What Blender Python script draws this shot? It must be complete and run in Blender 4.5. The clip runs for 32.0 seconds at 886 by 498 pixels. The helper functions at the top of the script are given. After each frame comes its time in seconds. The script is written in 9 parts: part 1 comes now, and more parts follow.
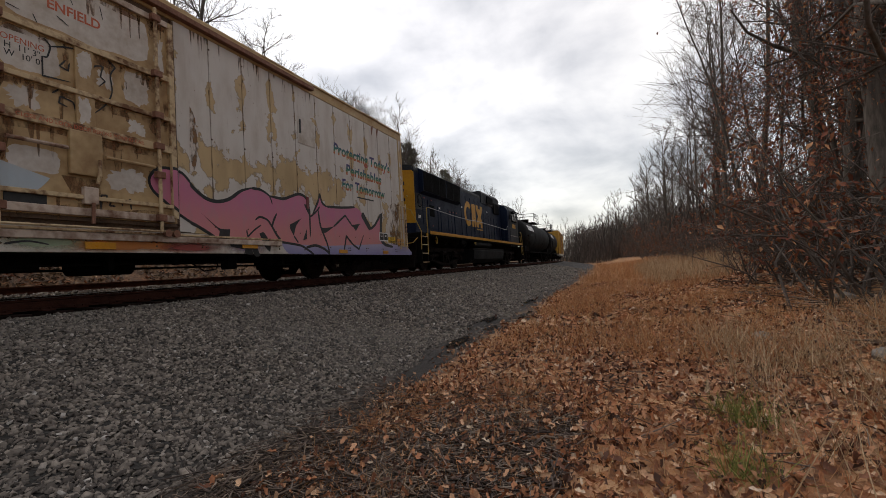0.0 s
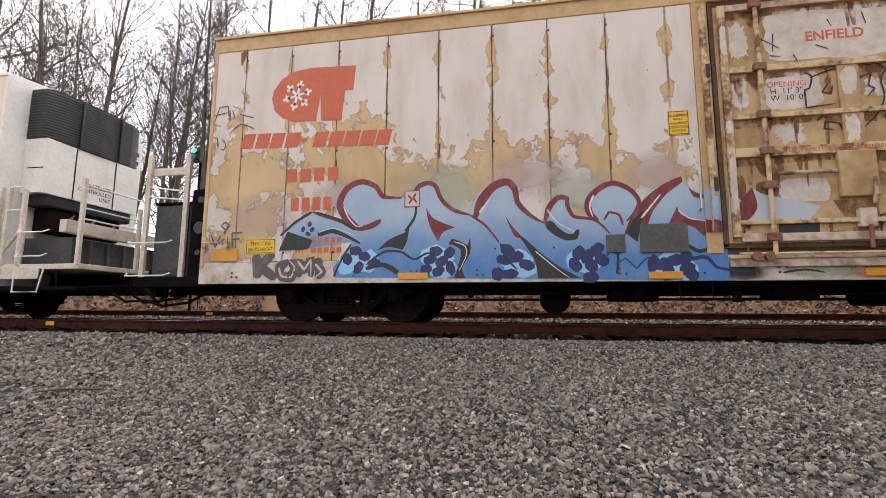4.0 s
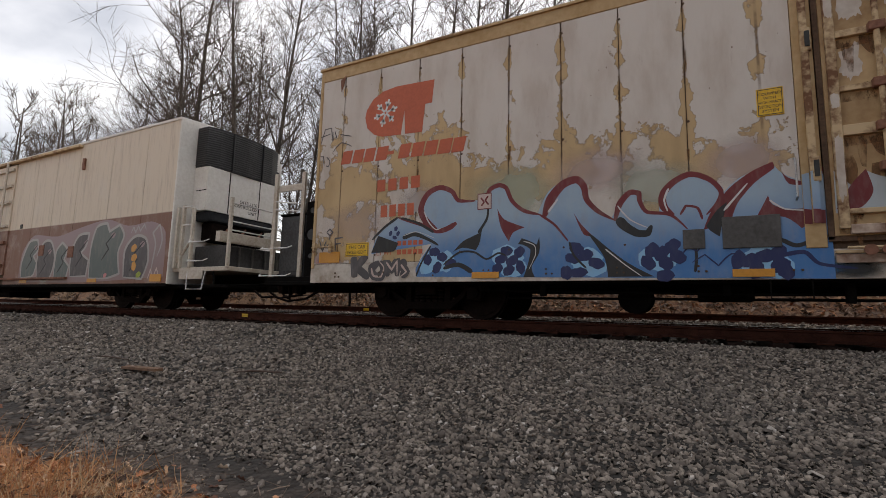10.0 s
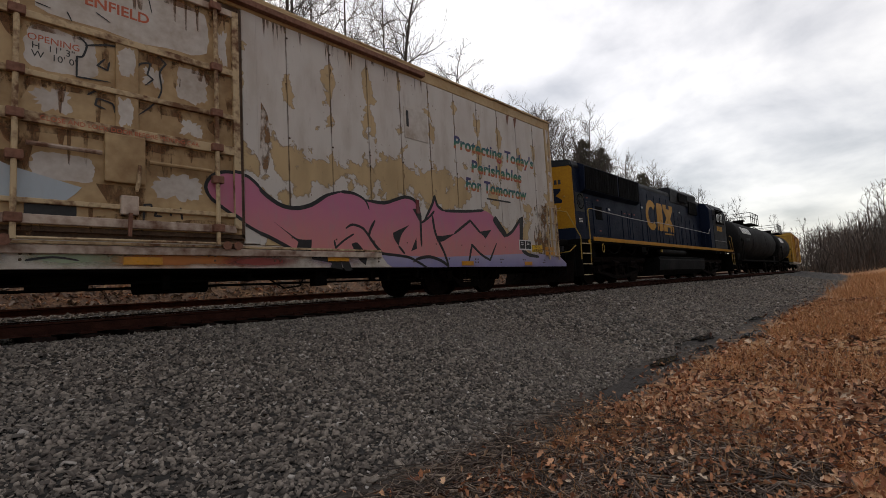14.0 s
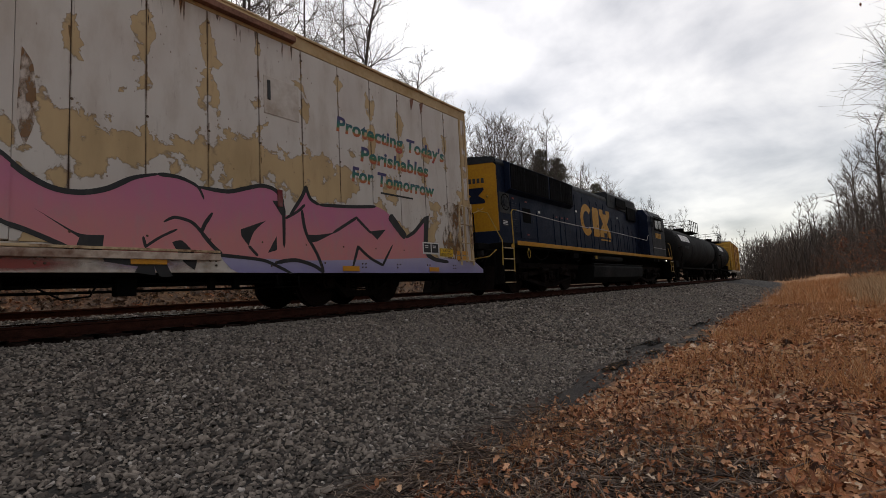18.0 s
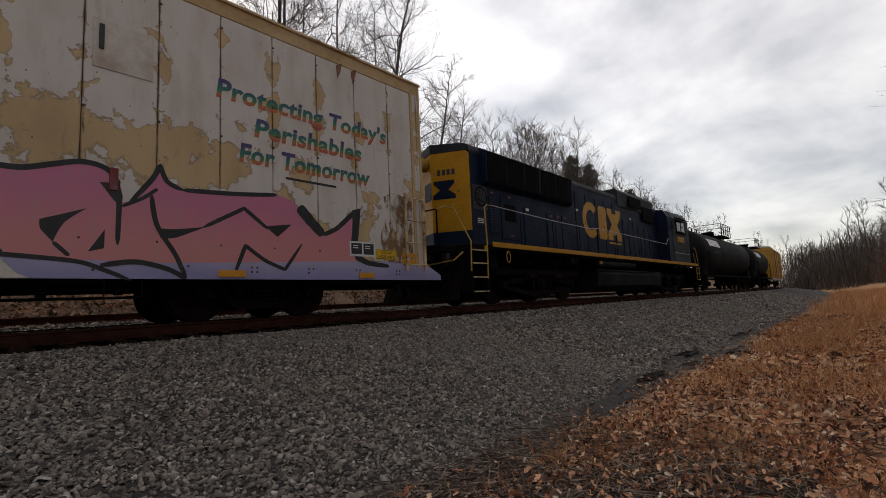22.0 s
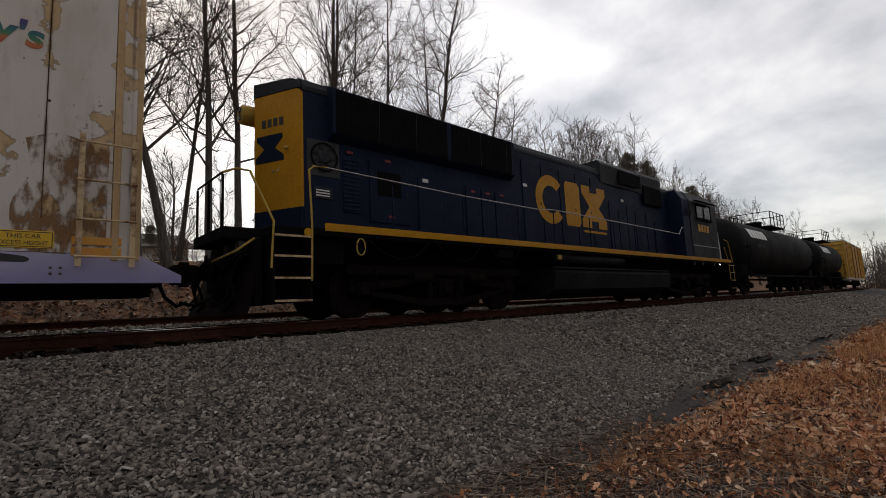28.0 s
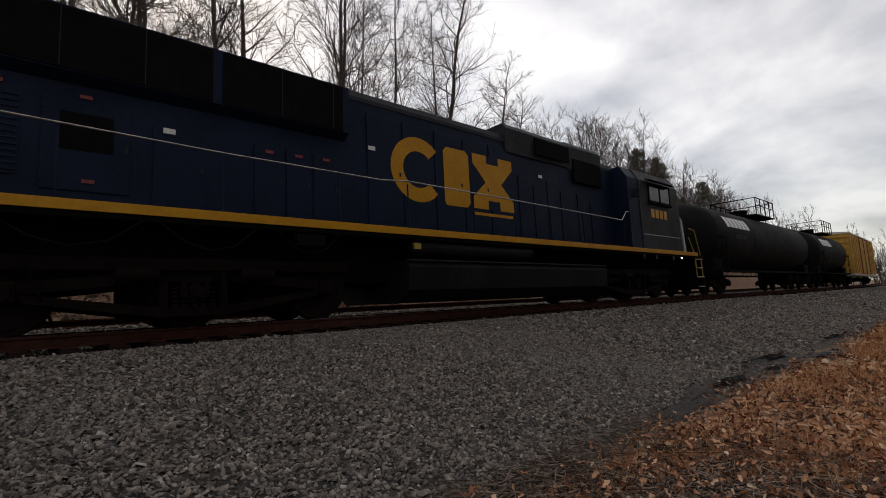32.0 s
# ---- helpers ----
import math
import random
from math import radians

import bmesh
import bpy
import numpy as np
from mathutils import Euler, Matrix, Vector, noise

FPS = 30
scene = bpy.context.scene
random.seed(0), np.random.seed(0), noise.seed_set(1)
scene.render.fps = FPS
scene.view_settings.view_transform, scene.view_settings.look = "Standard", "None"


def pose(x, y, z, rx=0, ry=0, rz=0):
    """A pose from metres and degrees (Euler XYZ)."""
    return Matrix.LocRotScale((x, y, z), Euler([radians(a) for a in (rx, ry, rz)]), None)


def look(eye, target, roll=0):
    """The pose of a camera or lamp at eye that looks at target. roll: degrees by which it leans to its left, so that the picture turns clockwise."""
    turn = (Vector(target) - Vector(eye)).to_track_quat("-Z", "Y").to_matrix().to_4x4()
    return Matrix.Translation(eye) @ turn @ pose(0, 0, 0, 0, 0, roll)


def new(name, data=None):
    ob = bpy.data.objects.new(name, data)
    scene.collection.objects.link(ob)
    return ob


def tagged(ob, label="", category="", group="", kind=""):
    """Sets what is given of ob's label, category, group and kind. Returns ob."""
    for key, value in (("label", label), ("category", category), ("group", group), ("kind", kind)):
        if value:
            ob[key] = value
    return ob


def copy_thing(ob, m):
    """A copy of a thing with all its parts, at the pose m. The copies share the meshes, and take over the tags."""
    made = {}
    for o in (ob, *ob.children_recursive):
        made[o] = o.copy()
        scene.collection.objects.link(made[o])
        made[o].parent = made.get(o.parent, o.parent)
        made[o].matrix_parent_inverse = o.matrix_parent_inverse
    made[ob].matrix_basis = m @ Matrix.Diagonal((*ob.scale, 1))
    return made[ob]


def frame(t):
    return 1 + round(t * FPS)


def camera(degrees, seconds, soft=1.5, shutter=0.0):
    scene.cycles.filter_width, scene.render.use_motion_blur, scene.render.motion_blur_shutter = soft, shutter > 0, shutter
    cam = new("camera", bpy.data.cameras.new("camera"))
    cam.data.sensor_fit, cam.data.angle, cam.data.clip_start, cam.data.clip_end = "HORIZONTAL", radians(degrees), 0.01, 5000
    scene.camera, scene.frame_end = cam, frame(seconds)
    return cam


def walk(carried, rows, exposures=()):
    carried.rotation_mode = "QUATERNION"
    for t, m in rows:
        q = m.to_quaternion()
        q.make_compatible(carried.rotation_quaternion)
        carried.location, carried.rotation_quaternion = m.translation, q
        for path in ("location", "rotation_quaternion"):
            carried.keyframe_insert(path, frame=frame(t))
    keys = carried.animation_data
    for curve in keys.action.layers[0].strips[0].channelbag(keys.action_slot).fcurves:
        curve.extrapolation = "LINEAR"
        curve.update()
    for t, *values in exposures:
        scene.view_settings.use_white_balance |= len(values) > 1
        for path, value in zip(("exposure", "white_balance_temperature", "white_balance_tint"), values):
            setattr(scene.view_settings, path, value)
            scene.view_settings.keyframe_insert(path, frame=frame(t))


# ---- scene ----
cam = camera(82.0, 32.0, soft=0.8)

# ---- the camera: one place, turning ----
D = 8.729          # the track's centre line lies this far from the camera, along +y
EYE = 0.14        # height of the lens over the rail heads (z = 0)
cam.data.angle = radians(85.74)
PATH = [  # seconds, yaw, pitch, roll
    (0.0, -70.03, 2.06, 3.18), (0.5, -70.24, 2.01, 3.15), (1.0, -68.24, 2.41, 2.95),
    (1.5, -55.62, 3.96, 2.52), (2.0, -31.97, 5.01, 1.52), (2.5, -4.89, 5.39, 0.12),
    (3.0, 4.50, 5.43, -0.11), (3.5, 7.91, 6.67, -0.13), (4.0, 10.70, 7.80, -0.34),
    (4.5, 12.95, 8.28, -0.50), (6.5, 18.69, 8.68, -0.85), (7.0, 20.75, 8.62, -0.90),
    (7.5, 24.86, 8.24, -1.18), (8.0, 29.87, 7.69, -1.62), (8.5, 33.51, 7.24, -1.92),
    (9.0, 32.26, 7.20, -1.89), (9.5, 30.28, 7.39, -1.58), (10.0, 27.50, 7.35, -1.34),
    (10.5, 18.01, 7.05, -0.41), (11.0, 2.70, 6.70, 0.72), (11.5, -13.63, 6.33, 1.75),
    (12.0, -23.91, 5.95, 2.31), (12.5, -35.73, 5.60, 2.75), (13.0, -41.21, 5.33, 3.19),
    (13.5, -44.66, 4.99, 3.09), (14.0, -47.24, 4.77, 3.17), (14.5, -49.17, 4.71, 3.14),
    (15.0, -50.60, 4.50, 3.11), (15.5, -51.80, 4.36, 3.05), (17.5, -52.26, 5.06, 2.98),
    (18.0, -52.20, 5.22, 3.01), (18.5, -52.27, 5.36, 2.95), (19.0, -52.16, 5.45, 3.03),
    (19.5, -51.96, 5.49, 2.78), (20.0, -51.73, 5.54, 2.82), (20.5, -51.17, 5.64, 2.83),
    (21.0, -50.52, 5.81, 2.78), (21.5, -49.55, 5.97, 2.73), (22.0, -48.62, 6.26, 2.66),
    (22.5, -47.71, 6.50, 2.65), (23.0, -46.89, 6.64, 2.73), (23.5, -45.95, 6.64, 2.71),
    (24.0, -44.93, 6.55, 2.66), (24.5, -43.96, 6.47, 2.69), (25.0, -43.38, 6.36, 2.69),
    (25.5, -43.36, 6.49, 2.67), (27.5, -42.49, 6.88, 2.78), (28.0, -42.34, 6.86, 2.72),
    (28.5, -42.14, 6.79, 2.83), (29.0, -42.00, 6.71, 2.91), (29.5, -41.88, 6.65, 2.94),
    (30.0, -41.75, 6.60, 2.95), (30.5, -41.65, 6.56, 3.05), (31.0, -41.66, 6.51, 3.06),
    (31.5, -41.53, 6.43, 2.86), (32.0, -41.31, 6.64, 2.84),
]
EXPOSURES = [(0, 0.1), (1.2, 0.1), (2.0, -0.05), (2.6, 1.05), (3.2, 1.65), (4.5, 1.8), (6.5, 1.45), (7.0, 1.35), (8.0, 1.15), (8.6, 0.6), (9.0, 0.32), (9.6, 0.25), (10.0, 0.52), (10.2, 0.66), (11.0, 1.38), (12.0, 1.68), (12.5, 0.92), (13.0, 0.17), (15, 0.05), (22, -0.1), (28, -0.17), (32, -0.2)]
walk(cam, [(t, pose(0, 0, EYE, 90 + p, r, w)) for t, w, p, r in PATH], [(t, e, 6950, 12) for t, e in EXPOSURES])

# how far the train has rolled towards -x, in metres
ROLLED = [(0, 0.00), (2, 0.20), (4, 0.41), (6.5, 0.76), (8, 1.04), (9, 1.28), (10, 1.54), (11, 1.80), (12, 2.12), (13, 2.51), (14, 2.94), (15, 3.45), (16.5, 4.30), (18, 5.24), (19, 5.93), (20, 6.65), (21, 7.41), (22, 8.21), (23, 9.07), (24, 9.99), (25, 10.99), (26.5, 12.69), (28, 14.51), (29, 15.74), (30, 17.03), (31, 18.36), (32, 19.64)]

CURVE, RADIUS = 45.0, -520.0      # far along, the line bends towards +y


def bend(x):
    """How far towards -y the line has bent at x."""
    return min(max(x - CURVE, 0.0), 180.0) ** 2 / (2 * RADIUS)


# ---- sky and light: a bright overcast day ----
world = bpy.data.worlds.new("overcast_sky")
scene.world = world
world.use_nodes = True
wn, wl = world.node_tree.nodes, world.node_tree.links
wn.clear()


def wnode(kind, **kw):
    n = wn.new(kind)
    for k, v in kw.items():
        n.inputs[k].default_value = v
    return n


sky = wn.new("ShaderNodeTexSky")
sky.sky_type, sky.sun_disc = 'NISHITA', False
sky.sun_elevation, sky.sun_rotation = radians(34), radians(9)
w_co = wn.new("ShaderNodeTexCoord")
w_xyz = wn.new("ShaderNodeSeparateXYZ")      # clouds lie on a flat layer: they crowd together towards the horizon
wl.new(w_co.outputs["Generated"], w_xyz.inputs[0])
w_z = wn.new("ShaderNodeMath")
w_z.operation = 'ADD'
w_z.inputs[1].default_value = 0.30
w_abs = wn.new("ShaderNodeMath")
w_abs.operation = 'ABSOLUTE'
wl.new(w_xyz.outputs["Z"], w_abs.inputs[0])
wl.new(w_abs.outputs[0], w_z.inputs[0])
w_vec = wn.new("ShaderNodeCombineXYZ")
for k in (0, 1):
    w_div = wn.new("ShaderNodeMath")
    w_div.operation = 'DIVIDE'
    wl.new(w_xyz.outputs[k], w_div.inputs[0])
    wl.new(w_z.outputs[0], w_div.inputs[1])
    wl.new(w_div.outputs[0], w_vec.inputs[k])
w_n1 = wnode("ShaderNodeTexNoise", Scale=2.3, Detail=9.0, Roughness=0.52, Distortion=0.15)
wl.new(w_vec.outputs[0], w_n1.inputs["Vector"])
w_ramp = wn.new("ShaderNodeValToRGB")
w_ramp.color_ramp.elements.new(0.5)
for el, (pos_, c_) in zip(w_ramp.color_ramp.elements, ((0.34, (0.47, 0.475, 0.49)), (0.49, (0.74, 0.74, 0.75)), (0.63, (1.0, 0.995, 0.98)))):
    el.position, el.color = pos_, (*c_, 1)
wl.new(w_n1.outputs["Fac"], w_ramp.inputs["Fac"])
bg_cloud = wn.new("ShaderNodeBackground")
w_glow = []
for way_, lo_, hi_, v0_, v1_ in (((0.0, 1.0, 0.0), -1.0, 1.0, 0.275, 0.54), ((0.96, 0.20, 0.18), 0.35, 1.0, 0.0, 0.17)):      # brighter beyond the track, and most where the cloud thins down the line
    w_dot = wn.new("ShaderNodeVectorMath")
    w_dot.operation = 'DOT_PRODUCT'
    w_dot.inputs[1].default_value = way_
    wl.new(w_co.outputs["Generated"], w_dot.inputs[0])
    w_step = wn.new("ShaderNodeMapRange")
    w_step.interpolation_type = 'SMOOTHSTEP'
    for k, v in (("From Min", lo_), ("From Max", hi_), ("To Min", v0_), ("To Max", v1_)):
        w_step.inputs[k].default_value = v
    wl.new(w_dot.outputs["Value"], w_step.inputs["Value"])
    w_glow.append(w_step)
w_side = wn.new("ShaderNodeMath")
w_side.operation = 'ADD'
for k in (0, 1):
    wl.new(w_glow[k].outputs[0], w_side.inputs[k])
w_sep = wn.new("ShaderNodeSeparateXYZ")     # and towards the zenith, as overcast skies are
wl.new(w_co.outputs["Generated"], w_sep.inputs[0])
w_high = wn.new("ShaderNodeMapRange")
for k, v in (("From Min", 0.0), ("From Max", 1.0), ("To Min", 1.14), ("To Max", 2.25)):
    w_high.inputs[k].default_value = v
wl.new(w_sep.outputs["Z"], w_high.inputs["Value"])
w_mul = wn.new("ShaderNodeMath")
w_mul.operation = 'MULTIPLY'
wl.new(w_side.outputs[0], w_mul.inputs[0])
wl.new(w_high.outputs[0], w_mul.inputs[1])
wl.new(w_mul.outputs[0], bg_cloud.inputs["Strength"])
wl.new(w_ramp.outputs["Color"], bg_cloud.inputs["Color"])
bg_sky = wn.new("ShaderNodeBackground")
bg_sky.inputs["Strength"].default_value = 0.05
wl.new(sky.outputs["Color"], bg_sky.inputs["Color"])
w_add = wn.new("ShaderNodeAddShader")
wl.new(bg_cloud.outputs[0], w_add.inputs[0])
wl.new(bg_sky.outputs[0], w_add.inputs[1])
w_out = wn.new("ShaderNodeOutputWorld")
wl.new(w_add.outputs[0], w_out.inputs["Surface"])

sun = new("sun", bpy.data.lights.new("sun", 'SUN'))
sun.data.energy, sun.data.angle, sun.data.color = 0.6, radians(25), (1.0, 0.96, 0.9)
sun.matrix_world = look((11, 69, 47), (0, 0, 0))

# ---- materials ----
class Graph:
    """Small helper to write node materials as expressions."""

    def __init__(self, name, rough=0.8, metal=0.0):
        self.m = bpy.data.materials.new(name)
        self.m.use_nodes = True
        self.n, self.l = self.m.node_tree.nodes, self.m.node_tree.links
        self.b = self.n["Principled BSDF"]
        self.b.inputs["Roughness"].default_value, self.b.inputs["Metallic"].default_value = rough, metal
        self.co = self.n.new("ShaderNodeTexCoord")
        self.obj = self.co.outputs["Object"]

    def put(self, socket, v):
        if isinstance(v, (int, float)):
            socket.default_value = v
        elif isinstance(v, tuple):
            socket.default_value = (*v, 1) if len(v) == 3 and socket.type == 'RGBA' else v
        else:
            self.l.new(v, socket)

    def math(self, op, a, b=0.0, c=0.0):
        n = self.n.new("ShaderNodeMath")
        n.operation = op
        for i, v in enumerate((a, b, c)):
            self.put(n.inputs[i], v)
        return n.outputs[0]

    def scaled(self, v, x, y, z, off=(0, 0, 0)):
        n = self.n.new("ShaderNodeMapping")
        n.inputs["Scale"].default_value, n.inputs["Location"].default_value = (x, y, z), off
        self.put(n.inputs["Vector"], v)
        return n.outputs[0]

    def noise(self, scale, detail=5.0, rough=0.55, vec=None, dist=0.0):
        n = self.n.new("ShaderNodeTexNoise")
        for k, v in (("Scale", scale), ("Detail", detail), ("Roughness", rough), ("Distortion", dist)):
            n.inputs[k].default_value = v
        self.put(n.inputs["Vector"], vec or self.obj)
        return n.outputs["Fac"]

    def voronoi(self, scale, vec=None, out="Distance", feature='F1'):
        n = self.n.new("ShaderNodeTexVoronoi")
        n.feature = feature
        n.inputs["Scale"].default_value = scale
        self.put(n.inputs["Vector"], vec or self.obj)
        return n.outputs[out]

    def xyz(self, vec=None):
        n = self.n.new("ShaderNodeSeparateXYZ")
        self.put(n.inputs[0], vec or self.obj)
        return n.outputs[0], n.outputs[1], n.outputs[2]

    def step(self, v, lo, hi, a=0.0, b=1.0):
        n = self.n.new("ShaderNodeMapRange")
        n.interpolation_type = 'SMOOTHSTEP'
        self.put(n.inputs["Value"], v)
        for k, x in (("From Min", lo), ("From Max", hi), ("To Min", a), ("To Max", b)):
            n.inputs[k].default_value = x
        return n.outputs[0]

    def mix(self, f, a, b):
        n = self.n.new("ShaderNodeMix")
        n.data_type = 'RGBA'
        self.put(n.inputs["Factor"], f)
        self.put(n.inputs[6], a)
        self.put(n.inputs[7], b)
        return n.outputs[2]

    def ramp(self, f, stops):
        n = self.n.new("ShaderNodeValToRGB")
        e = n.color_ramp.elements
        while len(e) < len(stops):
            e.new(0.5)
        for el, (p, c) in zip(e, stops):
            el.position, el.color = p, (*c, 1)
        self.put(n.inputs["Fac"], f)
        return n.outputs["Color"]

    def random(self):
        return self.n.new("ShaderNodeObjectInfo").outputs["Random"]

    def island(self):
        return self.n.new("ShaderNodeNewGeometry").outputs["Random Per Island"]

    def bump(self, h, strength=0.3, distance=0.01, under=None):
        n = self.n.new("ShaderNodeBump")
        n.inputs["Strength"].default_value, n.inputs["Distance"].default_value = strength, distance
        self.put(n.inputs["Height"], h)
        if under is not None:
            self.put(n.inputs["Normal"], under)
        return n.outputs[0]

    def end(self, color, rough=None, normal=None):
        self.put(self.b.inputs["Base Color"], color)
        if rough is not None:
            self.put(self.b.inputs["Roughness"], rough)
        if normal is not None:
            self.put(self.b.inputs["Normal"], normal)
        return self.m


def mat(name, color, rough=0.8, metal=0.0, dark=None, scale=8.0, fine=60.0, mix=0.5, bump=0.2, depth=0.01, spread=(0.35, 0.65)):
    """A surface with two scales of variation between color and dark, and fine relief."""
    g = Graph(name, rough, metal)
    dark = dark or tuple(c * 0.6 for c in color)
    coarse, fine_n = g.noise(scale), g.noise(fine, 4.0)
    v = g.math('MULTIPLY_ADD', fine_n, 1 - mix, g.math('MULTIPLY', coarse, mix))
    r = g.step(v, 0.3, 0.7, min(1, rough + 0.12), max(0.05, rough - 0.1))
    return g.end(g.ramp(v, [(spread[0], dark), (spread[1], color)]), r, g.bump(fine_n, bump, depth) if bump else None)


def spray(name, top, bottom, z0, z1, rough=0.55, grimy=0.30):
    """Sprayed paint that fades from one colour to another up the wall, with thin spots."""
    g = Graph(name, rough)
    z = g.xyz()[2]
    f = g.math('ADD', g.step(z, z0, z1), g.math('MULTIPLY', g.math('SUBTRACT', g.noise(2.2, 5.0), 0.5), 0.8))
    c = g.mix(f, bottom, top)
    grime = g.noise(9.0, 6.0, 0.65, g.scaled(g.obj, 1, 1, 0.35))
    c = g.mix(g.step(grime, 0.45, 0.8, 0.0, grimy), c, (0.30, 0.27, 0.25))
    return g.end(c, None, g.bump(g.noise(40), 0.08, 0.004))


def peeling(name, film, under, pitch, shift, rust=0.35, level=2.6, patches=0.0, fraying=0.62, chips=0.55):
    """White film that peels off a tan coat: whole above a ragged line that differs from panel to panel, frayed along the seams."""
    g = Graph(name, 0.6)
    x, y, z = g.xyz()
    u = g.math('DIVIDE', g.math('ADD', x, shift), pitch)
    far = g.math('ABSOLUTE', g.math('SUBTRACT', g.math('FRACT', u), 0.5))
    d = g.math('MULTIPLY', g.math('SUBTRACT', 0.5, far), pitch)           # metres from the nearest seam
    wn_ = g.n.new("ShaderNodeTexWhiteNoise")
    wn_.noise_dimensions = '1D'
    g.put(wn_.inputs["W"], g.math('FLOOR', u))
    own = g.math('SUBTRACT', wn_.outputs["Value"], 0.5)
    big = g.math('SUBTRACT', g.noise(0.85, 3.0, 0.5), 0.5)
    rag = g.math('SUBTRACT', g.noise(4.2, 7.0, 0.62, None, 0.5), 0.5)
    tiny = g.math('SUBTRACT', g.noise(24.0, 4.0), 0.5)
    edge_z = g.math('ADD', g.math('MULTIPLY_ADD', own, 0.75, level), g.math('MULTIPLY', big, 2.2))
    edge_z = g.math('ADD', edge_z, g.step(x, -9.4, -6.2, 0.55, 0.0))
    a = g.math('ADD', g.math('SUBTRACT', z, edge_z), g.math('ADD', g.math('MULTIPLY', rag, 1.9), g.math('MULTIPLY', tiny, 0.25)))
    fray = g.math('MULTIPLY', g.math('SUBTRACT', g.noise(1.9, 4.0, 0.55, g.scaled(g.obj, 0.9, 1.0, 1.0, (3.0, 0, 1.0))), 0.43), fraying)
    fray = g.math('MULTIPLY', g.math('MAXIMUM', fray, 0.008), g.step(z, 4.72, 4.2))
    b = g.math('ADD', g.math('SUBTRACT', d, fray), g.math('ADD', g.math('MULTIPLY', rag, 0.10), g.math('MULTIPLY', tiny, 0.05)))
    left = g.math('ADD', g.math('SUBTRACT', g.noise(1.5, 4.0, 0.5, g.scaled(g.obj, 1.0, 1.0, 0.9, (9.0, 0, 4.0))), 0.585 - patches), g.math('MULTIPLY', rag, 0.30))
    left = g.math('ADD', left, g.step(z, 2.5, 1.7, 0.0, 0.10))
    v = g.math('MAXIMUM', g.math('MINIMUM', a, g.math('MULTIPLY', b, 6.0)), g.math('MULTIPLY', left, 3.0))
    keep = g.step(v, -0.012, 0.012)
    edge = g.math('MULTIPLY', g.step(v, -0.09, 0.0), g.step(v, 0.05, 0.0))
    dirt = g.noise(2.4, 7.0, 0.6, g.scaled(g.obj, 1, 1, 0.3))
    f = g.mix(g.step(dirt, 0.42, 0.75, 0.0, 0.5), film, (0.36, 0.285, 0.22))
    f = g.mix(g.step(g.noise(0.8, 4.0), 0.45, 0.7, 0.0, 0.28), f, (0.44, 0.37, 0.34))
    w = g.mix(g.step(dirt, 0.35, 0.75, 0.0, 0.6), under, tuple(c * 0.66 for c in under))
    c = g.mix(keep, w, f)
    c = g.mix(g.math('MULTIPLY', edge, 0.55), c, (0.17, 0.12, 0.08))
    streak = g.noise(3.0, 6.0, 0.7, g.scaled(g.obj, 2.6, 2.6, 0.5))
    c = g.mix(g.math('MULTIPLY', g.step(streak, 0.60 - 0.1 * rust, 0.80 - 0.12 * rust), rust), c, (0.15, 0.065, 0.026))
    seam = g.math('MULTIPLY', g.step(d, 0.028, 0.006), g.step(g.noise(2.2, 5.0, 0.6), 0.40, 0.66, 0.15, 0.80))
    c = g.mix(seam, c, (0.10, 0.055, 0.030))
    spot = g.step(g.voronoi(2.6), 0.035, 0.015)
    c = g.mix(g.math('MULTIPLY', spot, g.step(g.noise(0.9), 0.5, 0.6)), c, (0.14, 0.055, 0.03))
    chip = g.step(g.voronoi(9.0, g.scaled(g.obj, 1.0, 1.0, 0.55)), 0.10, 0.05)
    c = g.mix(g.math('MULTIPLY', chip, g.step(g.noise(1.4, 4.0), chips, chips + 0.08, 0.0, 0.9)), c, (0.12, 0.060, 0.035))
    return g.end(c, g.step(dirt, 0.3, 0.7, 0.5, 0.72), g.bump(keep, 0.7, 0.008, g.bump(rag, 0.08, 0.01)))


def haze(name, color, cx, cz, rx, rz, most=0.75):
    """A cloud of thin overspray that fades out to all sides."""
    g = Graph(name, 0.6)
    x, y, z = g.xyz()
    u, v = g.math('DIVIDE', g.math('SUBTRACT', x, cx), rx), g.math('DIVIDE', g.math('SUBTRACT', z, cz), rz)
    d = g.math('SQRT', g.math('ADD', g.math('MULTIPLY', u, u), g.math('MULTIPLY', v, v)))
    d = g.math('ADD', d, g.math('MULTIPLY', g.math('SUBTRACT', g.noise(2.0, 4.0), 0.5), 0.7))
    g.put(g.b.inputs["Alpha"], g.step(d, 0.95, 0.25, 0.0, most))
    return g.end(g.mix(g.noise(6.0), color, tuple(c * 0.85 for c in color)))


def runs(name, color, most=0.85):
    """Rust that has run down a wall: patchy, thin at its edges."""
    g = Graph(name, 0.85)
    v = g.math('ADD', g.noise(5.0, 5.0, 0.6, g.scaled(g.obj, 1.6, 1.6, 0.7)), g.math('MULTIPLY', g.math('SUBTRACT', g.noise(2.0, 3.0), 0.5), 0.6))
    g.put(g.b.inputs["Alpha"], g.step(v, 0.40, 0.62, 0.0, most))
    return g.end(g.mix(g.noise(20.0), color, tuple(c * 0.5 for c in color)))


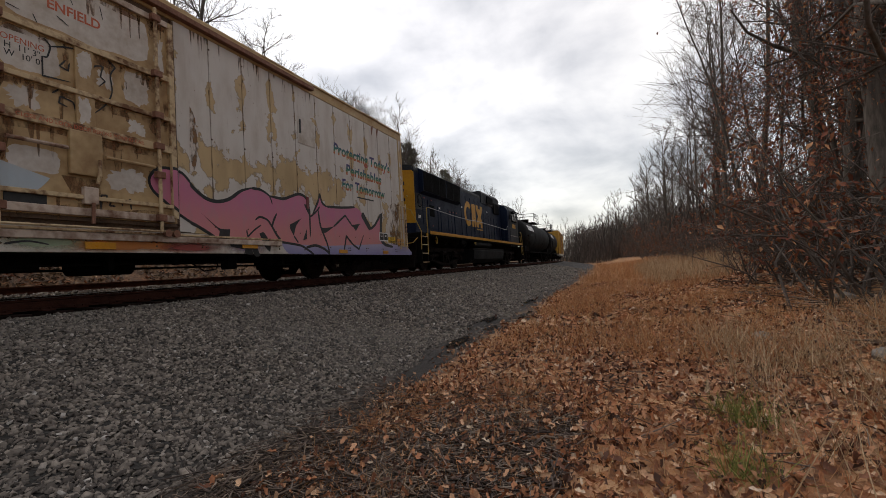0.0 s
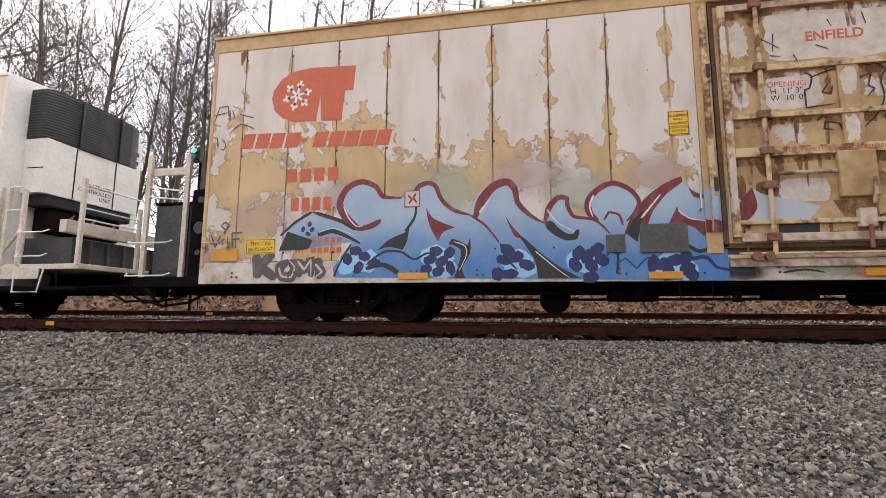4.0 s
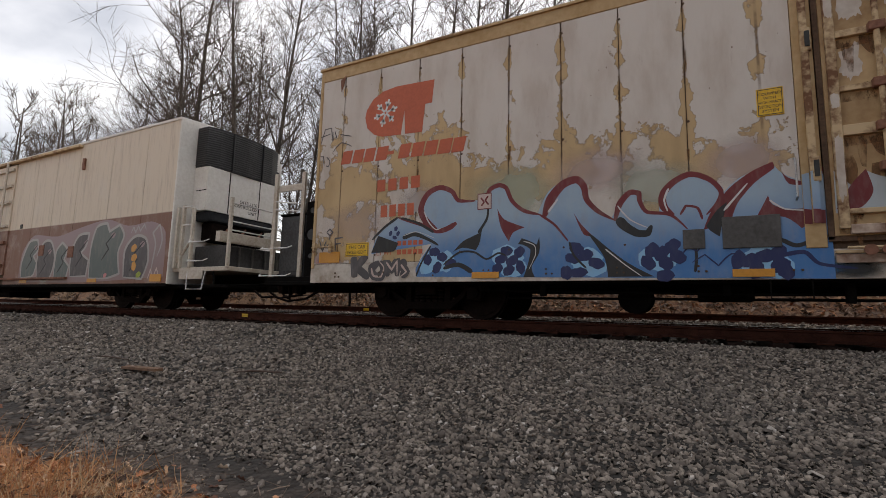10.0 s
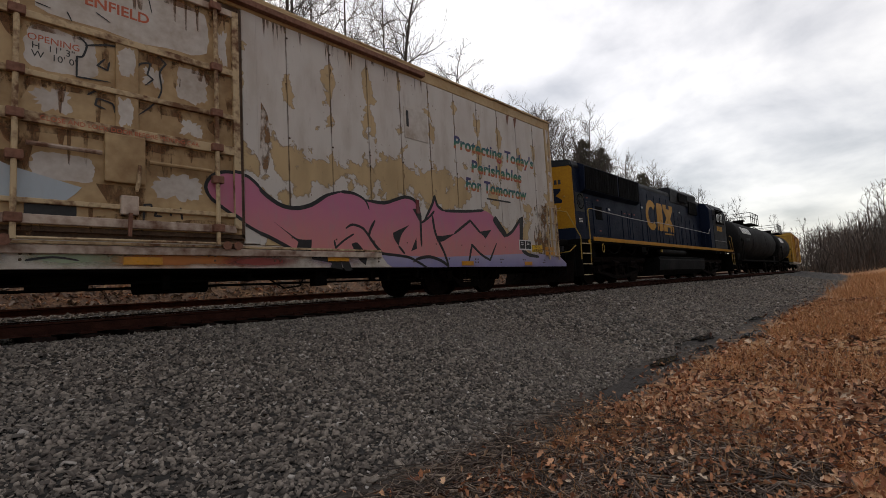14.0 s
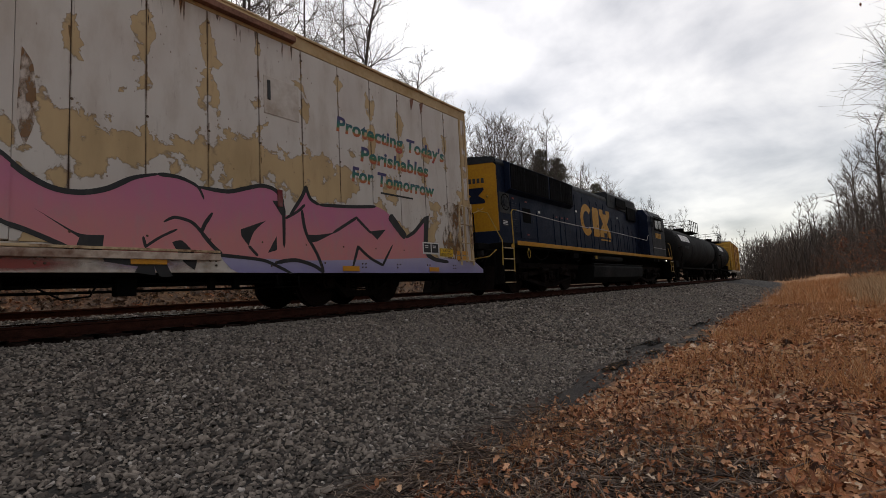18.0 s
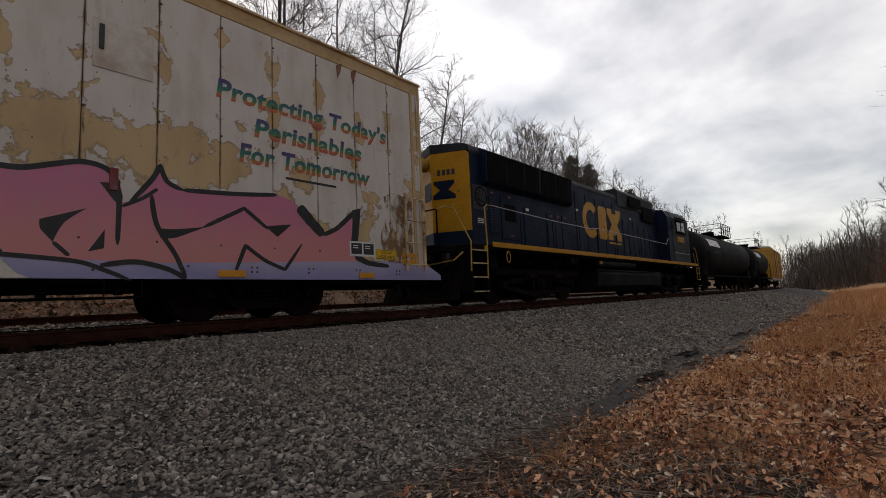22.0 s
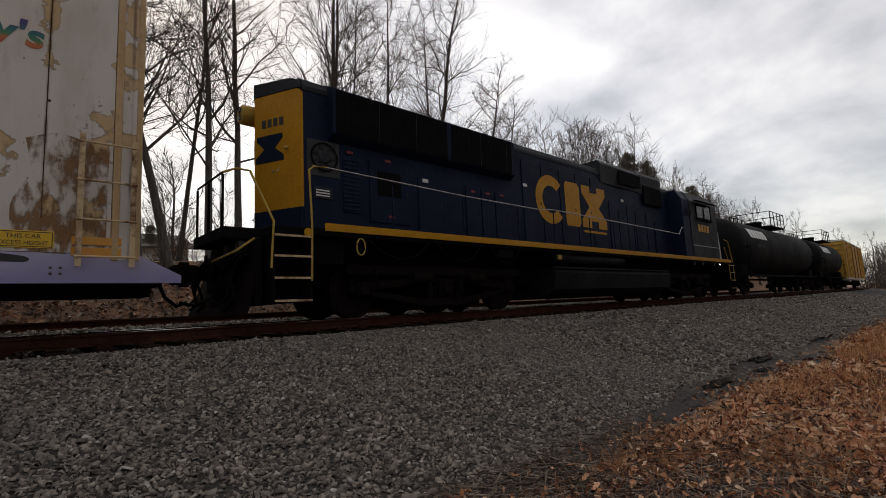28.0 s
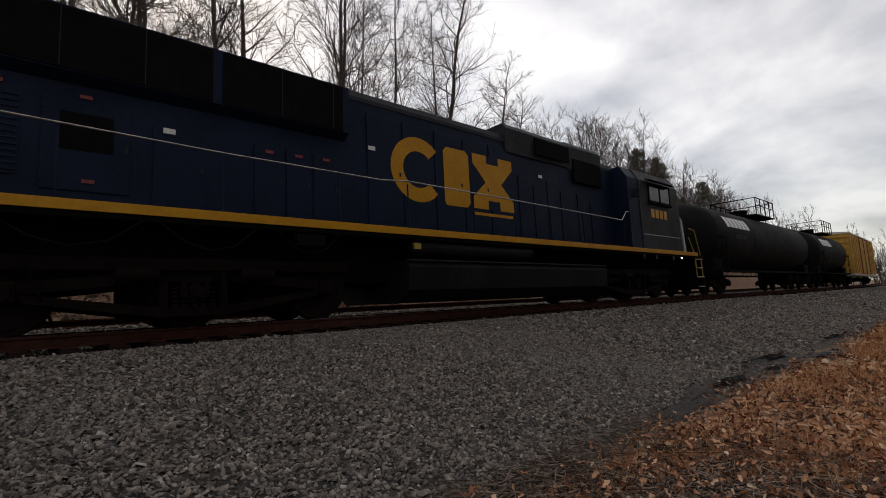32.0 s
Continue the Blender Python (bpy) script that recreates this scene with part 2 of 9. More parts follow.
def two_tone(name, upper, lower, z_split, fade=0.02):
    g = Graph(name, 0.55)
    x, y, z = g.xyz()
    c = g.mix(g.step(z, z_split - fade, z_split + fade), lower, upper)
    streak = g.noise(3.0, 6.0, 0.65, g.scaled(g.obj, 4.0, 4.0, 0.35))
    c = g.mix(g.step(streak, 0.45, 0.85, 0.0, 0.6), c, (0.25, 0.18, 0.13))
    blot = g.noise(1.4, 6.0, 0.6)
    c = g.mix(g.step(blot, 0.5, 0.75, 0.0, 0.35), c, (0.62, 0.56, 0.5))
    return g.end(c, None, g.bump(blot, 0.1, 0.01))


def plain(name, color, rough=0.6, metal=0.0):
    return mat(name, color, rough, metal, tuple(c * 0.75 for c in color), 3.0, 30.0, 0.5, 0.06, 0.004)


WHITE_FILM, TAN = (0.575, 0.53, 0.485), (0.505, 0.355, 0.182)
M_PEEL = peeling("peeling_white_film_on_tan", WHITE_FILM, TAN, 0.8615, 9.775 + 0.8615 * 4, 0.22, 2.62)
M_PEELEND = peeling("flaking_white_film_on_tan", WHITE_FILM, TAN, 0.8615, -1.72 + 0.8615 * 20, 0.30, 2.85, 0.05, 1.05, 0.50)
M_DOOR = mat("rust_streaked_tan_door_paint", (0.47, 0.325, 0.165), 0.65, dark=(0.25, 0.145, 0.065), scale=1.1, fine=7, mix=0.6, spread=(0.34, 0.62))
M_FILM = mat("scuffed_white_film", (0.56, 0.51, 0.46), 0.6, dark=(0.36, 0.29, 0.23), scale=1.6, fine=10, mix=0.6, spread=(0.30, 0.60), bump=0.08, depth=0.004)
M_SILL = mat("scuffed_white_sill_paint", (0.56, 0.51, 0.45), 0.65, dark=(0.27, 0.20, 0.14), scale=1.8, fine=9, mix=0.6, spread=(0.34, 0.58), bump=0.1)
M_PLATE = mat("dull_grey_plate", (0.085, 0.082, 0.080), 0.6, dark=(0.045, 0.042, 0.040), scale=3, fine=20, bump=0.08)
M_DARKGREY = mat("dull_dark_grey_steel", (0.040, 0.040, 0.043), 0.6, dark=(0.020, 0.019, 0.019), scale=2.5, fine=20, bump=0.08)
M_TAN = mat("tan_paint", TAN, 0.62, dark=(0.36, 0.23, 0.10), scale=1.6, fine=12, spread=(0.3, 0.7))
M_RUSTTAN = mat("rust_stained_tan_paint", (0.52, 0.385, 0.225), 0.7, dark=(0.14, 0.062, 0.027), scale=2.6, fine=13, mix=0.6, spread=(0.40, 0.54))
M_RUSTPINK = mat("faded_pinkish_paint", (0.52, 0.41, 0.33), 0.7, dark=(0.15, 0.07, 0.04), scale=2.2, fine=9, mix=0.6, spread=(0.36, 0.58))
M_SEAM = mat("dark_rusty_seam", (0.12, 0.07, 0.04), 0.9, dark=(0.05, 0.03, 0.02), scale=4, fine=30)
M_ORANGE = mat("orange_red_decal", (0.50, 0.10, 0.035), 0.5, dark=(0.40, 0.085, 0.035), scale=3, fine=25, bump=0.05)
M_AMBER = plain("amber_reflector", (0.62, 0.27, 0.02), 0.35)
M_SIGN = plain("yellow_sign_enamel", (0.75, 0.45, 0.01), 0.45)
M_INK = plain("black_ink", (0.02, 0.02, 0.02), 0.6)
M_WHITE = plain("white_enamel", (0.72, 0.71, 0.69), 0.5)
M_MAROON = spray("maroon_spray", (0.17, 0.012, 0.015), (0.12, 0.010, 0.014), 0.8, 3.0)
M_SKYBLUE = spray("blue_spray", (0.30, 0.40, 0.50), (0.045, 0.165, 0.40), 0.85, 1.85)
M_PALEBLUE = spray("pale_blue_spray", (0.30, 0.50, 0.68), (0.22, 0.45, 0.68), 0.75, 1.4)
M_NAVY = spray("navy_spray", (0.010, 0.020, 0.10), (0.008, 0.016, 0.085), 0.6, 2.0, grimy=0.10)
M_GRAFK = spray("black_spray", (0.009, 0.009, 0.010), (0.011, 0.011, 0.012), 0.6, 2.4, grimy=0.07)
M_PINK = spray("pink_spray", (0.50, 0.155, 0.26), (0.56, 0.21, 0.21), 0.95, 1.9)
M_LAV = spray("lavender_spray", (0.36, 0.33, 0.47), (0.24, 0.22, 0.40), 0.6, 1.0)
M_DOORBLUE = spray("faded_blue_overspray", (0.42, 0.46, 0.49), (0.36, 0.42, 0.47), 1.2, 2.0)
M_STAIN = runs("brown_rust_stain", (0.30, 0.16, 0.07), 0.8)
M_DOORRUST = runs("orange_brown_rust", (0.25, 0.115, 0.045), 0.7)
M_GRAFW = spray("white_spray", (0.62, 0.60, 0.60), (0.55, 0.53, 0.52), 0.6, 2.4)
M_HAZEP = spray("pale_pink_overspray", (0.55, 0.44, 0.41), (0.52, 0.40, 0.36), 1.4, 2.6)
M_TAGGREY = spray("grey_tag_spray", (0.08, 0.07, 0.075), (0.06, 0.055, 0.06), 0.6, 1.6)
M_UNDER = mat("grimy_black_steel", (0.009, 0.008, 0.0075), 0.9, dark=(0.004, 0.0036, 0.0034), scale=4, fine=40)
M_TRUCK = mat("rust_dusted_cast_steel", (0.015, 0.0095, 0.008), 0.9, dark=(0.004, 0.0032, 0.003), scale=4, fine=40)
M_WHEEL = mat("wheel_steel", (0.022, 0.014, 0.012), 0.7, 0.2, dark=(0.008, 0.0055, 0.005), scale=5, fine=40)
M_BRIGHT = mat("bare_bright_steel", (0.45, 0.44, 0.43), 0.35, 0.9, dark=(0.22, 0.20, 0.19), scale=6, fine=50)
M_BLUE = mat("dark_blue_locomotive_paint", (0.0036, 0.0105, 0.034), 0.6, dark=(0.0032, 0.0070, 0.020), scale=1.4, fine=14, spread=(0.3, 0.7))
M_GREY = mat("grey_locomotive_paint", (0.024, 0.027, 0.032), 0.62, dark=(0.014, 0.015, 0.018), scale=1.6, fine=14)
M_LYEL = mat("locomotive_yellow_paint", (0.50, 0.25, 0.012), 0.45, dark=(0.36, 0.16, 0.012), scale=2.0, fine=16, spread=(0.25, 0.65))
M_MESH = mat("black_radiator_screen", (0.008, 0.008, 0.009), 0.9, dark=(0.004, 0.004, 0.004), scale=3, fine=80)
M_RAILY = mat("worn_yellow_handrail", (0.50, 0.33, 0.06), 0.5, dark=(0.30, 0.20, 0.06), scale=5, fine=40)
M_TANK = mat("black_tank_paint", (0.010, 0.010, 0.0105), 0.8, dark=(0.005, 0.005, 0.005), scale=1.2, fine=12)
M_BOXY = mat("yellow_boxcar_paint", (0.58, 0.34, 0.03), 0.55, dark=(0.36, 0.17, 0.03), scale=1.5, fine=14)
M_CREAM = two_tone("cream_over_brown_paint", (0.63, 0.54, 0.43), (0.19, 0.085, 0.055), 2.40)
M_CREAMEND = mat("off_white_end_paint", (0.71, 0.69, 0.65), 0.5, dark=(0.54, 0.51, 0.46), scale=1.5, fine=14, spread=(0.25, 0.6))
M_CREAMPART = mat("cream_steel_paint", (0.55, 0.50, 0.43), 0.6, dark=(0.34, 0.27, 0.20), scale=3, fine=20, spread=(0.28, 0.6))
M_BROWN = mat("rusty_brown_paint", (0.26, 0.115, 0.07), 0.75, dark=(0.12, 0.05, 0.03), scale=3, fine=20)
M_GRILLE = plain("black_grille_plastic", (0.018, 0.018, 0.020), 0.5)
M_STEEL = mat("rusty_rail_steel", (0.085, 0.033, 0.023), 0.85, 0.0, dark=(0.030, 0.013, 0.010), scale=6, fine=90)
M_HEAD = mat("polished_rail_head", (0.50, 0.50, 0.51), 0.28, 1.0, dark=(0.3, 0.29, 0.29), scale=3, fine=60, bump=0.05)
M_TIE = mat("creosoted_wood", (0.034, 0.020, 0.016), 0.9, dark=(0.011, 0.008, 0.007), scale=5, fine=50, bump=0.5)
M_PLANK = mat("weathered_board", (0.20, 0.11, 0.06), 0.85, dark=(0.08, 0.045, 0.03), scale=6, fine=60, bump=0.4)
M_GLASS = plain("dark_window_glass", (0.015, 0.017, 0.02), 0.08)


def rainbow():
    g = Graph("rainbow_lettering", 0.55)
    z = g.xyz()[2]
    v = g.math('FRACT', g.math('DIVIDE', g.math('SUBTRACT', z, 2.37), 0.475))
    v = g.math('ADD', v, g.math('MULTIPLY', g.math('SUBTRACT', g.noise(18.0), 0.5), 0.12))
    return g.end(g.ramp(v, [(0.10, (0.38, 0.06, 0.035)), (0.28, (0.42, 0.12, 0.035)), (0.38, (0.04, 0.17, 0.07)), (0.56, (0.012, 0.11, 0.12)), (0.74, (0.05, 0.035, 0.13))]))


M_RAINBOW = rainbow()
M_LAMPGREEN = Graph("lit_green_lens")
M_LAMPGREEN.b.inputs["Emission Color"].default_value = (0.0, 1.0, 0.18, 1)
M_LAMPGREEN.b.inputs["Emission Strength"].default_value = 0.8
M_LAMPGREEN = M_LAMPGREEN.end((0.02, 0.5, 0.2))
M_LAMPWHITE = Graph("lit_white_lens")
M_LAMPWHITE.b.inputs["Emission Color"].default_value = (1.0, 0.95, 0.85, 1)
M_LAMPWHITE.b.inputs["Emission Strength"].default_value = 3.0
M_LAMPWHITE = M_LAMPWHITE.end((0.8, 0.8, 0.75))
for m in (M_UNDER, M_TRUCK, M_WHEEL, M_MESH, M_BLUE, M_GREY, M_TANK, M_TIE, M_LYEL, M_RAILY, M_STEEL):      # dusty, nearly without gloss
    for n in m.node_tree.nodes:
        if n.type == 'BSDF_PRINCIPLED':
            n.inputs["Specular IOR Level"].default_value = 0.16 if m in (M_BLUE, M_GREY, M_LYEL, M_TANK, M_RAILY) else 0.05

# ---- building blocks ----
def mesh_of(name, bm):
    me = bpy.data.meshes.new(name)
    bm.to_mesh(me)
    bm.free()
    return me


def part(name, bm, material, parent, label="", smooth=False):
    """Link a bmesh as one mesh object under a thing or under a part."""
    me = mesh_of(name, bm)
    me.materials.append(material)
    if smooth:
        me.shade_smooth()
    ob = new(name, me)
    ob.parent = parent
    if label:
        ob["label"] = label
    return ob


def thing(name, label, category, group="", at=None, kind=""):
    ob = new(name)
    ob.empty_display_size = 0.2
    tagged(ob, label, category, group, kind)
    if at is not None:
        ob.matrix_basis = at
    return ob


def box(bm, x0, x1, y0, y1, z0, z1, bevel=0.0):
    vs = [bm.verts.new((x, y, z)) for x in (x0, x1) for y in (y0, y1) for z in (z0, z1)]
    fs = [bm.faces.new([vs[i] for i in q]) for q in ((0, 1, 3, 2), (4, 6, 7, 5), (0, 4, 5, 1), (2, 3, 7, 6), (0, 2, 6, 4), (1, 5, 7, 3))]
    if bevel:
        es = {e for f in fs for e in f.edges}
        bmesh.ops.bevel(bm, geom=list(es), offset=bevel, segments=2, affect='EDGES', profile=0.5)
    return bm


def bx(*a, bevel=0.0):
    return box(bmesh.new(), *a, bevel=bevel)


def tube(bm, points, radius, sides=8, caps=True):
    """A round bar along a polyline; radius may be a list."""
    pts = [Vector(p) for p in points]
    rad = radius if isinstance(radius, (list, tuple)) else [radius] * len(pts)
    rings = []
    ref = None
    for i, p in enumerate(pts):
        d = (pts[min(i + 1, len(pts) - 1)] - pts[max(i - 1, 0)]).normalized()
        if ref is None or abs(d.dot(ref)) > 0.98:
            ref = Vector((0, 0, 1)) if abs(d.z) < 0.9 else Vector((1, 0, 0))
        u = d.cross(ref).normalized()
        v = d.cross(u)
        rings.append([bm.verts.new(p + (u * math.cos(k * math.tau / sides) + v * math.sin(k * math.tau / sides)) * rad[i]) for k in range(sides)])
    for a, b in zip(rings, rings[1:]):
        for k in range(sides):
            bm.faces.new((a[k], a[(k + 1) % sides], b[(k + 1) % sides], b[k]))
    if caps:
        bm.faces.new(rings[0][::-1])
        bm.faces.new(rings[-1])
    return bm


def rod(points, radius, sides=8):
    return tube(bmesh.new(), points, radius, sides)


def prism(bm, outline, axis, a, b):
    """Extrude an outline of (p, q) along an axis from a to b: axis x: (y, z); y: (x, z); z: (x, y)."""
    def place(p, q, s):
        return {'x': (s, p, q), 'y': (p, s, q), 'z': (p, q, s)}[axis]
    va = [bm.verts.new(place(p, q, a)) for p, q in outline]
    vb = [bm.verts.new(place(p, q, b)) for p, q in outline]
    n = len(outline)
    bm.faces.new(va)
    bm.faces.new(vb[::-1])
    for i in range(n):
        bm.faces.new((va[i], vb[i], vb[(i + 1) % n], va[(i + 1) % n]))
    bmesh.ops.recalc_face_normals(bm, faces=bm.faces)
    return bm



def ground_material():
    """Crushed stone by the track, a muddy edge, then leaf litter; the borders wander."""
    g = Graph("stone_mud_and_leaf_litter", 0.95)
    x, y, z = g.xyz()
    wob = g.math('MULTIPLY', g.math('SUBTRACT', g.noise(0.9, 4.0), 0.5), 1.1)
    wob = g.math('ADD', wob, g.math('MULTIPLY', g.math('SUBTRACT', g.noise(4.0, 4.0), 0.5), 0.7))
    run = g.math('MINIMUM', g.math('MAXIMUM', g.math('SUBTRACT', x, CURVE), 0.0), 180.0)
    y = g.math('MULTIPLY_ADD', g.math('MULTIPLY', run, run), 0.5 / RADIUS, y)
    yy = g.math('ADD', y, wob)
    stone_v = g.voronoi(17.0, None, "Color")
    stone_d = g.voronoi(17.0)
    bw = g.n.new("ShaderNodeRGBToBW")
    g.l.new(stone_v, bw.inputs[0])
    stone = g.ramp(bw.outputs[0], [(0.1, (0.05, 0.044, 0.040)), (0.5, (0.125, 0.113, 0.103)), (0.9, (0.23, 0.21, 0.19))])
    # shade between the pattern's stones is put into the colour as near-black gaps
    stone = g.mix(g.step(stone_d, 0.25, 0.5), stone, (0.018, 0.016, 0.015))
    stone = g.mix(g.math('MULTIPLY', g.step(x, 22.0, 12.0), g.step(g.math('ABSOLUTE', x), 22.0, 10.0, 0.0, 0.92)), stone, (0.014, 0.012, 0.010))      # grit under the loose stones painted near black, with the shade of their gaps
    stone = g.mix(g.step(g.noise(1.5, 6.0, 0.65), 0.4, 0.65, 0.0, 0.45), stone, (0.05, 0.044, 0.04))
    mud = g.ramp(g.noise(7.0, 6.0), [(0.35, (0.022, 0.017, 0.014)), (0.65, (0.075, 0.058, 0.047))])
    leaf_v = g.voronoi(11.0, g.scaled(g.obj, 1.0, 1.6, 1.0), "Color")
    bl = g.n.new("ShaderNodeRGBToBW")
    g.l.new(leaf_v, bl.inputs[0])
    leaf = g.ramp(bl.outputs[0], [(0.1, (0.09, 0.038, 0.018)), (0.45, (0.30, 0.120, 0.050)), (0.7, (0.48, 0.235, 0.105)), (0.95, (0.62, 0.41, 0.24))])
    leaf = g.mix(g.step(g.noise(1.7, 5.0), 0.45, 0.7), leaf, (0.17, 0.08, 0.04))
    straw = g.ramp(g.noise(30.0, 5.0, 0.6, g.scaled(g.obj, 0.4, 1.4, 1.0)), [(0.3, (0.20, 0.095, 0.042)), (0.6, (0.46, 0.26, 0.12)), (0.8, (0.58, 0.40, 0.23))])
    far_straw = g.math('MULTIPLY', g.step(g.noise(0.5, 3.0), 0.42, 0.55), g.step(g.math('ABSOLUTE', x), 4.0, 8.0))
    leaf = g.mix(far_straw, leaf, straw)
    near_edge = g.step(yy, 1.85, 2.3)
    c = g.mix(near_edge, leaf, mud)
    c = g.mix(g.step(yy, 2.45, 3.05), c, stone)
    c = g.mix(g.step(yy, 14.3, 14.9), c, g.mix(g.step(g.noise(2.0, 6.0), 0.3, 0.7, 0.35, 0.8), leaf, (0.135, 0.098, 0.078)))
    h = g.math('MULTIPLY', g.math('SUBTRACT', 0.6, stone_d), 1.0)
    return g.end(c, 0.95, g.bump(h, 0.8, 0.03, g.bump(g.noise(14.0, 6.0), 0.6, 0.03)))


M_GROUND = ground_material()

# ---- ground: one sheet ----
PROFILE = [(-400, 5.0), (-60, 2.2), (-25, 1.3), (-10, 0.5), (-5.5, -0.25), (-3.0, -0.85), (-1.5, -1.08), (1.8, -1.10), (2.6, -1.08), (3.3, -0.98), (6.5, -0.34), (7.0, -0.25), (7.25, -0.235), (7.6, -0.30),
           (10.4, -0.30), (11.2, 0.0), (14.3, 0.02), (14.9, -0.12), (15.4, -0.05), (16.6, 1.0), (18.0, 2.1), (20.0, 2.3), (60, 2.6), (200, 4), (900, 12)]


def ground_z(x, y):
    y += bend(x)
    z = float(np.interp(y, [a for a, b in PROFILE], [b for a, b in PROFILE]))
    rough = float(np.interp(y, [-12, -4, 0, 2.6, 3.4, 6.2, 6.8, 14.3, 15.2, 17, 30], [0.35, 0.16, 0.05, 0.04, 0.03, 0.03, 0.0, 0.0, 0.06, 0.2, 0.35]))
    if rough:
        z += rough * (noise.noise((x * 0.35, y * 0.35, 0.0)) + 0.5 * noise.noise((x * 1.3, y * 1.3, 4.0)))
    return z


def spaced(lo, hi, fine_lo, fine_hi, step, grow=1.35):
    vals = list(np.arange(fine_lo, fine_hi + 1e-6, step))
    d, v = step, fine_hi
    while v < hi:
        d *= grow
        v = min(hi, v + d)
        vals.append(v)
    d, v = step, fine_lo
    while v > lo:
        d *= grow
        v = max(lo, v - d)
        vals.insert(0, v)
    return vals


gx = spaced(-900, 900, -16, 30, 0.25)
gy = sorted(set([round(v, 3) for v in spaced(-400, 900, -8, 19, 0.2)]))
gv = [(x, y, ground_z(x, y)) for y in gy for x in gx]
nx = len(gx)
gf = [(j * nx + i, j * nx + i + 1, (j + 1) * nx + i + 1, (j + 1) * nx + i) for j in range(len(gy) - 1) for i in range(nx - 1)]
me = bpy.data.meshes.new("ground")
me.from_pydata(gv, [], gf)
me.shade_smooth()
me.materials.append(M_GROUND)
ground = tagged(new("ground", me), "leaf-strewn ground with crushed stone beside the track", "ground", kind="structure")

# ---- the track ----
PROF = [(-0.068, -0.17), (-0.068, -0.158), (-0.012, -0.13), (-0.010, -0.045), (-0.036, -0.035), (-0.036, -0.006), (0.036, -0.006), (0.036, -0.035), (0.010, -0.045), (0.012, -0.13), (0.068, -0.158), (0.068, -0.17)]
RAIL_X = [-150.0, 45.0] + [45.0 + 7 * k for k in range(1, 27)]


def swept(outline):
    """An outline of (y, z) drawn along the line, round its far bend."""
    bm = bmesh.new()
    rings = [[bm.verts.new((x, y - bend(x), z)) for y, z in outline] for x in RAIL_X]
    n = len(outline)
    for a, b in zip(rings, rings[1:]):
        for k in range(n):
            bm.faces.new((a[k], b[k], b[(k + 1) % n], a[(k + 1) % n]))
    bm.faces.new(rings[0])
    bm.faces.new(rings[-1][::-1])
    bmesh.ops.recalc_face_normals(bm, faces=bm.faces)
    return bm


tie_me = mesh_of("tie", bx(-0.115, 0.115, -1.3, 1.3, -0.36, -0.185, bevel=0.012))
tie_me.materials.append(M_TIE)


def lay_track(label, y, z, head, ties, x0, seed):
    """Two rails on ties with their plates and spikes."""
    track = thing("railway_track", label, "railway track", kind="structure", at=pose(0, y, z))
    for s in (-1, 1):
        rl = part("rail", swept([(s * 0.7525 + a, b) for a, b in PROF]), M_STEEL, track, "rust-brown rail")
        part("rail_head", swept([(s * 0.7525 - 0.034, -0.008), (s * 0.7525 - 0.028, 0.0), (s * 0.7525 + 0.028, 0.0), (s * 0.7525 + 0.034, -0.008)]), head, rl)
    rg = random.Random(seed)
    plates = bmesh.new()
    for k in range(ties):
        x = x0 + k * 0.51 + rg.uniform(-0.03, 0.03)
        t = new("tie", tie_me)
        t.parent = track
        t.matrix_basis = pose(x, rg.uniform(-0.06, 0.06) - bend(x), rg.uniform(-0.012, 0.0), 0, 0, rg.uniform(-1.2, 1.2))
        if -30 < x < 45:
            for s in (-1, 1):
                box(plates, x - 0.09, x + 0.09, s * 0.7525 - 0.17, s * 0.7525 + 0.17, -0.187, -0.168)
                for dx in (-0.06, 0.06):
                    for dy in (-0.085, 0.085):
                        box(plates, x + dx - 0.012, x + dx + 0.012, s * 0.7525 + dy - 0.014, s * 0.7525 + dy + 0.014, -0.17, -0.135)
    tagged(part("tie_plate", plates, M_STEEL, track), kind="stuff")
    return track


track = lay_track("near track of rusty rails with polished heads on dark wooden ties", D, 0, M_HEAD, 300, -50, 3)
part("yellow_mark", bx(-9.5, -9.3, -0.80, -0.79, -0.12, -0.04), M_SIGN, track, "yellow paint mark on the rail web")
side_track = lay_track("second track with dull rusty rails on a bed behind the train", 12.85, 0.20, M_STEEL, 150, -30, 4)
part("yellow_mark", bx(-9.05, -8.85, -0.80, -0.79, -0.12, -0.04), M_SIGN, side_track, "yellow paint mark on the rail web")


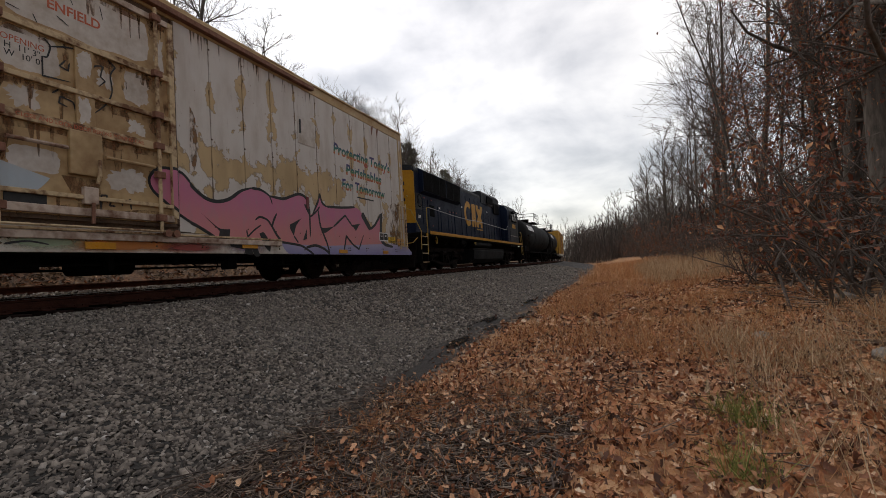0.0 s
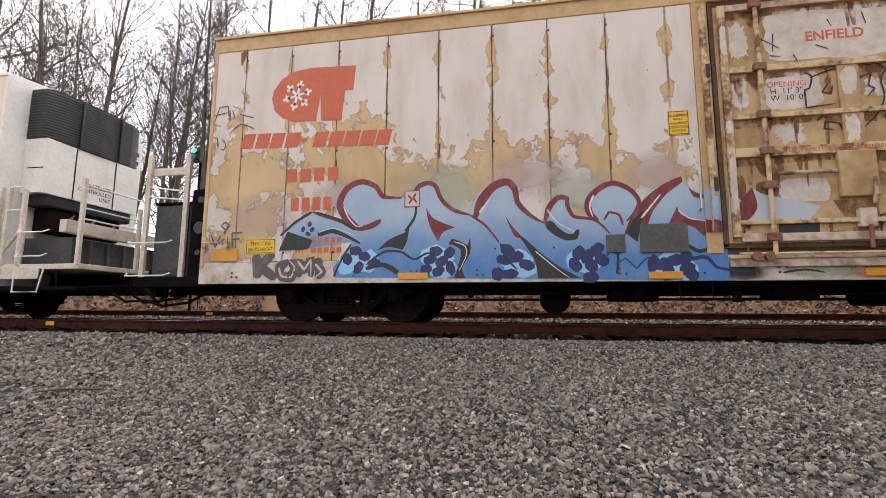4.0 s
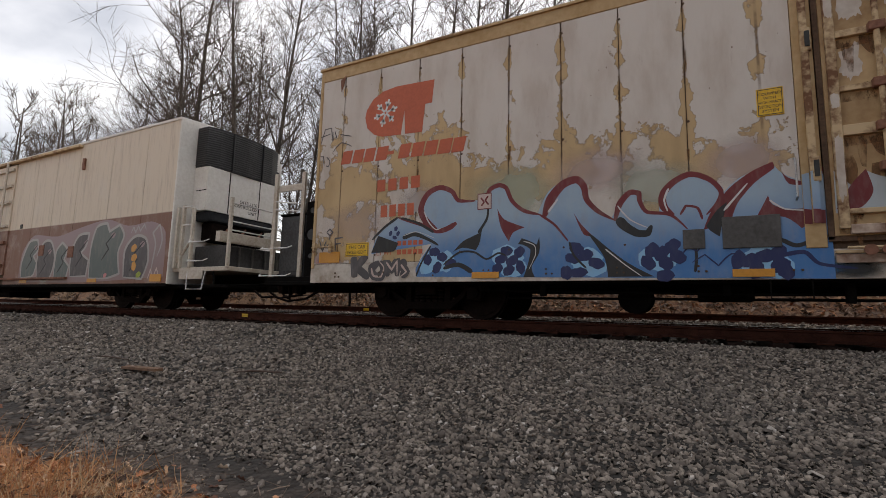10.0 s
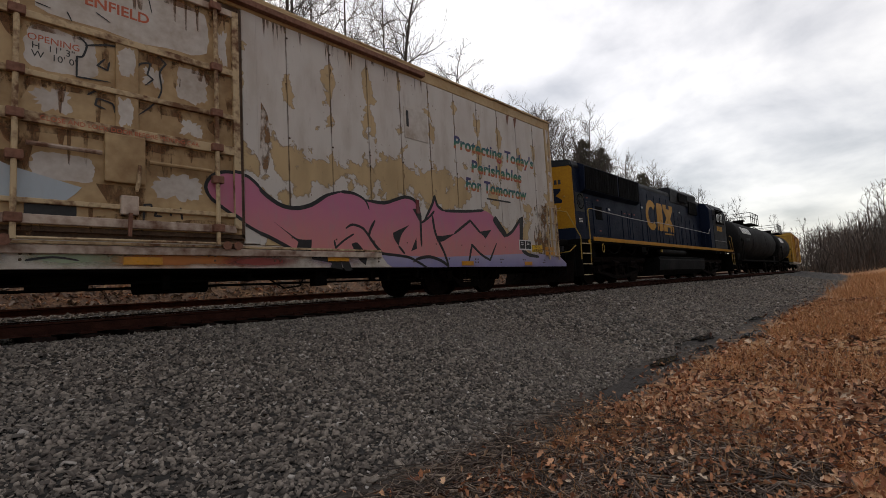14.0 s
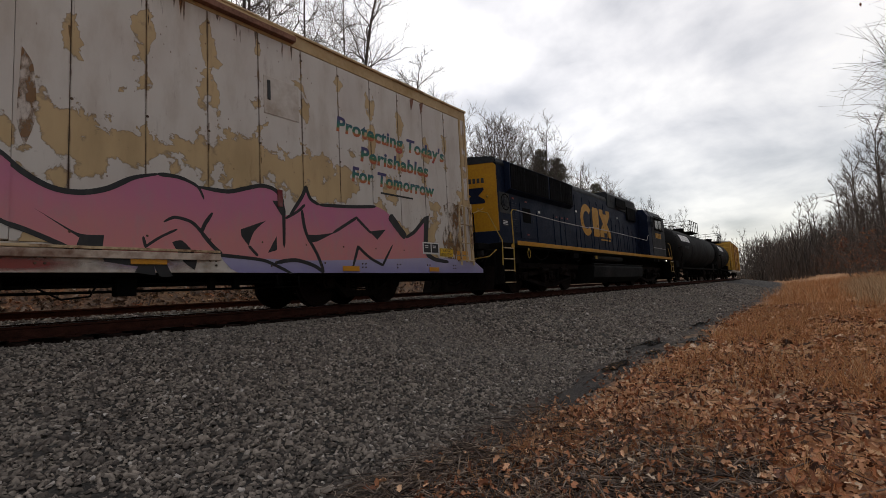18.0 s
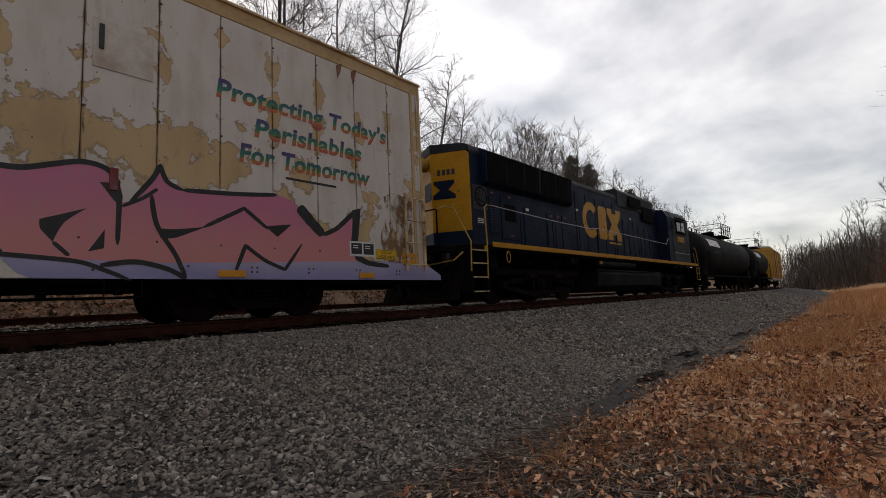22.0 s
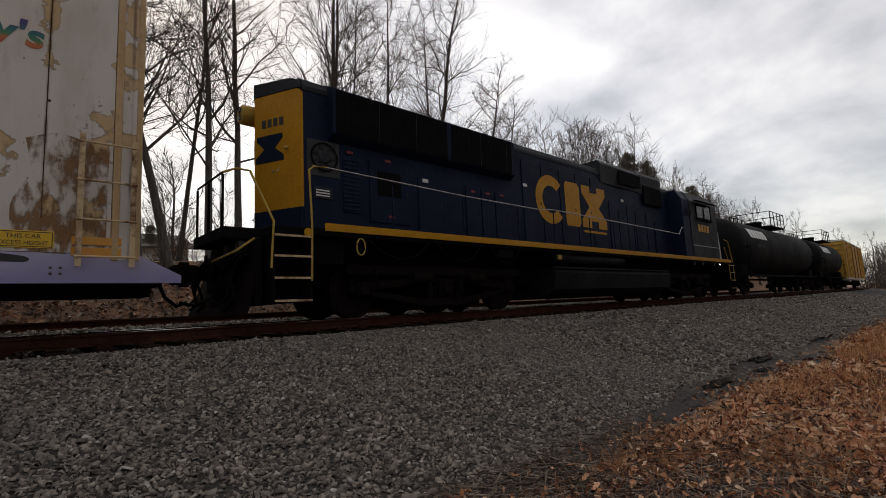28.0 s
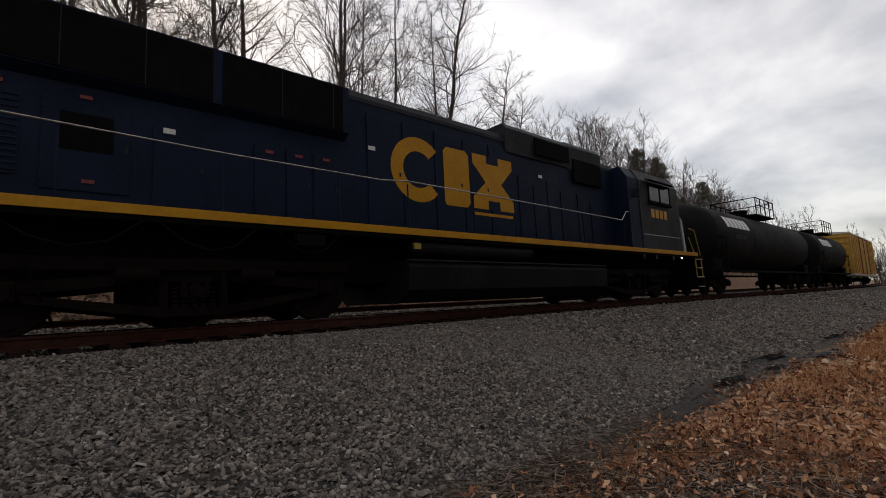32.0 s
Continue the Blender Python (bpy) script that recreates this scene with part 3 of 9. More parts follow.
# ---- scattered small pieces, joined as stuff ----
def scatter(name, verts, faces, places, scales, turns, material, label, category):
    """Copies of one small shape, joined: places (n,3), scales (n,3), turns (n,3 Euler)."""
    n, k = len(places), len(verts)
    cx, cy, cz = np.cos(turns).T
    sx, sy, sz = np.sin(turns).T
    m = np.empty((n, 3, 3))
    m[:, 0, 0], m[:, 0, 1], m[:, 0, 2] = cy * cz, sx * sy * cz - cx * sz, cx * sy * cz + sx * sz
    m[:, 1, 0], m[:, 1, 1], m[:, 1, 2] = cy * sz, sx * sy * sz + cx * cz, cx * sy * sz - sx * cz
    m[:, 2, 0], m[:, 2, 1], m[:, 2, 2] = -sy, sx * cy, cx * cy
    base = np.asarray(verts)[None] * scales[:, None, :] if np.asarray(verts).ndim == 2 else verts * scales[:, None, :]
    k = base.shape[1]
    v = np.einsum('nij,nkj->nki', m, base) + places[:, None, :]
    f = np.asarray(faces)
    fi = (f[None] + (np.arange(n) * k)[:, None, None]).reshape(-1)
    me = bpy.data.meshes.new(name)
    me.vertices.add(n * k)
    me.vertices.foreach_set("co", v.reshape(-1).astype(np.float32))
    me.loops.add(len(fi))
    me.loops.foreach_set("vertex_index", fi.astype(np.int32))
    nf = n * len(f)
    me.polygons.add(nf)
    me.polygons.foreach_set("loop_start", (np.arange(nf) * f.shape[1]).astype(np.int32))
    me.update(calc_edges=True)
    me.materials.append(material)
    return tagged(new(name, me), label, category, kind="stuff")


rs = np.random.RandomState(11)


def surface(p):
    return np.array([ground_z(x, y) for x, y in p])


BOX_V = np.array([(x, y, z) for x in (-1, 1) for y in (-1, 1) for z in (-1, 1)]) * 0.82
BOX_F = [(0, 1, 3), (0, 3, 2), (4, 6, 7), (4, 7, 5), (0, 4, 5), (0, 5, 1), (2, 3, 7), (2, 7, 6), (1, 5, 7), (1, 7, 3)]      # the buried underside is left open


def stones(name, x0, x1, y0, y1, per_m2, size, label):
    n = int((x1 - x0) * (y1 - y0) * per_m2)
    p = np.stack([rs.uniform(x0, x1, n), rs.uniform(y0, y1, n)], -1)
    edge = np.array([2.5 + 0.5 * noise.noise((x * 0.5, 3.0, 0)) for x in p[:, 0]]) + rs.exponential(0.10, n)
    keep = (p[:, 1] > edge) | (rs.rand(n) < 0.10)
    on_tie = (p[:, 1] > 7.35) & (p[:, 1] < 10.1)
    keep &= ~on_tie | (rs.rand(n) < 0.8)
    p = p[keep]
    n = len(p)
    d = size * rs.uniform(0.55, 1.35, n) * np.where(rs.rand(n) < 0.07, 1.35, 1.0)
    sc = np.stack([d * rs.uniform(0.75, 1.35, n), d * rs.uniform(0.55, 0.95, n), d * rs.uniform(0.30, 0.62, n)], -1) * 0.5
    shape = BOX_V[None] * (1 + 0.58 * (rs.rand(n, 8, 3) - 0.5) * 2)
    z = surface(p) + sc[:, 2] * rs.uniform(-0.2, 0.9, n)
    turns = np.stack([rs.normal(0, 0.55, n), rs.normal(0, 0.55, n), rs.uniform(0, 6.28, n)], -1)
    return scatter(name, shape, BOX_F, np.column_stack([p, z]), sc, turns, M_STONE, label, "ballast")


def stone_material():
    g = Graph("crushed_stone", 0.9)
    r = g.island()
    c = g.ramp(r, [(0.0, (0.042, 0.033, 0.028)), (0.3, (0.115, 0.094, 0.079)), (0.7, (0.215, 0.180, 0.150)), (0.97, (0.31, 0.262, 0.217)), (0.994, (0.48, 0.44, 0.40))])
    c = g.mix(g.step(g.noise(35.0, 5.0), 0.35, 0.7, 0.0, 0.4), c, (0.055, 0.046, 0.040))
    c = g.mix(g.step(g.noise(0.35, 3.0), 0.45, 0.7, 0.0, 0.30), c, (0.16, 0.145, 0.13))
    return g.end(c, 0.88, g.bump(g.noise(70.0, 4.0), 0.35, 0.004))


M_STONE = stone_material()
stones("ballast_stones", -5, 8, 2.0, 7.3, 1250, 0.037, "grey crushed-stone ballast heaped beside the track")
stones("ballast_stones", -16, -5, 2.0, 7.3, 430, 0.052, "grey crushed-stone ballast heaped beside the track")
stones("ballast_stones", 8, 26, 2.1, 7.3, 330, 0.056, "grey crushed-stone ballast heaped beside the track")
stones("ballast_stones", 26, 52, 2.3, 6.95, 75, 0.09, "grey crushed-stone ballast along the track")
stones("ballast_stones", -34, -16, 2.3, 6.95, 80, 0.085, "grey crushed-stone ballast along the track")
stones("ballast_stones", -16, 30, 7.3, 11.0, 60, 0.065, "grey crushed stone between the ties")
stones("ballast_stones", -24, 34, 10.7, 12.2, 150, 0.064, "pale crushed stone on the bed of the second track")

LEAF_V = np.array([(-0.5, 0, 0.0), (-0.22, 0.26, 0.10), (0.0, 0.17, 0.04), (0.25, 0.28, 0.12), (0.5, 0.0, 0.02), (0.25, -0.28, 0.13), (0.0, -0.16, 0.03), (-0.22, -0.25, 0.09), (0.02, 0, -0.02)])
FOLIAGE_V = np.array([(-0.5, 0, 0), (0, 0.32, 0.12), (0.5, 0, 0), (0, -0.32, 0.12)])
FOLIAGE_F = [(0, 1, 2), (0, 2, 3)]
LEAF_F = [(8, 0, 1), (8, 1, 2), (8, 2, 3), (8, 3, 4), (8, 4, 5), (8, 5, 6), (8, 6, 7), (8, 7, 0)]


def leaf_material(name, stops):
    g = Graph(name, 0.75)
    c = g.ramp(g.island(), stops)
    return g.end(g.mix(g.step(g.noise(60.0), 0.4, 0.7, 0.0, 0.35), c, (0.06, 0.028, 0.015)))


M_LEAF = leaf_material("dead_leaves", [(0.0, (0.03, 0.015, 0.010)), (0.30, (0.17, 0.062, 0.032)), (0.60, (0.50, 0.20, 0.090)), (0.90, (0.68, 0.42, 0.25)), (1.0, (0.72, 0.57, 0.42))])
M_LEAFRED = leaf_material("clinging_leaves", [(0.0, (0.09, 0.024, 0.014)), (0.5, (0.22, 0.065, 0.032)), (0.9, (0.38, 0.16, 0.06)), (1.0, (0.48, 0.26, 0.12))])


M_LEAFGREY = leaf_material("weathered_leaf_litter", [(0.0, (0.07, 0.046, 0.034)), (0.5, (0.19, 0.13, 0.098)), (1.0, (0.34, 0.26, 0.205))])


def leaves(x0, x1, y0, y1, n, size, lift=0.03, label="fallen brown oak and maple leaves", tilt=0.55, material=None):
    p = np.stack([rs.uniform(x0, x1, n), rs.uniform(y0, y1, n)], -1)
    keep = np.array([noise.noise((x * 0.8, y * 0.8, 7.0)) > (-0.35 if y > 5 else -0.62) for x, y in p])
    if y1 < 5:
        keep &= p[:, 1] < np.array([1.88 + 0.4 * noise.noise((x * 0.5, 3.0, 0)) for x in p[:, 0]]) + rs.exponential(0.16, n)
    p = p[keep]
    n = len(p)
    d = size * rs.uniform(0.5, 1.25, n)
    z = surface(p) + rs.uniform(0.005, lift, n)
    turns = np.stack([rs.normal(0, tilt, n), rs.normal(0, tilt, n), rs.uniform(0, 6.28, n)], -1)
    sc = np.stack([d, d * rs.uniform(0.6, 1.0, n), d * rs.uniform(0.6, 2.2, n)], -1)
    return scatter("fallen_leaves", LEAF_V, LEAF_F, np.column_stack([p, z]), sc, turns, material or M_LEAF, label, "leaves")


leaves(-7, 1.0, -2.0, 2.7, 7500, 0.085)
leaves(1.0, 9, -5.0, 2.7, 23000, 0.072, 0.06, tilt=0.75)
leaves(9, 24, -6.0, 2.6, 9000, 0.15, 0.06)
leaves(-50, -16, 14.6, 18.5, 5000, 0.26, 0.1, "grey-brown leaf litter on the bank behind the track", 0.55, M_LEAFGREY)
leaves(-16, 30, 14.5, 18.2, 13000, 0.19, 0.08, "grey-brown leaf litter on the bank behind the track", 0.55, M_LEAFGREY)
leaves(-16, 30, 14.5, 18.2, 4500, 0.19, 0.08, "brown leaf litter on the bank behind the track")

BLADE_V = np.array([(-0.5, 0, 0), (0.5, 0, 0), (0.36, 0.05, 0.5), (-0.36, 0.05, 0.5), (0.0, 0.28, 1.0)])
BLADE_F = [(0, 1, 2), (0, 2, 3), (3, 2, 4)]
M_STRAW = leaf_material("dry_grass", [(0.0, (0.33, 0.13, 0.048)), (0.5, (0.60, 0.275, 0.108)), (1.0, (0.60, 0.39, 0.21))])
M_STRAWPALE = leaf_material("pale_dry_grass", [(0.0, (0.30, 0.18, 0.09)), (0.5, (0.50, 0.34, 0.19)), (1.0, (0.64, 0.49, 0.32))])
M_GREENGRASS = leaf_material("green_grass", [(0.0, (0.09, 0.13, 0.02)), (0.6, (0.21, 0.25, 0.045)), (1.0, (0.40, 0.36, 0.12))])


def grass(centres, spread, per, h0, h1, width, material, label, lean=0.45, name="dry_grass"):
    c = np.repeat(np.asarray(centres, float), per, axis=0)
    n = len(c)
    p = c + rs.normal(0, 1, (n, 2)) * spread
    p[:, 1] -= np.array([bend(x) for x in p[:, 0]])
    z = surface(p)
    h = rs.uniform(h0, h1, n)
    sc = np.stack([np.full(n, width) * rs.uniform(0.6, 1.4, n), h, h], -1)
    turns = np.stack([rs.normal(-0.1, lean, n), rs.normal(0, lean, n), rs.uniform(0, 6.28, n)], -1)
    return scatter(name, BLADE_V, BLADE_F, np.column_stack([p, z - 0.02]), sc, turns, material, label, "grass")


def field(x0, x1, y0, y1, n, gap=0.0, seed=0.0):
    out = []
    while len(out) < n:
        x, y = rs.uniform(x0, x1), rs.uniform(y0, y1)
        if noise.noise((x * 0.45, y * 0.6, seed)) > gap:
            out.append((x, y))
    return out


leaves(1.4, 4.6, 0.3, 2.3, 700, 0.07, 0.09, "curled brown leaves over the twigs")
grass(field(6, 30, -3.2, 1.65, 900, -0.15), 0.16, 26, 0.12, 0.42, 0.008, M_STRAW, "reddish dry grass along the track")
grass(field(28, 75, -5, 1.7, 500, -0.3), 0.4, 24, 0.3, 0.8, 0.02, M_STRAW, "tall dry grass along the track")
grass(field(18, 40, -4.6, -1.4, 120, -0.3, 2.0), 0.3, 40, 0.5, 1.15, 0.012, M_STRAWPALE, "tall pale grass at the wood's edge", 0.25)
grass(field(2.2, 7.5, -3.6, -1.0, 190, -0.2, 5.0), 0.14, 22, 0.15, 0.6, 0.006, M_STRAWPALE, "pale dry stalks at the foot of the bank", 0.4)
grass(field(2.0, 7.5, -1.6, 1.85, 420, -0.1, 9.0), 0.14, 20, 0.06, 0.22, 0.005, M_STRAW, "short dry grass among the leaves", 0.8)
grass(field(-12, -2.4, 0.4, 2.0, 330, -0.1, 4.0), 0.14, 26, 0.08, 0.30, 0.007, M_STRAW, "reddish dry grass by the stones", 0.7)
grass([(-2.9, 1.75), (-3.2, 1.6), (-3.5, 1.9), (-2.7, 1.5), (-3.9, 1.6), (-4.3, 1.3), (-3.4, 1.3)], 0.14, 130, 0.10, 0.34, 0.006, M_STRAWPALE, "pale dry grass tuft", 0.7)
grass([(3.9, -0.85), (3.0, -0.58), (4.15, -0.75)], 0.07, 150, 0.12, 0.36, 0.005, M_GREENGRASS, "green grass tuft among dead leaves", 0.5, "green_grass")
grass([(3.7, 0.75), (2.2, 1.2), (4.4, 0.95)], 0.09, 70, 0.10, 0.26, 0.005, M_STRAWPALE, "pale grass tuft among dead leaves", 0.6)

TW_V = np.array([(-0.5, -0.5, 0), (-0.5, 0.5, 0), (-0.5, 0, 0.9), (0.0, -0.4, 0.5), (0.0, 0.6, 0.5), (0.0, 0.1, 1.3), (0.5, -0.3, 0), (0.5, 0.3, 0), (0.5, 0, 0.5)])
TW_F = [(0, 1, 2), (0, 3, 4), (0, 4, 1), (1, 4, 5), (1, 5, 2), (2, 5, 3), (2, 3, 0), (3, 6, 7), (3, 7, 4), (4, 7, 8), (4, 8, 5), (5, 8, 6), (5, 6, 3), (6, 8, 7)]
M_TWIG = leaf_material("dead_twigs", [(0.0, (0.03, 0.02, 0.016)), (0.45, (0.10, 0.066, 0.05)), (1.0, (0.32, 0.24, 0.18))])


def twigs(x0, x1, y0, y1, n, l0, l1, thick, label):
    p = np.stack([rs.uniform(x0, x1, n), rs.uniform(y0, y1, n)], -1)
    ln = rs.uniform(l0, l1, n)
    sc = np.stack([ln, np.full(n, thick) * rs.uniform(0.5, 1.5, n), np.full(n, thick) * rs.uniform(0.5, 1.5, n)], -1)
    turns = np.stack([rs.uniform(0, 6, n), rs.normal(0, 0.16, n), rs.uniform(0, 6.28, n)], -1)
    return scatter("twigs", TW_V, TW_F, np.column_stack([p, surface(p) + rs.uniform(0.02, 0.06, n)]), sc, turns, M_TWIG, label, "twigs")


twigs(1.3, 4.5, 0.6, 2.5, 1200, 0.08, 0.4, 0.006, "dark dead twigs and stems on the leaves")
twigs(2.0, 3.9, 0.35, 1.5, 2000, 0.06, 0.30, 0.009, "dark damp mulch of twigs and bark")
twigs(1.4, 3.2, 1.2, 2.3, 1500, 0.06, 0.30, 0.009, "dark damp mulch of twigs and bark")
twigs(3.0, 12, -4.5, 1.5, 900, 0.1, 0.45, 0.008, "dead twigs among the leaves")
twigs(-8, -1, 0.5, 2.6, 250, 0.1, 0.4, 0.006, "dead twigs among the grass")
twigs(4, 16, -7.5, -2.6, 900, 0.5, 1.6, 0.016, "brush and fallen sticks on the bank")
# a broken board and loose sticks on the stones
bm = bmesh.new()
prism(bm, [(-0.52, -0.055), (0.5, -0.06), (0.56, 0.02), (0.48, 0.06), (-0.5, 0.05)], 'z', 0.0, 0.035)
ob = tagged(new("board", mesh_of("board", bm)), "weathered brown board lying on the stones", "board")
ob.data.materials.append(M_PLANK)
ob.matrix_basis = pose(-6.75, 4.05, ground_z(-6.75, 4.05) + 0.06, 4, -3, -8)
for x, y, l, a in ((-8.1, 4.35, 0.9, 4), (-4.9, 4.4, 0.6, 35)):
    p = [(-l / 2, 0, 0.03), (-l * 0.1, 0.02, 0.045), (l / 2, 0, 0.03)]
    ob = tagged(new("stick", mesh_of("stick", rod(p, [0.006, 0.014, 0.01], 6))), "thin dead stick on the stones", "stick", "sticks")
    ob.data.materials.append(M_TWIG)
    ob.matrix_basis = pose(x, y, ground_z(x, y) + 0.04, 0, 0, a)
# muddy puddles at the edge of the stones
M_WATER = plain("shallow_muddy_water", (0.02, 0.018, 0.016), 0.06)
M_MUD = mat("wet_black_mud", (0.035, 0.027, 0.022), 0.92, dark=(0.014, 0.011, 0.010), scale=5, fine=30, bump=0.6, depth=0.03)
for x, y, a, b in ((9.9, 2.62, 0.9, 0.26), (7.05, 2.36, 0.75, 0.20), (10.9, 2.0, 1.2, 0.22), (8.6, 2.25, 0.7, 0.16), (14.2, 2.5, 1.1, 0.22), (5.3, 2.28, 0.8, 0.20), (6.2, 2.42, 0.6, 0.16)):
    for nm, k, z, m, cat_ in (("mud_patch", 1.0, 0.030, M_MUD, "mud"), ("puddle", 0.55, 0.046, M_WATER, "puddle")):
        if nm == "puddle" and x < 6.5:
            continue
        bm = bmesh.new()
        rings = []
        for q in (0.25, 0.6, 0.85, 1.0):
            ring = []
            for i in range(60):
                t = i * math.tau / 60
                c, e = math.cos(t), math.sin(t)
                r = k * q * (1 + 0.55 * noise.noise((c * 1.6 + x, e * 1.6, k)) + 0.35 * noise.noise((c * 5 + x, e * 5, k + 3.0)))
                u, v = x + a * r * c, y + b * r * e
                h = ground_z(x, y) if nm == "puddle" else ground_z(u, v)
                ring.append(bm.verts.new((u, v, h + z - (0.05 * q ** 4 if nm == "mud_patch" else 0.0))))
            rings.append(ring)
        bm.faces.new(rings[0])
        for p, q in zip(rings, rings[1:]):
            for i in range(60):
                bm.faces.new((p[i], q[i], q[(i + 1) % 60], p[(i + 1) % 60]))
        ob = tagged(new(nm, mesh_of(nm, bm)), "dark wet mud at the edge of the stones" if nm == "mud_patch" else "shallow puddle reflecting the sky", cat_, "puddles" if nm == "puddle" else "mud patches")
        ob.data.materials.append(m)

# ---- rail car building blocks ----
WHEELSETS = []        # (wheelset, its place on the truck, radius), to be rolled in motions()
CARS = []             # (car, where it stands along the track at the start)


def disc(bm, x, y0, y1, z, r0, r1=None, sides=28):
    """A wheel or drum with its axis along y."""
    r1 = r0 if r1 is None else r1
    a = [bm.verts.new((x + r0 * math.cos(k * math.tau / sides), y0, z + r0 * math.sin(k * math.tau / sides))) for k in range(sides)]
    b = [bm.verts.new((x + r1 * math.cos(k * math.tau / sides), y1, z + r1 * math.sin(k * math.tau / sides))) for k in range(sides)]
    bm.faces.new(a[::-1])
    bm.faces.new(b)
    for k in range(sides):
        bm.faces.new((a[k], a[(k + 1) % sides], b[(k + 1) % sides], b[k]))
    return bm


def wheelset_mesh(r):
    bm = bmesh.new()
    tube(bm, [(0, -1.02, 0), (0, 1.02, 0)], 0.085, 12)
    for s in (-1, 1):
        disc(bm, 0, s * 0.66, s * 0.70, 0, r + 0.025)
        disc(bm, 0, s * 0.70, s * 0.79, 0, r)
        disc(bm, 0, s * 0.79, s * 0.80, 0, r - 0.06, r - 0.075)
        disc(bm, 0, s * 0.80, s * 0.83, 0, 0.16, 0.13, 16)
        for k in range(6):
            a = k * math.tau / 6
            disc(bm, 0.21 * math.cos(a), s * 0.80, s * 0.812, 0.21 * math.sin(a), 0.03, 0.03, 8)
    bmesh.ops.recalc_face_normals(bm, faces=bm.faces)
    return mesh_of("wheelset", bm)


def truck(car, x, r=0.457, half=0.89, axles=2):
    """A two- or three-axle truck: bolster with side frames, springs and wheelsets under it."""
    bm = bmesh.new()
    box(bm, -0.2, 0.2, -1.15, 1.15, 0.42, 0.72, 0.03)
    box(bm, -0.32, 0.32, -0.35, 0.35, 0.66, 0.80, 0.02)
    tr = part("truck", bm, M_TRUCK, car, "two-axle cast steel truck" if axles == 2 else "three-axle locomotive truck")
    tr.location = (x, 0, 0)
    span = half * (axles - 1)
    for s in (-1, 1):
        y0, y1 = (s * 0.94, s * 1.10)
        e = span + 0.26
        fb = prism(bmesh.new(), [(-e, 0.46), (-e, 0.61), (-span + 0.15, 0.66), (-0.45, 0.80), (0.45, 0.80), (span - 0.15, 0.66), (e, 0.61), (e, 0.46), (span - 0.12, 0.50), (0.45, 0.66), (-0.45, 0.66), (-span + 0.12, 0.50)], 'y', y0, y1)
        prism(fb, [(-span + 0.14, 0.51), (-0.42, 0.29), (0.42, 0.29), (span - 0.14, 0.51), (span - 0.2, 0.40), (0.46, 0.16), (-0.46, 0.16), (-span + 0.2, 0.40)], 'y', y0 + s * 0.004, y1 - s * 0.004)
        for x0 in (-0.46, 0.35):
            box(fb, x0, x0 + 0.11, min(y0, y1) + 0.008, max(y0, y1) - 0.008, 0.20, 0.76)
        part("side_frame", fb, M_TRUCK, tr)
        for k in range(-2, 3):
            if truck.spring is None:
                sb = bmesh.new()
                for j in range(5):
                    tube(sb, [(0, 0, j * 0.062), (0, 0, j * 0.062 + 0.034)], 0.055, 10)
                truck.spring = mesh_of("spring", sb)
                truck.spring.materials.append(M_WHEEL)
            sp = new("spring", truck.spring)
            sp.parent = tr
            sp.location = (k * 0.125, s * 1.03, 0.30)
        for k in range(axles):
            ax = (k - (axles - 1) / 2) * half * 2
            bb = bmesh.new()
            box(bb, ax - 0.14, ax + 0.14, s * 1.06 - 0.09, s * 1.06 + 0.09, r - 0.13, r + 0.13, 0.03)
            disc(bb, ax, s * 1.06, s * 1.19, r, 0.115, 0.10, 16)
            part("axle_box", bb, M_TRUCK, tr)
    for k in range(axles):
        ax = (k - (axles - 1) / 2) * half * 2
        if r not in truck.meshes:
            truck.meshes[r] = wheelset_mesh(r)
            truck.meshes[r].materials.append(M_WHEEL)
        ws = new("wheelset", truck.meshes[r])
        ws.parent = tr
        WHEELSETS.append((ws, (ax, 0, r), r))
    return tr


truck.meshes, truck.spring = {}, None


def coupler(car, x, way, z=0.86, ln=1.0):
    def at(a, b):
        return sorted((x + way * a * ln, x + way * b * ln))
    bm = bmesh.new()
    box(bm, *at(0, 0.75), -0.09, 0.09, z - 0.09, z + 0.09, 0.02)
    box(bm, *at(0.62, 0.98), -0.16, 0.14, z - 0.16, z + 0.16, 0.05)
    tube(bm, [(x + way * 0.88 * ln, -0.1, z - 0.2), (x + way * 0.88 * ln, -0.1, z + 0.2)], 0.05, 8)
    part("coupler", bm, M_TRUCK, car)
    hose = [(x + way * 0.2 * ln, -0.35, z - 0.1), (x + way * 0.4 * ln, -0.33, z - 0.38), (x + way * 0.72 * ln, -0.22, z - 0.52), (x + way * 1.0 * ln, -0.1, z - 0.46)]
    part("brake_hose", rod(hose, 0.028), M_UNDER, car)


def text_mesh(body, size, material, parent, x, z, y=-1.625, name="lettering", align='LEFT', bold=0.0, shear=0.0, stretch=1.0, spacing=1.0):
    """Upright lettering on a wall that faces -y."""
    cu = bpy.data.curves.new(name, 'FONT')
    cu.body, cu.size, cu.align_x, cu.offset, cu.shear, cu.space_character = body, size, align, bold, shear, spacing
    cu.extrude = 0.001
    cu.resolution_u = 3
    tmp = bpy.data.objects.new(name, cu)
    scene.collection.objects.link(tmp)
    bpy.context.view_layer.update()
    me = bpy.data.meshes.new_from_object(tmp.evaluated_get(bpy.context.evaluated_depsgraph_get()))
    bpy.data.objects.remove(tmp)
    me.transform(pose(x, y, z, 90, 0, 0) @ Matrix.Diagonal((stretch, 1, 1, 1)))
    me.materials.clear()
    me.materials.append(material)
    me.name = name
    ob = new(name, me)
    ob.parent = parent
    return ob


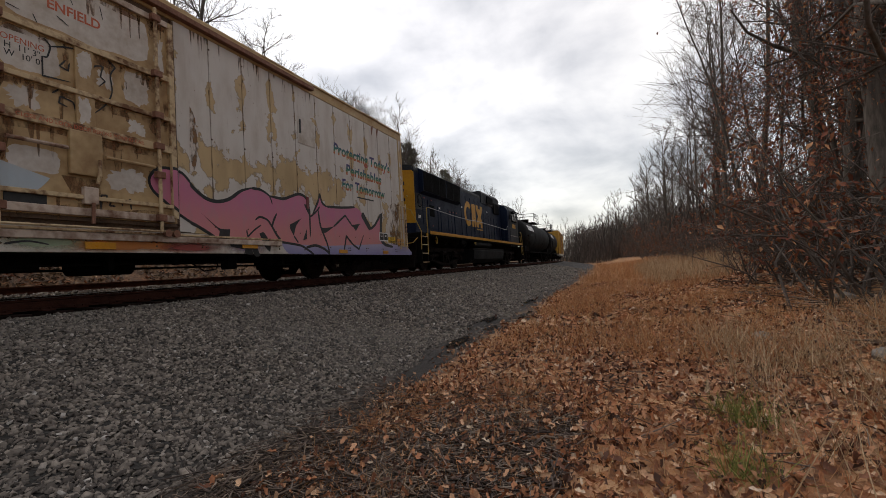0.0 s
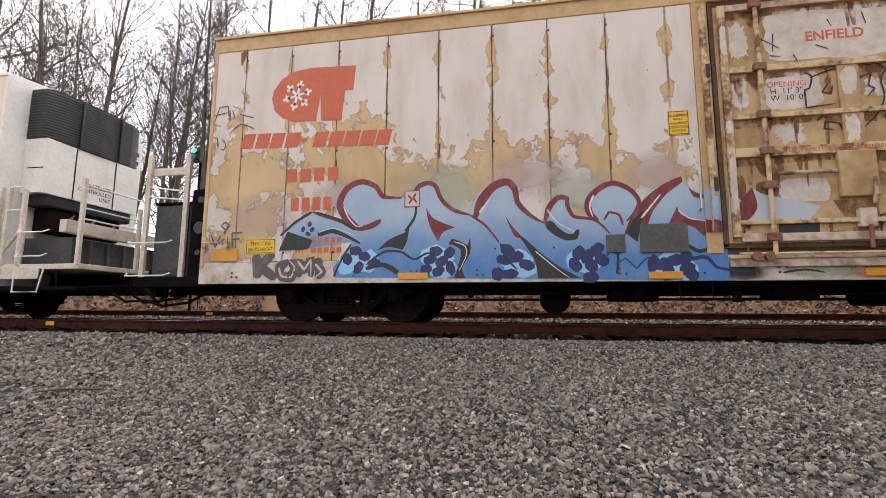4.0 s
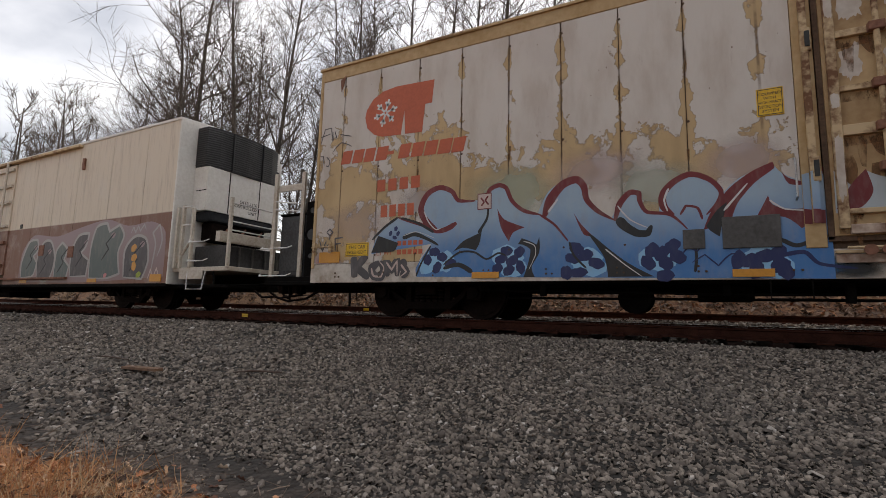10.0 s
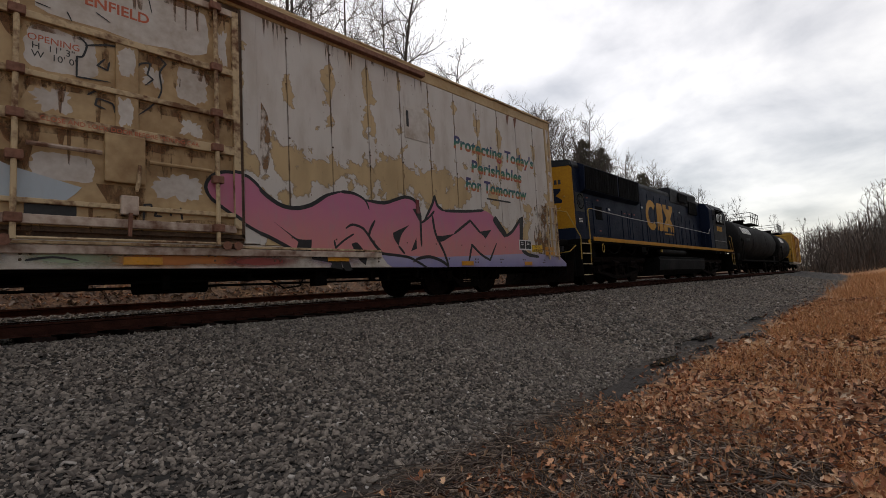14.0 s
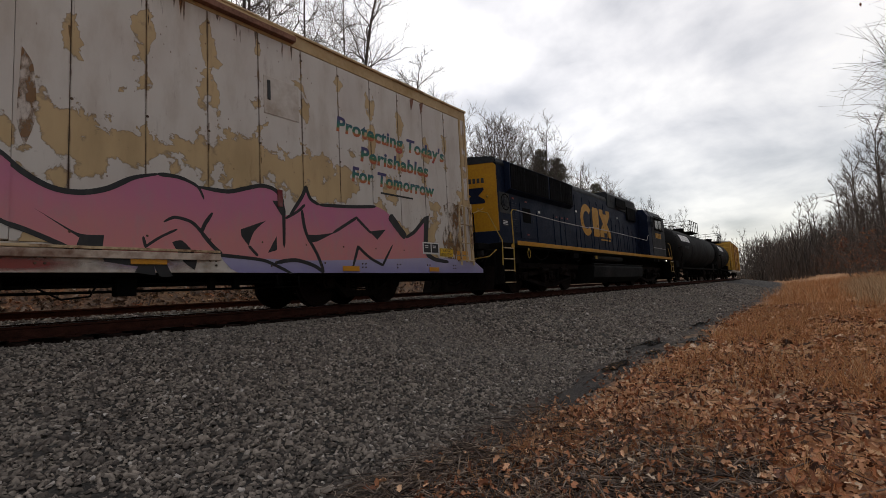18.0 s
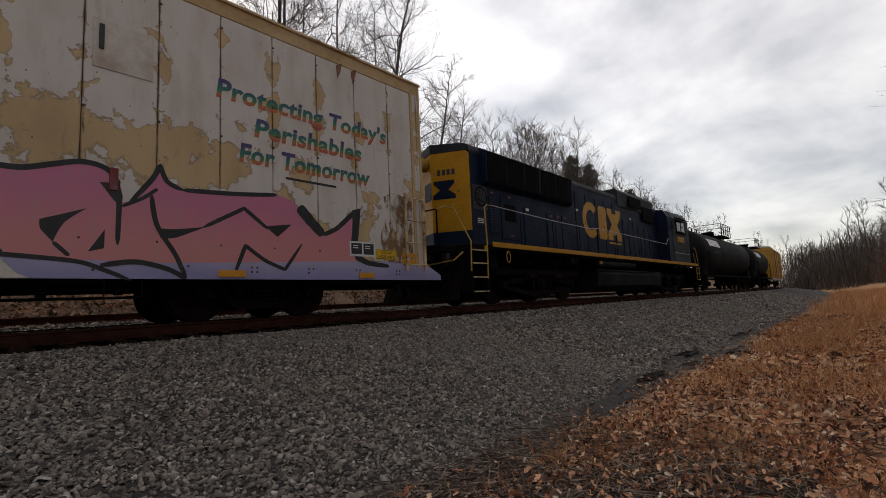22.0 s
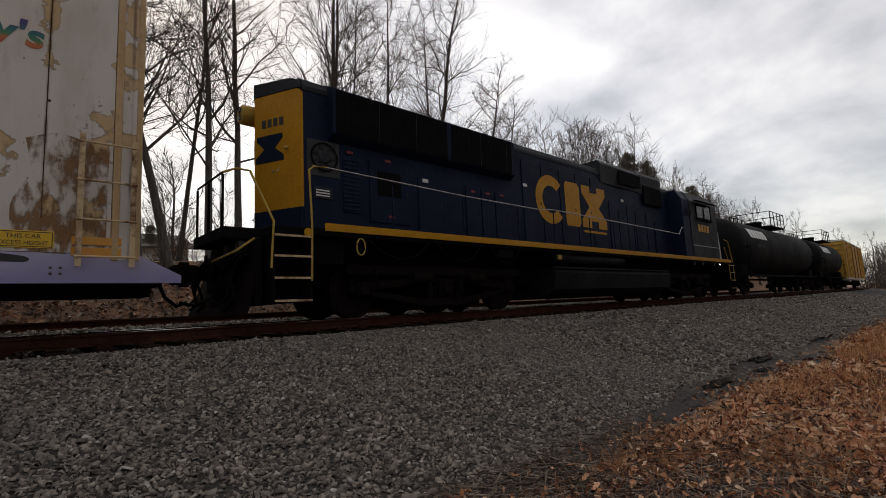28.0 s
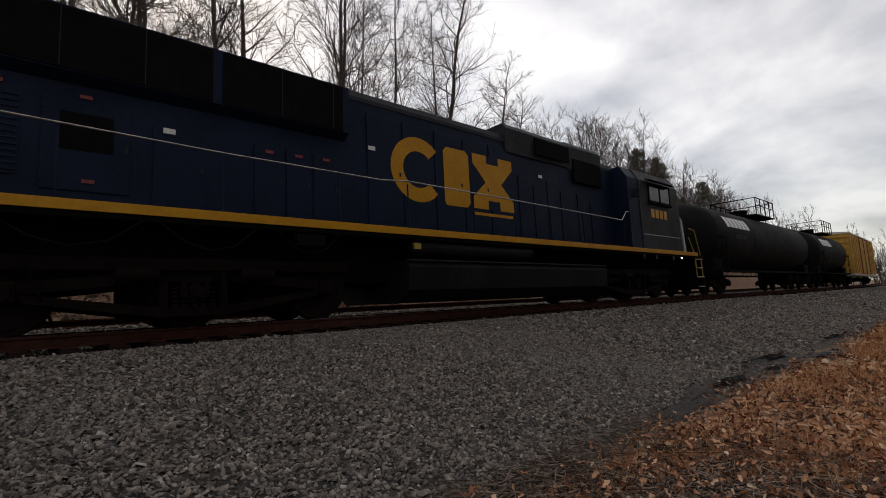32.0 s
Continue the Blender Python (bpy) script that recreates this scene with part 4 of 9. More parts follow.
def catmull(pts, closed, n=4):
    """Round a chain of control points, keeping its sharp corners."""
    P = [Vector(p) for p in pts]
    k = len(P)
    tang = []
    for i in range(k):
        if not closed and i in (0, k - 1):
            tang.append(Vector((0, 0)))
            continue
        a, b = P[i] - P[i - 1], P[(i + 1) % k] - P[i]
        sharp = a.length < 1e-6 or b.length < 1e-6 or a.angle(b) > 1.15
        tang.append(Vector((0, 0)) if sharp else (a + b) * 0.5 * min(a.length, b.length) * 2 / (a.length + b.length))
    out = []
    for i in range(k if closed else k - 1):
        p, q, s, t = P[i], P[(i + 1) % k], tang[i], tang[(i + 1) % k]
        for j in range(n):
            u = j / n
            out.append(p * (2 * u ** 3 - 3 * u * u + 1) + s * (u ** 3 - 2 * u * u + u) + q * (3 * u * u - 2 * u ** 3) + t * (u ** 3 - u * u))
    if not closed:
        out.append(P[-1])
    return out


PAINT = {}            # every stroke of paint by itself


def layer(piece, material, level):
    key = (piece, len(PAINT))
    PAINT[key] = (bmesh.new(), material)
    return PAINT[key][0], -(BASES.get(piece, 1.622) + 0.0012 * level + 4e-6 * len(PAINT))


BASES = {"door_film": 1.6606, "stile_film": 1.7006, "edge_film": 1.7206, "door_tag": 1.664, "door_rust": 1.6612, "pink_on_door": 1.6605, "pink_on_stile": 1.7205, "pink_on_post": 1.6405, "blue_on_post": 1.6405, "blue_on_strip": 1.7005}


def clip_x(pts, x0, x1):
    """The part of a closed outline between two upright lines."""
    for lim, s in ((x0, 1), (x1, -1)):
        out = []
        for a, b in zip(pts, pts[1:] + pts[:1]):
            ia, ib = (a.x - lim) * s >= 0, (b.x - lim) * s >= 0
            if ia:
                out.append(a)
            if ia != ib:
                out.append(a.lerp(b, (lim - a.x) / (b.x - a.x)))
        pts = out
    return pts


def over_edge(places, piece, material, level, pts, width=None):
    """Spray paint that runs on over posts and the door, plane by plane."""
    for name, x0, x1 in places:
        bm, y = layer(name, material, level)
        if width is None:
            rings = [clip_x(catmull(pts, True), x0, x1)]
        else:
            c = catmull(pts, False, 5)
            rings = []
            for a, b in zip(c, c[1:]):
                d = (b - a).normalized() * width * 0.5
                n = Vector((-d.y, d.x))
                rings.append(clip_x([a + n - d * 0.3, a - n - d * 0.3, b - n + d * 0.3, b + n + d * 0.3], x0, x1))
        for k, ring in enumerate(rings):
            if len(ring) > 2:
                f = bm.faces.new([bm.verts.new((p.x, y - k * 2e-5, p.y)) for p in ring])
                f.normal_update()
                bmesh.ops.triangulate(bm, faces=[f])


PINK_EDGES = (("pink_on_door", 0.3, 0.758), ("pink_on_stile", 0.762, 0.858), ("pink_on_post", 0.942, 1.178))
BLUE_EDGES = (("blue_on_post", -2.518, -2.442), ("blue_on_strip", -2.438, -2.362), ("blue_on_post", -2.358, -2.312))


def poly(piece, material, level, pts, soft=True):
    bm, y = layer(piece, material, level)
    try:
        f = bm.faces.new([bm.verts.new((p.x, y, p.y)) for p in (catmull(pts, True) if soft else [Vector(q) for q in pts])])
        f.normal_update()
        bmesh.ops.triangulate(bm, faces=[f])
    except ValueError:
        pass


def line(piece, material, level, pts, w0, w1):
    bm, y = layer(piece, material, level)
    c = catmull(pts, False, 5)
    n = len(c)
    prev = None
    for i, p in enumerate(c):
        d = c[min(i + 1, n - 1)] - c[max(i - 1, 0)]
        d = d.normalized() if d.length > 1e-6 else Vector((1, 0))
        t = i / (n - 1)
        w = (w0 + (w1 - w0) * t) * 0.5 * min(1.0, 0.35 + 5 * min(t, 1 - t))
        a = bm.verts.new((p.x - d.y * w, y - i * 2e-6, p.y + d.x * w))
        b = bm.verts.new((p.x + d.y * w, y - i * 2e-6, p.y - d.x * w))
        if prev:
            bm.faces.new((prev[0], prev[1], b, a))
        prev = (a, b)


def spots(piece, material, level, pts, r):
    rng = random.Random(len(pts))
    for n, (x, z) in enumerate(pts):
        bm, y = layer(piece, material, level + 0.06 * n)
        k, turn, sx = 14, rng.uniform(0, 3), rng.uniform(0.75, 1.15)
        v = []
        for i in range(k):
            a = i * math.tau / k
            q = r * (1 + 0.16 * math.sin(2 * a + turn) + 0.08 * math.sin(5 * a + turn))
            v.append(bm.verts.new((x + q * sx * math.cos(a), y, z + q * math.sin(a) / sx)))
        bm.faces.new(v)


def put_paint(car):
    for (piece, _), (bm, material) in PAINT.items():
        if not bm.faces:
            continue
        part(piece, bm, material, car, {"blue_piece": "blue and maroon spray-paint graffiti", "pink_piece": "pink and black spray-paint graffiti", "pink_on_door": "pink spray paint run over the door edge", "blue_on_post": "blue spray paint run over the door post"}.get(piece, ""))
    PAINT.clear()


def sign(car, x0, x1, z0, z1, lines, material=M_SIGN, y=-1.63, ink=M_INK, name="sign"):
    bm = bx(x0, x1, y, y + 0.012, z0, z1, bevel=0.003)
    p = part(name, bm, material, car)
    f = bmesh.new()
    for a in ((x0 + 0.015, x1 - 0.015, z0 + 0.012, z0 + 0.02), (x0 + 0.015, x1 - 0.015, z1 - 0.02, z1 - 0.012), (x0 + 0.012, x0 + 0.02, z0 + 0.012, z1 - 0.012), (x1 - 0.02, x1 - 0.012, z0 + 0.012, z1 - 0.012)):
        box(f, a[0], a[1], y - 0.002, y + 0.001, a[2], a[3])
    part("border", f, ink, p)
    n = len(lines)
    for i, s in enumerate(lines):
        h = (z1 - z0) * 0.78 / n
        text_mesh(s, h * 0.92, ink, p, (x0 + x1) / 2, z1 - (z1 - z0) * 0.13 - h * (i + 0.8), y - 0.002, align='CENTER', stretch=min(1.0, (x1 - x0) / (h * 0.62 * max(6, len(s)))))


def bars(car, boxes, material, y=-1.6245, name="marking"):
    for x0, x1, z0, z1 in boxes:
        part(name, bx(x0, x1, y, y + 0.003, z0, z1), material, car)


def ladder(car, x0, x1, zs, y, material, name="ladder", r=0.014):
    p = None
    for x in (x0, x1):
        ob = part("stile" if p else name, bx(x - 0.03, x + 0.03, y - 0.012, y + 0.012, min(zs) - 0.12, max(zs) + 0.1), material, p or car)
        p = p or ob
        for z in sorted({min(zs), max(zs)}):
            part("bracket", bx(x - 0.02, x + 0.02, y + 0.013, y + 0.13, z - 0.02, z + 0.02), material, p)
    for z in zs:
        part("rung", rod([(x0 - 0.04, y - 0.012, z), (x1 + 0.04, y - 0.012, z)], r), material, p)


# ---- the refrigerator car with the graffiti ----
XA = 5.3
reefer = thing("refrigerator_car", "long refrigerator car with peeling white film over tan paint and graffiti", "rail car", "cars of the train", pose(XA, D, 0))
CARS.append((reefer, XA))
L0, L1 = -10.40, 10.45                      # ends of the body
core = bmesh.new()
box(core, L0 + 0.02, L1 - 0.02, -1.595, 1.595, 0.66, 4.98)
body = part("body", core, M_SEAM, reefer, "insulated body behind the side panels")
PITCH = 0.8615
seams = [-9.775 + PITCH * k for k in range(0, 24)]
left_seams = [s for s in seams if L0 < s < -2.9]
right_seams = [1.72 + PITCH * k for k in range(0, 11) if 1.72 + PITCH * k < L1 - 0.2]
cuts_l = [L0 + 0.05] + left_seams + [-2.52]
cuts_r = [1.18] + right_seams + [L1 - 0.30]
for cuts in (cuts_l, cuts_r):
    for a, b in zip(cuts, cuts[1:]):
        part("side_panel", bx(a + 0.006, b - 0.006, -1.62, -1.585, 0.98, 4.742, bevel=0.003), M_PEEL if cuts is cuts_l else M_PEELEND, reefer)
far = [L0 + 0.05 + k * 0.864 for k in range(25)]
for a, b in zip(far, far[1:]):
    part("side_panel", bx(a + 0.006, b - 0.006, 1.585, 1.62, 0.98, 4.74), M_PEEL, reefer)
rivets = bmesh.new()
for s in left_seams + right_seams:
    for z in (2.80, 4.55, 1.12):
        disc(rivets, s + 0.02, -1.628, -1.618, z, 0.016, 0.02, 8)
tagged(part("bolt_row", rivets, M_SEAM, reefer), kind="stuff")
# corner posts, fascia, roof
for x0, x1 in ((L0 - 0.01, L0 + 0.06), (L1 - 0.30, L1 - 0.22), (L1 - 0.06, L1 + 0.01)):
    part("corner_post", bx(x0, x1, -1.635, -1.57, 0.9, 4.92, bevel=0.01), M_TAN, reefer)
part("end_panel", bx(L1 - 0.22, L1 - 0.06, -1.625, -1.58, 0.9, 4.9, bevel=0.004), M_PEELEND, reefer)
for s in (-1, 1):
    part("fascia", bx(L0 - 0.01, L1 + 0.01, min(s * 1.63, s * 1.56), max(s * 1.63, s * 1.56), 4.745, 5.0, bevel=0.012), M_TAN, reefer)
roof = bmesh.new()
prism(roof, [(-1.66, 4.985), (-1.66, 5.03), (-1.0, 5.10), (0, 5.14), (1.0, 5.10), (1.66, 5.03), (1.66, 4.985)], 'x', L0 - 0.03, L1 + 0.03)
part("roof", roof, M_TAN, reefer)
part("door_track", bx(-2.35, 5.0, -1.74, -1.62, 4.80, 4.90, bevel=0.008), M_BROWN, reefer, "rust-brown door track")
part("door_track", bx(-2.35, 5.0, -1.70, -1.62, 4.91, 4.955, bevel=0.006), M_TAN, reefer)
for x in (-4.2, 7.6, 3.2, -7.9):
    part("roof_strap", bx(x, x + 1.1, -1.675, -1.655, 5.0, 5.03), M_RUSTTAN, reefer)
for x in (-9.9, 8.2, 8.55):
    part("rust_scar", prism(bmesh.new(), [(x, 4.7), (x + 0.14, 4.78), (x + 0.1, 4.62), (x + 0.03, 4.45)], 'y', -1.633, -1.628), M_BROWN, reefer)
# side sill
part("side_sill", bx(L0 - 0.02, 7.9, -1.6195, -1.54, 0.62, 0.974, bevel=0.004), M_SILL, reefer)
part("side_sill", bx(L0 - 0.02, L1 + 0.02, 1.54, 1.632, 0.64, 0.985), M_TAN, reefer)
for x0, x1, m in ((-2.25, 3.6, M_RUSTPINK),):
    part("door_sill", bx(x0, x1, -1.668, -1.63, 0.80, 0.90, bevel=0.006), m, reefer)
    part("door_sill", bx(x0, x1, -1.66, -1.63, 0.915, 0.95, bevel=0.004), M_RUSTTAN, reefer)
for x0, x1, z in ((-6.94, -6.47, 0.70), (-3.30, -2.85, 0.68), (-0.65, -0.2, 0.70), (2.4, 2.85, 0.76), (6.0, 6.42, 0.68), (8.62, 8.98, 0.68)):
    part("reflector", bx(x0, x1, -1.645, -1.63, z - 0.03, z + 0.07, bevel=0.003), M_AMBER, reefer)
part("reflector", bx(-10.21, -9.71, -1.634, -1.62, 1.0, 1.21, bevel=0.003), M_AMBER, reefer)
for z in (0.95, 1.08):
    part("reflector", bx(9.76, 10.26, -1.634, -1.62, z, z + 0.1, bevel=0.003), M_AMBER, reefer)
bolts = bmesh.new()
rng = random.Random(5)
for x in [L0 + 0.6 + k * 1.02 for k in range(20)]:
    for dx, dz in ((0, 0), (0.09, 0), (0, 0.07), (0.09, 0.07)):
        if rng.random() < 0.8:
            disc(bolts, x + dx, -1.638, -1.618, 0.73 + dz, 0.014, 0.017, 8)
tagged(part("bolt_row", bolts, M_SEAM, reefer), kind="stuff")
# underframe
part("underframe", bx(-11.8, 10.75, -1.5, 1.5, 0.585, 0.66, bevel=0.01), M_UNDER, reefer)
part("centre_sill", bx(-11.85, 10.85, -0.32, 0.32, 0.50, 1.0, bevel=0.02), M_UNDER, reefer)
slope = bmesh.new()
prism(slope, [(7.9, 0.974), (10.46, 0.974), (10.95, 0.72), (10.95, 0.62), (7.9, 0.62)], 'y', -1.6185, -1.56)
part("bolster_end", slope, M_LAV, reefer, "sill end under lavender spray paint")
for x in (-8.06, 7.0):
    truck(reefer, x, half=0.94)
coupler(reefer, 10.8, 1, ln=0.6)
coupler(reefer, -11.85, -1, ln=0.75)
# gear hanging below the floor
gear = [bx(-3.7, -3.0, -0.9, -0.4, 0.36, 0.58, bevel=0.03), bx(-1.5, -0.9, -1.1, -0.6, 0.38, 0.6, bevel=0.04), bx(2.35, 2.6, -1.3, -1.1, 0.32, 0.6, bevel=0.02)]
for g_ in gear:
    part("brake_gear", g_, M_UNDER, reefer)
bm = disc(bmesh.new(), -4.55, -0.9, -0.2, 0.40, 0.24, 0.24, 20)
part("air_reservoir", bm, M_UNDER, reefer)
part("air_reservoir", rod([(-0.3, -0.7, 0.44), (0.7, -0.7, 0.44)], [0.14, 0.14], 16), M_UNDER, reefer)
for pts, r in (([(-7.0, -1.2, 0.50), (-3.0, -1.15, 0.44), (0, -1.15, 0.46), (5.6, -1.2, 0.50)], 0.018), ([(-6.6, -0.9, 0.38), (5.2, -0.9, 0.40)], 0.022), ([(1.5, -1.25, 0.46), (1.75, -1.3, 0.30), (2.05, -1.3, 0.33), (2.15, -1.25, 0.5)], 0.014)):
    part("brake_pipe", rod(pts, r, 6), M_UNDER, reefer)
for x in (-5.9, -3.4, -2.1, -0.1, 1.1, 3.6, 4.0, 4.8):
    part("hanger", bx(x, x + 0.09, -1.32, -1.22, 0.38 + 0.05 * math.sin(x * 7), 0.6, bevel=0.005), M_UNDER, reefer)
for x in (-2.9, 4.6):
    st = rod([(x, -1.6, 0.62), (x, -1.62, 0.38), (x + 0.42, -1.62, 0.38), (x + 0.42, -1.6, 0.62)], 0.012, 6)
    part("sill_step", st, M_UNDER, reefer)
# plug door
door = part("door", bx(-2.24, 0.88, -1.66, -1.58, 1.12, 4.62, bevel=0.01), M_DOOR, reefer, "rust-streaked plug door")
part("door_seal", bx(-2.30, -2.245, -1.65, -1.6, 1.08, 4.7), M_SEAM, reefer)
part("door_seal", bx(0.885, 0.93, -1.65, -1.6, 1.08, 4.7), M_SEAM, reefer)
part("door_seal", bx(-2.30, 0.93, -1.65, -1.6, 1.06, 1.115), M_SEAM, reefer)
part("door_post", bx(-2.52, -2.31, -1.64, -1.58, 0.99, 4.74, bevel=0.01), M_TAN, reefer)
part("door_post", bx(-2.44, -2.36, -1.70, -1.64, 1.3, 4.66, bevel=0.01), M_RUSTTAN, reefer)
part("door_post", bx(0.94, 1.18, -1.64, -1.58, 0.99, 4.74, bevel=0.01), M_PEELEND, reefer)
for x0, x1 in ((-2.20, -2.10), (0.76, 0.86)):
    part("door_stile", bx(x0, x1, -1.72, -1.66, 1.2, 4.6, bevel=0.008), M_RUSTTAN, door)
for z, h, m in ((4.55, 0.05, M_RUSTPINK), (3.60, 0.045, M_RUSTTAN), (2.90, 0.035, M_RUSTTAN), (2.38, 0.065, M_RUSTTAN), (1.40, 0.03, M_RUSTTAN), (1.19, 0.055, M_RUSTPINK)):
    part("door_rail", bx(-2.10, 0.78, -1.715, -1.66, z - h, z + h, bevel=0.008), m, door)
for x in (-1.72, 0.50):
    part("lock_bar", rod([(x, -1.745, 0.95), (x, -1.745, 4.72)], 0.03, 10), M_RUSTTAN, door)
    for z in (4.55, 3.60, 2.90, 2.38, 1.9, 1.19):
        part("bracket", bx(x - 0.08, x + 0.08, -1.79, -1.70, z - 0.055, z + 0.055, bevel=0.012), M_BROWN, door)
part("centre_stile", bx(-0.75, -0.49, -1.70, -1.66, 2.40, 3.58, bevel=0.01), M_DOOR, door)
part("lock_plate", bx(-0.87, -0.42, -1.735, -1.66, 1.71, 2.34, bevel=0.015), M_DOOR, door)
part("lock_plate", bx(-0.70, -0.50, -1.75, -1.66, 1.30, 1.55, bevel=0.015), M_RUSTPINK, door)
part("lock_lever", rod([(-0.50, -1.78, 1.95), (-0.52, -1.80, 1.72), (-0.54, -1.78, 1.6)], [0.02, 0.028, 0.02], 8), M_RUSTTAN, door)
part("lock_lever", rod([(-0.60, -1.77, 1.32), (-0.61, -1.77, 1.02)], 0.025, 8), M_BROWN, door)
for x0, x1, z in ((-1.62, -0.9, 2.06), (-0.38, 0.42, 2.02)):
    part("lock_rod", rod([(x0, -1.73, z), (x1, -1.73, z)], 0.028, 8), M_RUSTPINK if x0 < -1 else M_DOOR, door)
for x in (-1.95, 0.62):
    for dx in (0, 0.16):
        part("roller", disc(bmesh.new(), x + dx, -1.76, -1.68, 0.94, 0.065, 0.05, 12), M_BROWN, door)
part("roller_bar", rod([(-2.15, -1.73, 0.97), (0.8, -1.73, 0.97)], 0.02, 6), M_RUSTTAN, door)
part("plate", bx(-1.62, -1.14, -1.676, -1.66, 1.20, 1.39, bevel=0.003), M_INK, door, "small black data plate")
for z, y in ((3.62, -1.68), (1.95, -1.68)):
    bm = bx(-2.42, -2.33, y - 0.03, y + 0.03, z - 0.16, z + 0.16, bevel=0.02)
    part("hinge", bm, M_RUSTTAN, reefer)
    part("hinge_eye", bx(-2.4, -2.35, y - 0.05, y - 0.02, z - 0.1, z + 0.1), M_INK, reefer)
part("grab_iron", rod([(-2.58, -1.63, 2.12), (-2.58, -1.71, 2.1), (-2.58, -1.71, 1.62), (-2.58, -1.63, 1.6)], 0.013, 6), M_BRIGHT, reefer)
# plates and hatch on the wall
part("card_board", bx(-3.85, -3.59, -1.645, -1.62, 1.03, 1.29, bevel=0.005), M_PLATE, reefer)
part("card_board", bx(-3.39, -2.76, -1.65, -1.62, 1.02, 1.43, bevel=0.005), M_PLATE, reefer)
part("hatch", bx(4.4, 5.1, -1.632, -1.61, 3.35, 4.02, bevel=0.006), M_FILM, reefer)
part("hatch_latch", bx(4.46, 4.52, -1.65, -1.63, 3.6, 3.95, bevel=0.01), M_INK, reefer)
part("small_board", bx(4.62, 4.72, -1.64, -1.62, 1.75, 2.05, bevel=0.01), M_MAROON, reefer)
ladder(reefer, 9.82, 10.36, [0.93, 1.38, 1.86, 2.34], -1.72, M_RUSTTAN)
ladder(reefer, -10.3, -9.9, [1.3], -1.7, M_RUSTTAN, "grab_iron")
data = part("data_board", bx(8.42, 9.02, -1.632, -1.62, 1.06, 1.34, bevel=0.003), M_WHITE, reefer)
for x0 in (8.45, 8.74):
    part("panel", bx(x0, x0 + 0.25, -1.636, -1.63, 1.10, 1.31), M_INK, data)
bars(data, [(x, x + 0.12, z, z + 0.018) for x in (8.49, 8.78) for z in (1.25, 1.21)], M_WHITE, -1.638)
sign(reefer, -9.57, -9.04, 1.11, 1.36, ["THIS CAR", "EXCESS HEIGHT"])
sign(reefer, 9.06, 9.6, 1.02, 1.22, ["THIS CAR", "EXCESS HEIGHT"])
sign(reefer, -2.93, -2.64, 2.72, 3.09, ["EQUIPPED", "WITH", "HIGH IMPACT", "DETECTION", "SYSTEM"])
# emblem: a rounded orange shape with a pale snowflake, and the lettering below as plain bars
emb = prism(bmesh.new(), [(-7.74, 4.27), (-8.55, 4.30), (-8.85, 4.26), (-9.08, 4.14), (-9.22, 3.95), (-9.25, 3.80), (-9.19, 3.58), (-9.03, 3.43), (-8.83, 3.36), (-8.42, 3.34), (-8.36, 3.80), (-8.33, 3.34), (-7.97, 3.32), (-7.92, 3.84), (-7.78, 3.84)], 'y', -1.6245, -1.6215)
emblem = part("emblem", emb, M_ORANGE, reefer, "orange emblem with a white snowflake")
fl = bmesh.new()
for k in range(6):
    a = k * math.tau / 6 + 0.26
    ca, sa = math.cos(a), math.sin(a)
    for r0, r1, b in ((0.02, 0.27, 0.0), (0.14, 0.23, 0.7), (0.14, 0.23, -0.7)):
        p0 = (-8.78 + ca * r0, 3.82 + sa * r0)
        p1 = (p0[0] + math.cos(a + b) * (r1 - r0), p0[1] + math.sin(a + b) * (r1 - r0))
        nx_, nz_ = -math.sin(a + b) * 0.022, math.cos(a + b) * 0.022
        fl.faces.new([fl.verts.new((q[0] + s * nx_, -1.626, q[1] + s * nz_)) for q, s in ((p0, 1), (p1, 1), (p1, -1), (p0, -1))])
part("snowflake", fl, M_WHITE, emblem)
word = bmesh.new()
for k, (w, cut) in enumerate([(0.25, 0.1), (0.26, 0.12), (0.25, 0.1), (0.27, 0.12), (0.10, 0), (0.25, 0.1), (0.26, 0.12), (0.26, 0.1), (0.27, 0.12), (0.25, 0.1)]):
    x = -9.80 + k * 0.274 - (0.04 if k > 4 else 0)
    z = 2.93 - 0.009 * k
    if k == 4:
        prism(word, [(x, z + 0.10), (x + 0.14, z + 0.10), (x + 0.15, z + 0.16), (x + 0.01, z + 0.16)], 'y', -1.6245, -1.6215)
        continue
    prism(word, [(x, z), (x + w * 0.93, z), (x + w * 0.93 + 0.06, z + 0.26), (x + 0.06, z + 0.26)], 'y', -1.6245, -1.6215)
    if cut:
        prism(word, [(x + 0.08, z + cut), (x + 0.15, z + cut), (x + 0.16, z + cut + 0.045), (x + 0.09, z + cut + 0.045)], 'y', -1.6255, -1.624)
brand = part("brand_band", word, M_ORANGE, reefer, "orange band of brand lettering as plain shapes")
bars(reefer, [(-8.9 + k * 0.245, -8.72 + k * 0.245, 2.30, 2.52) for k in range(4)] + [(-8.80 + k * 0.19, -8.66 + k * 0.19, 1.81, 2.03) for k in range(4)], M_ORANGE)
bars(reefer, [(7.12, 8.15, 2.305, 2.345)], M_INK, name="web_address_bar")
bars(reefer, [(-8.85 + k * 0.11, -8.77 + k * 0.11, z, z + 0.085) for z in (1.27, 1.11) for k in (4, 5, 6, 7, 8)], M_ORANGE)
text_mesh("LD LMT", 0.115, M_ORANGE, reefer, -8.86, 1.27, -1.6247)
text_mesh("LT WT", 0.115, M_ORANGE, reefer, -8.86, 1.11, -1.6247)
text_mesh("ENFIELD", 0.195, M_ORANGE, door, -1.08, 3.97, -1.662, stretch=1.0, bold=0.004)
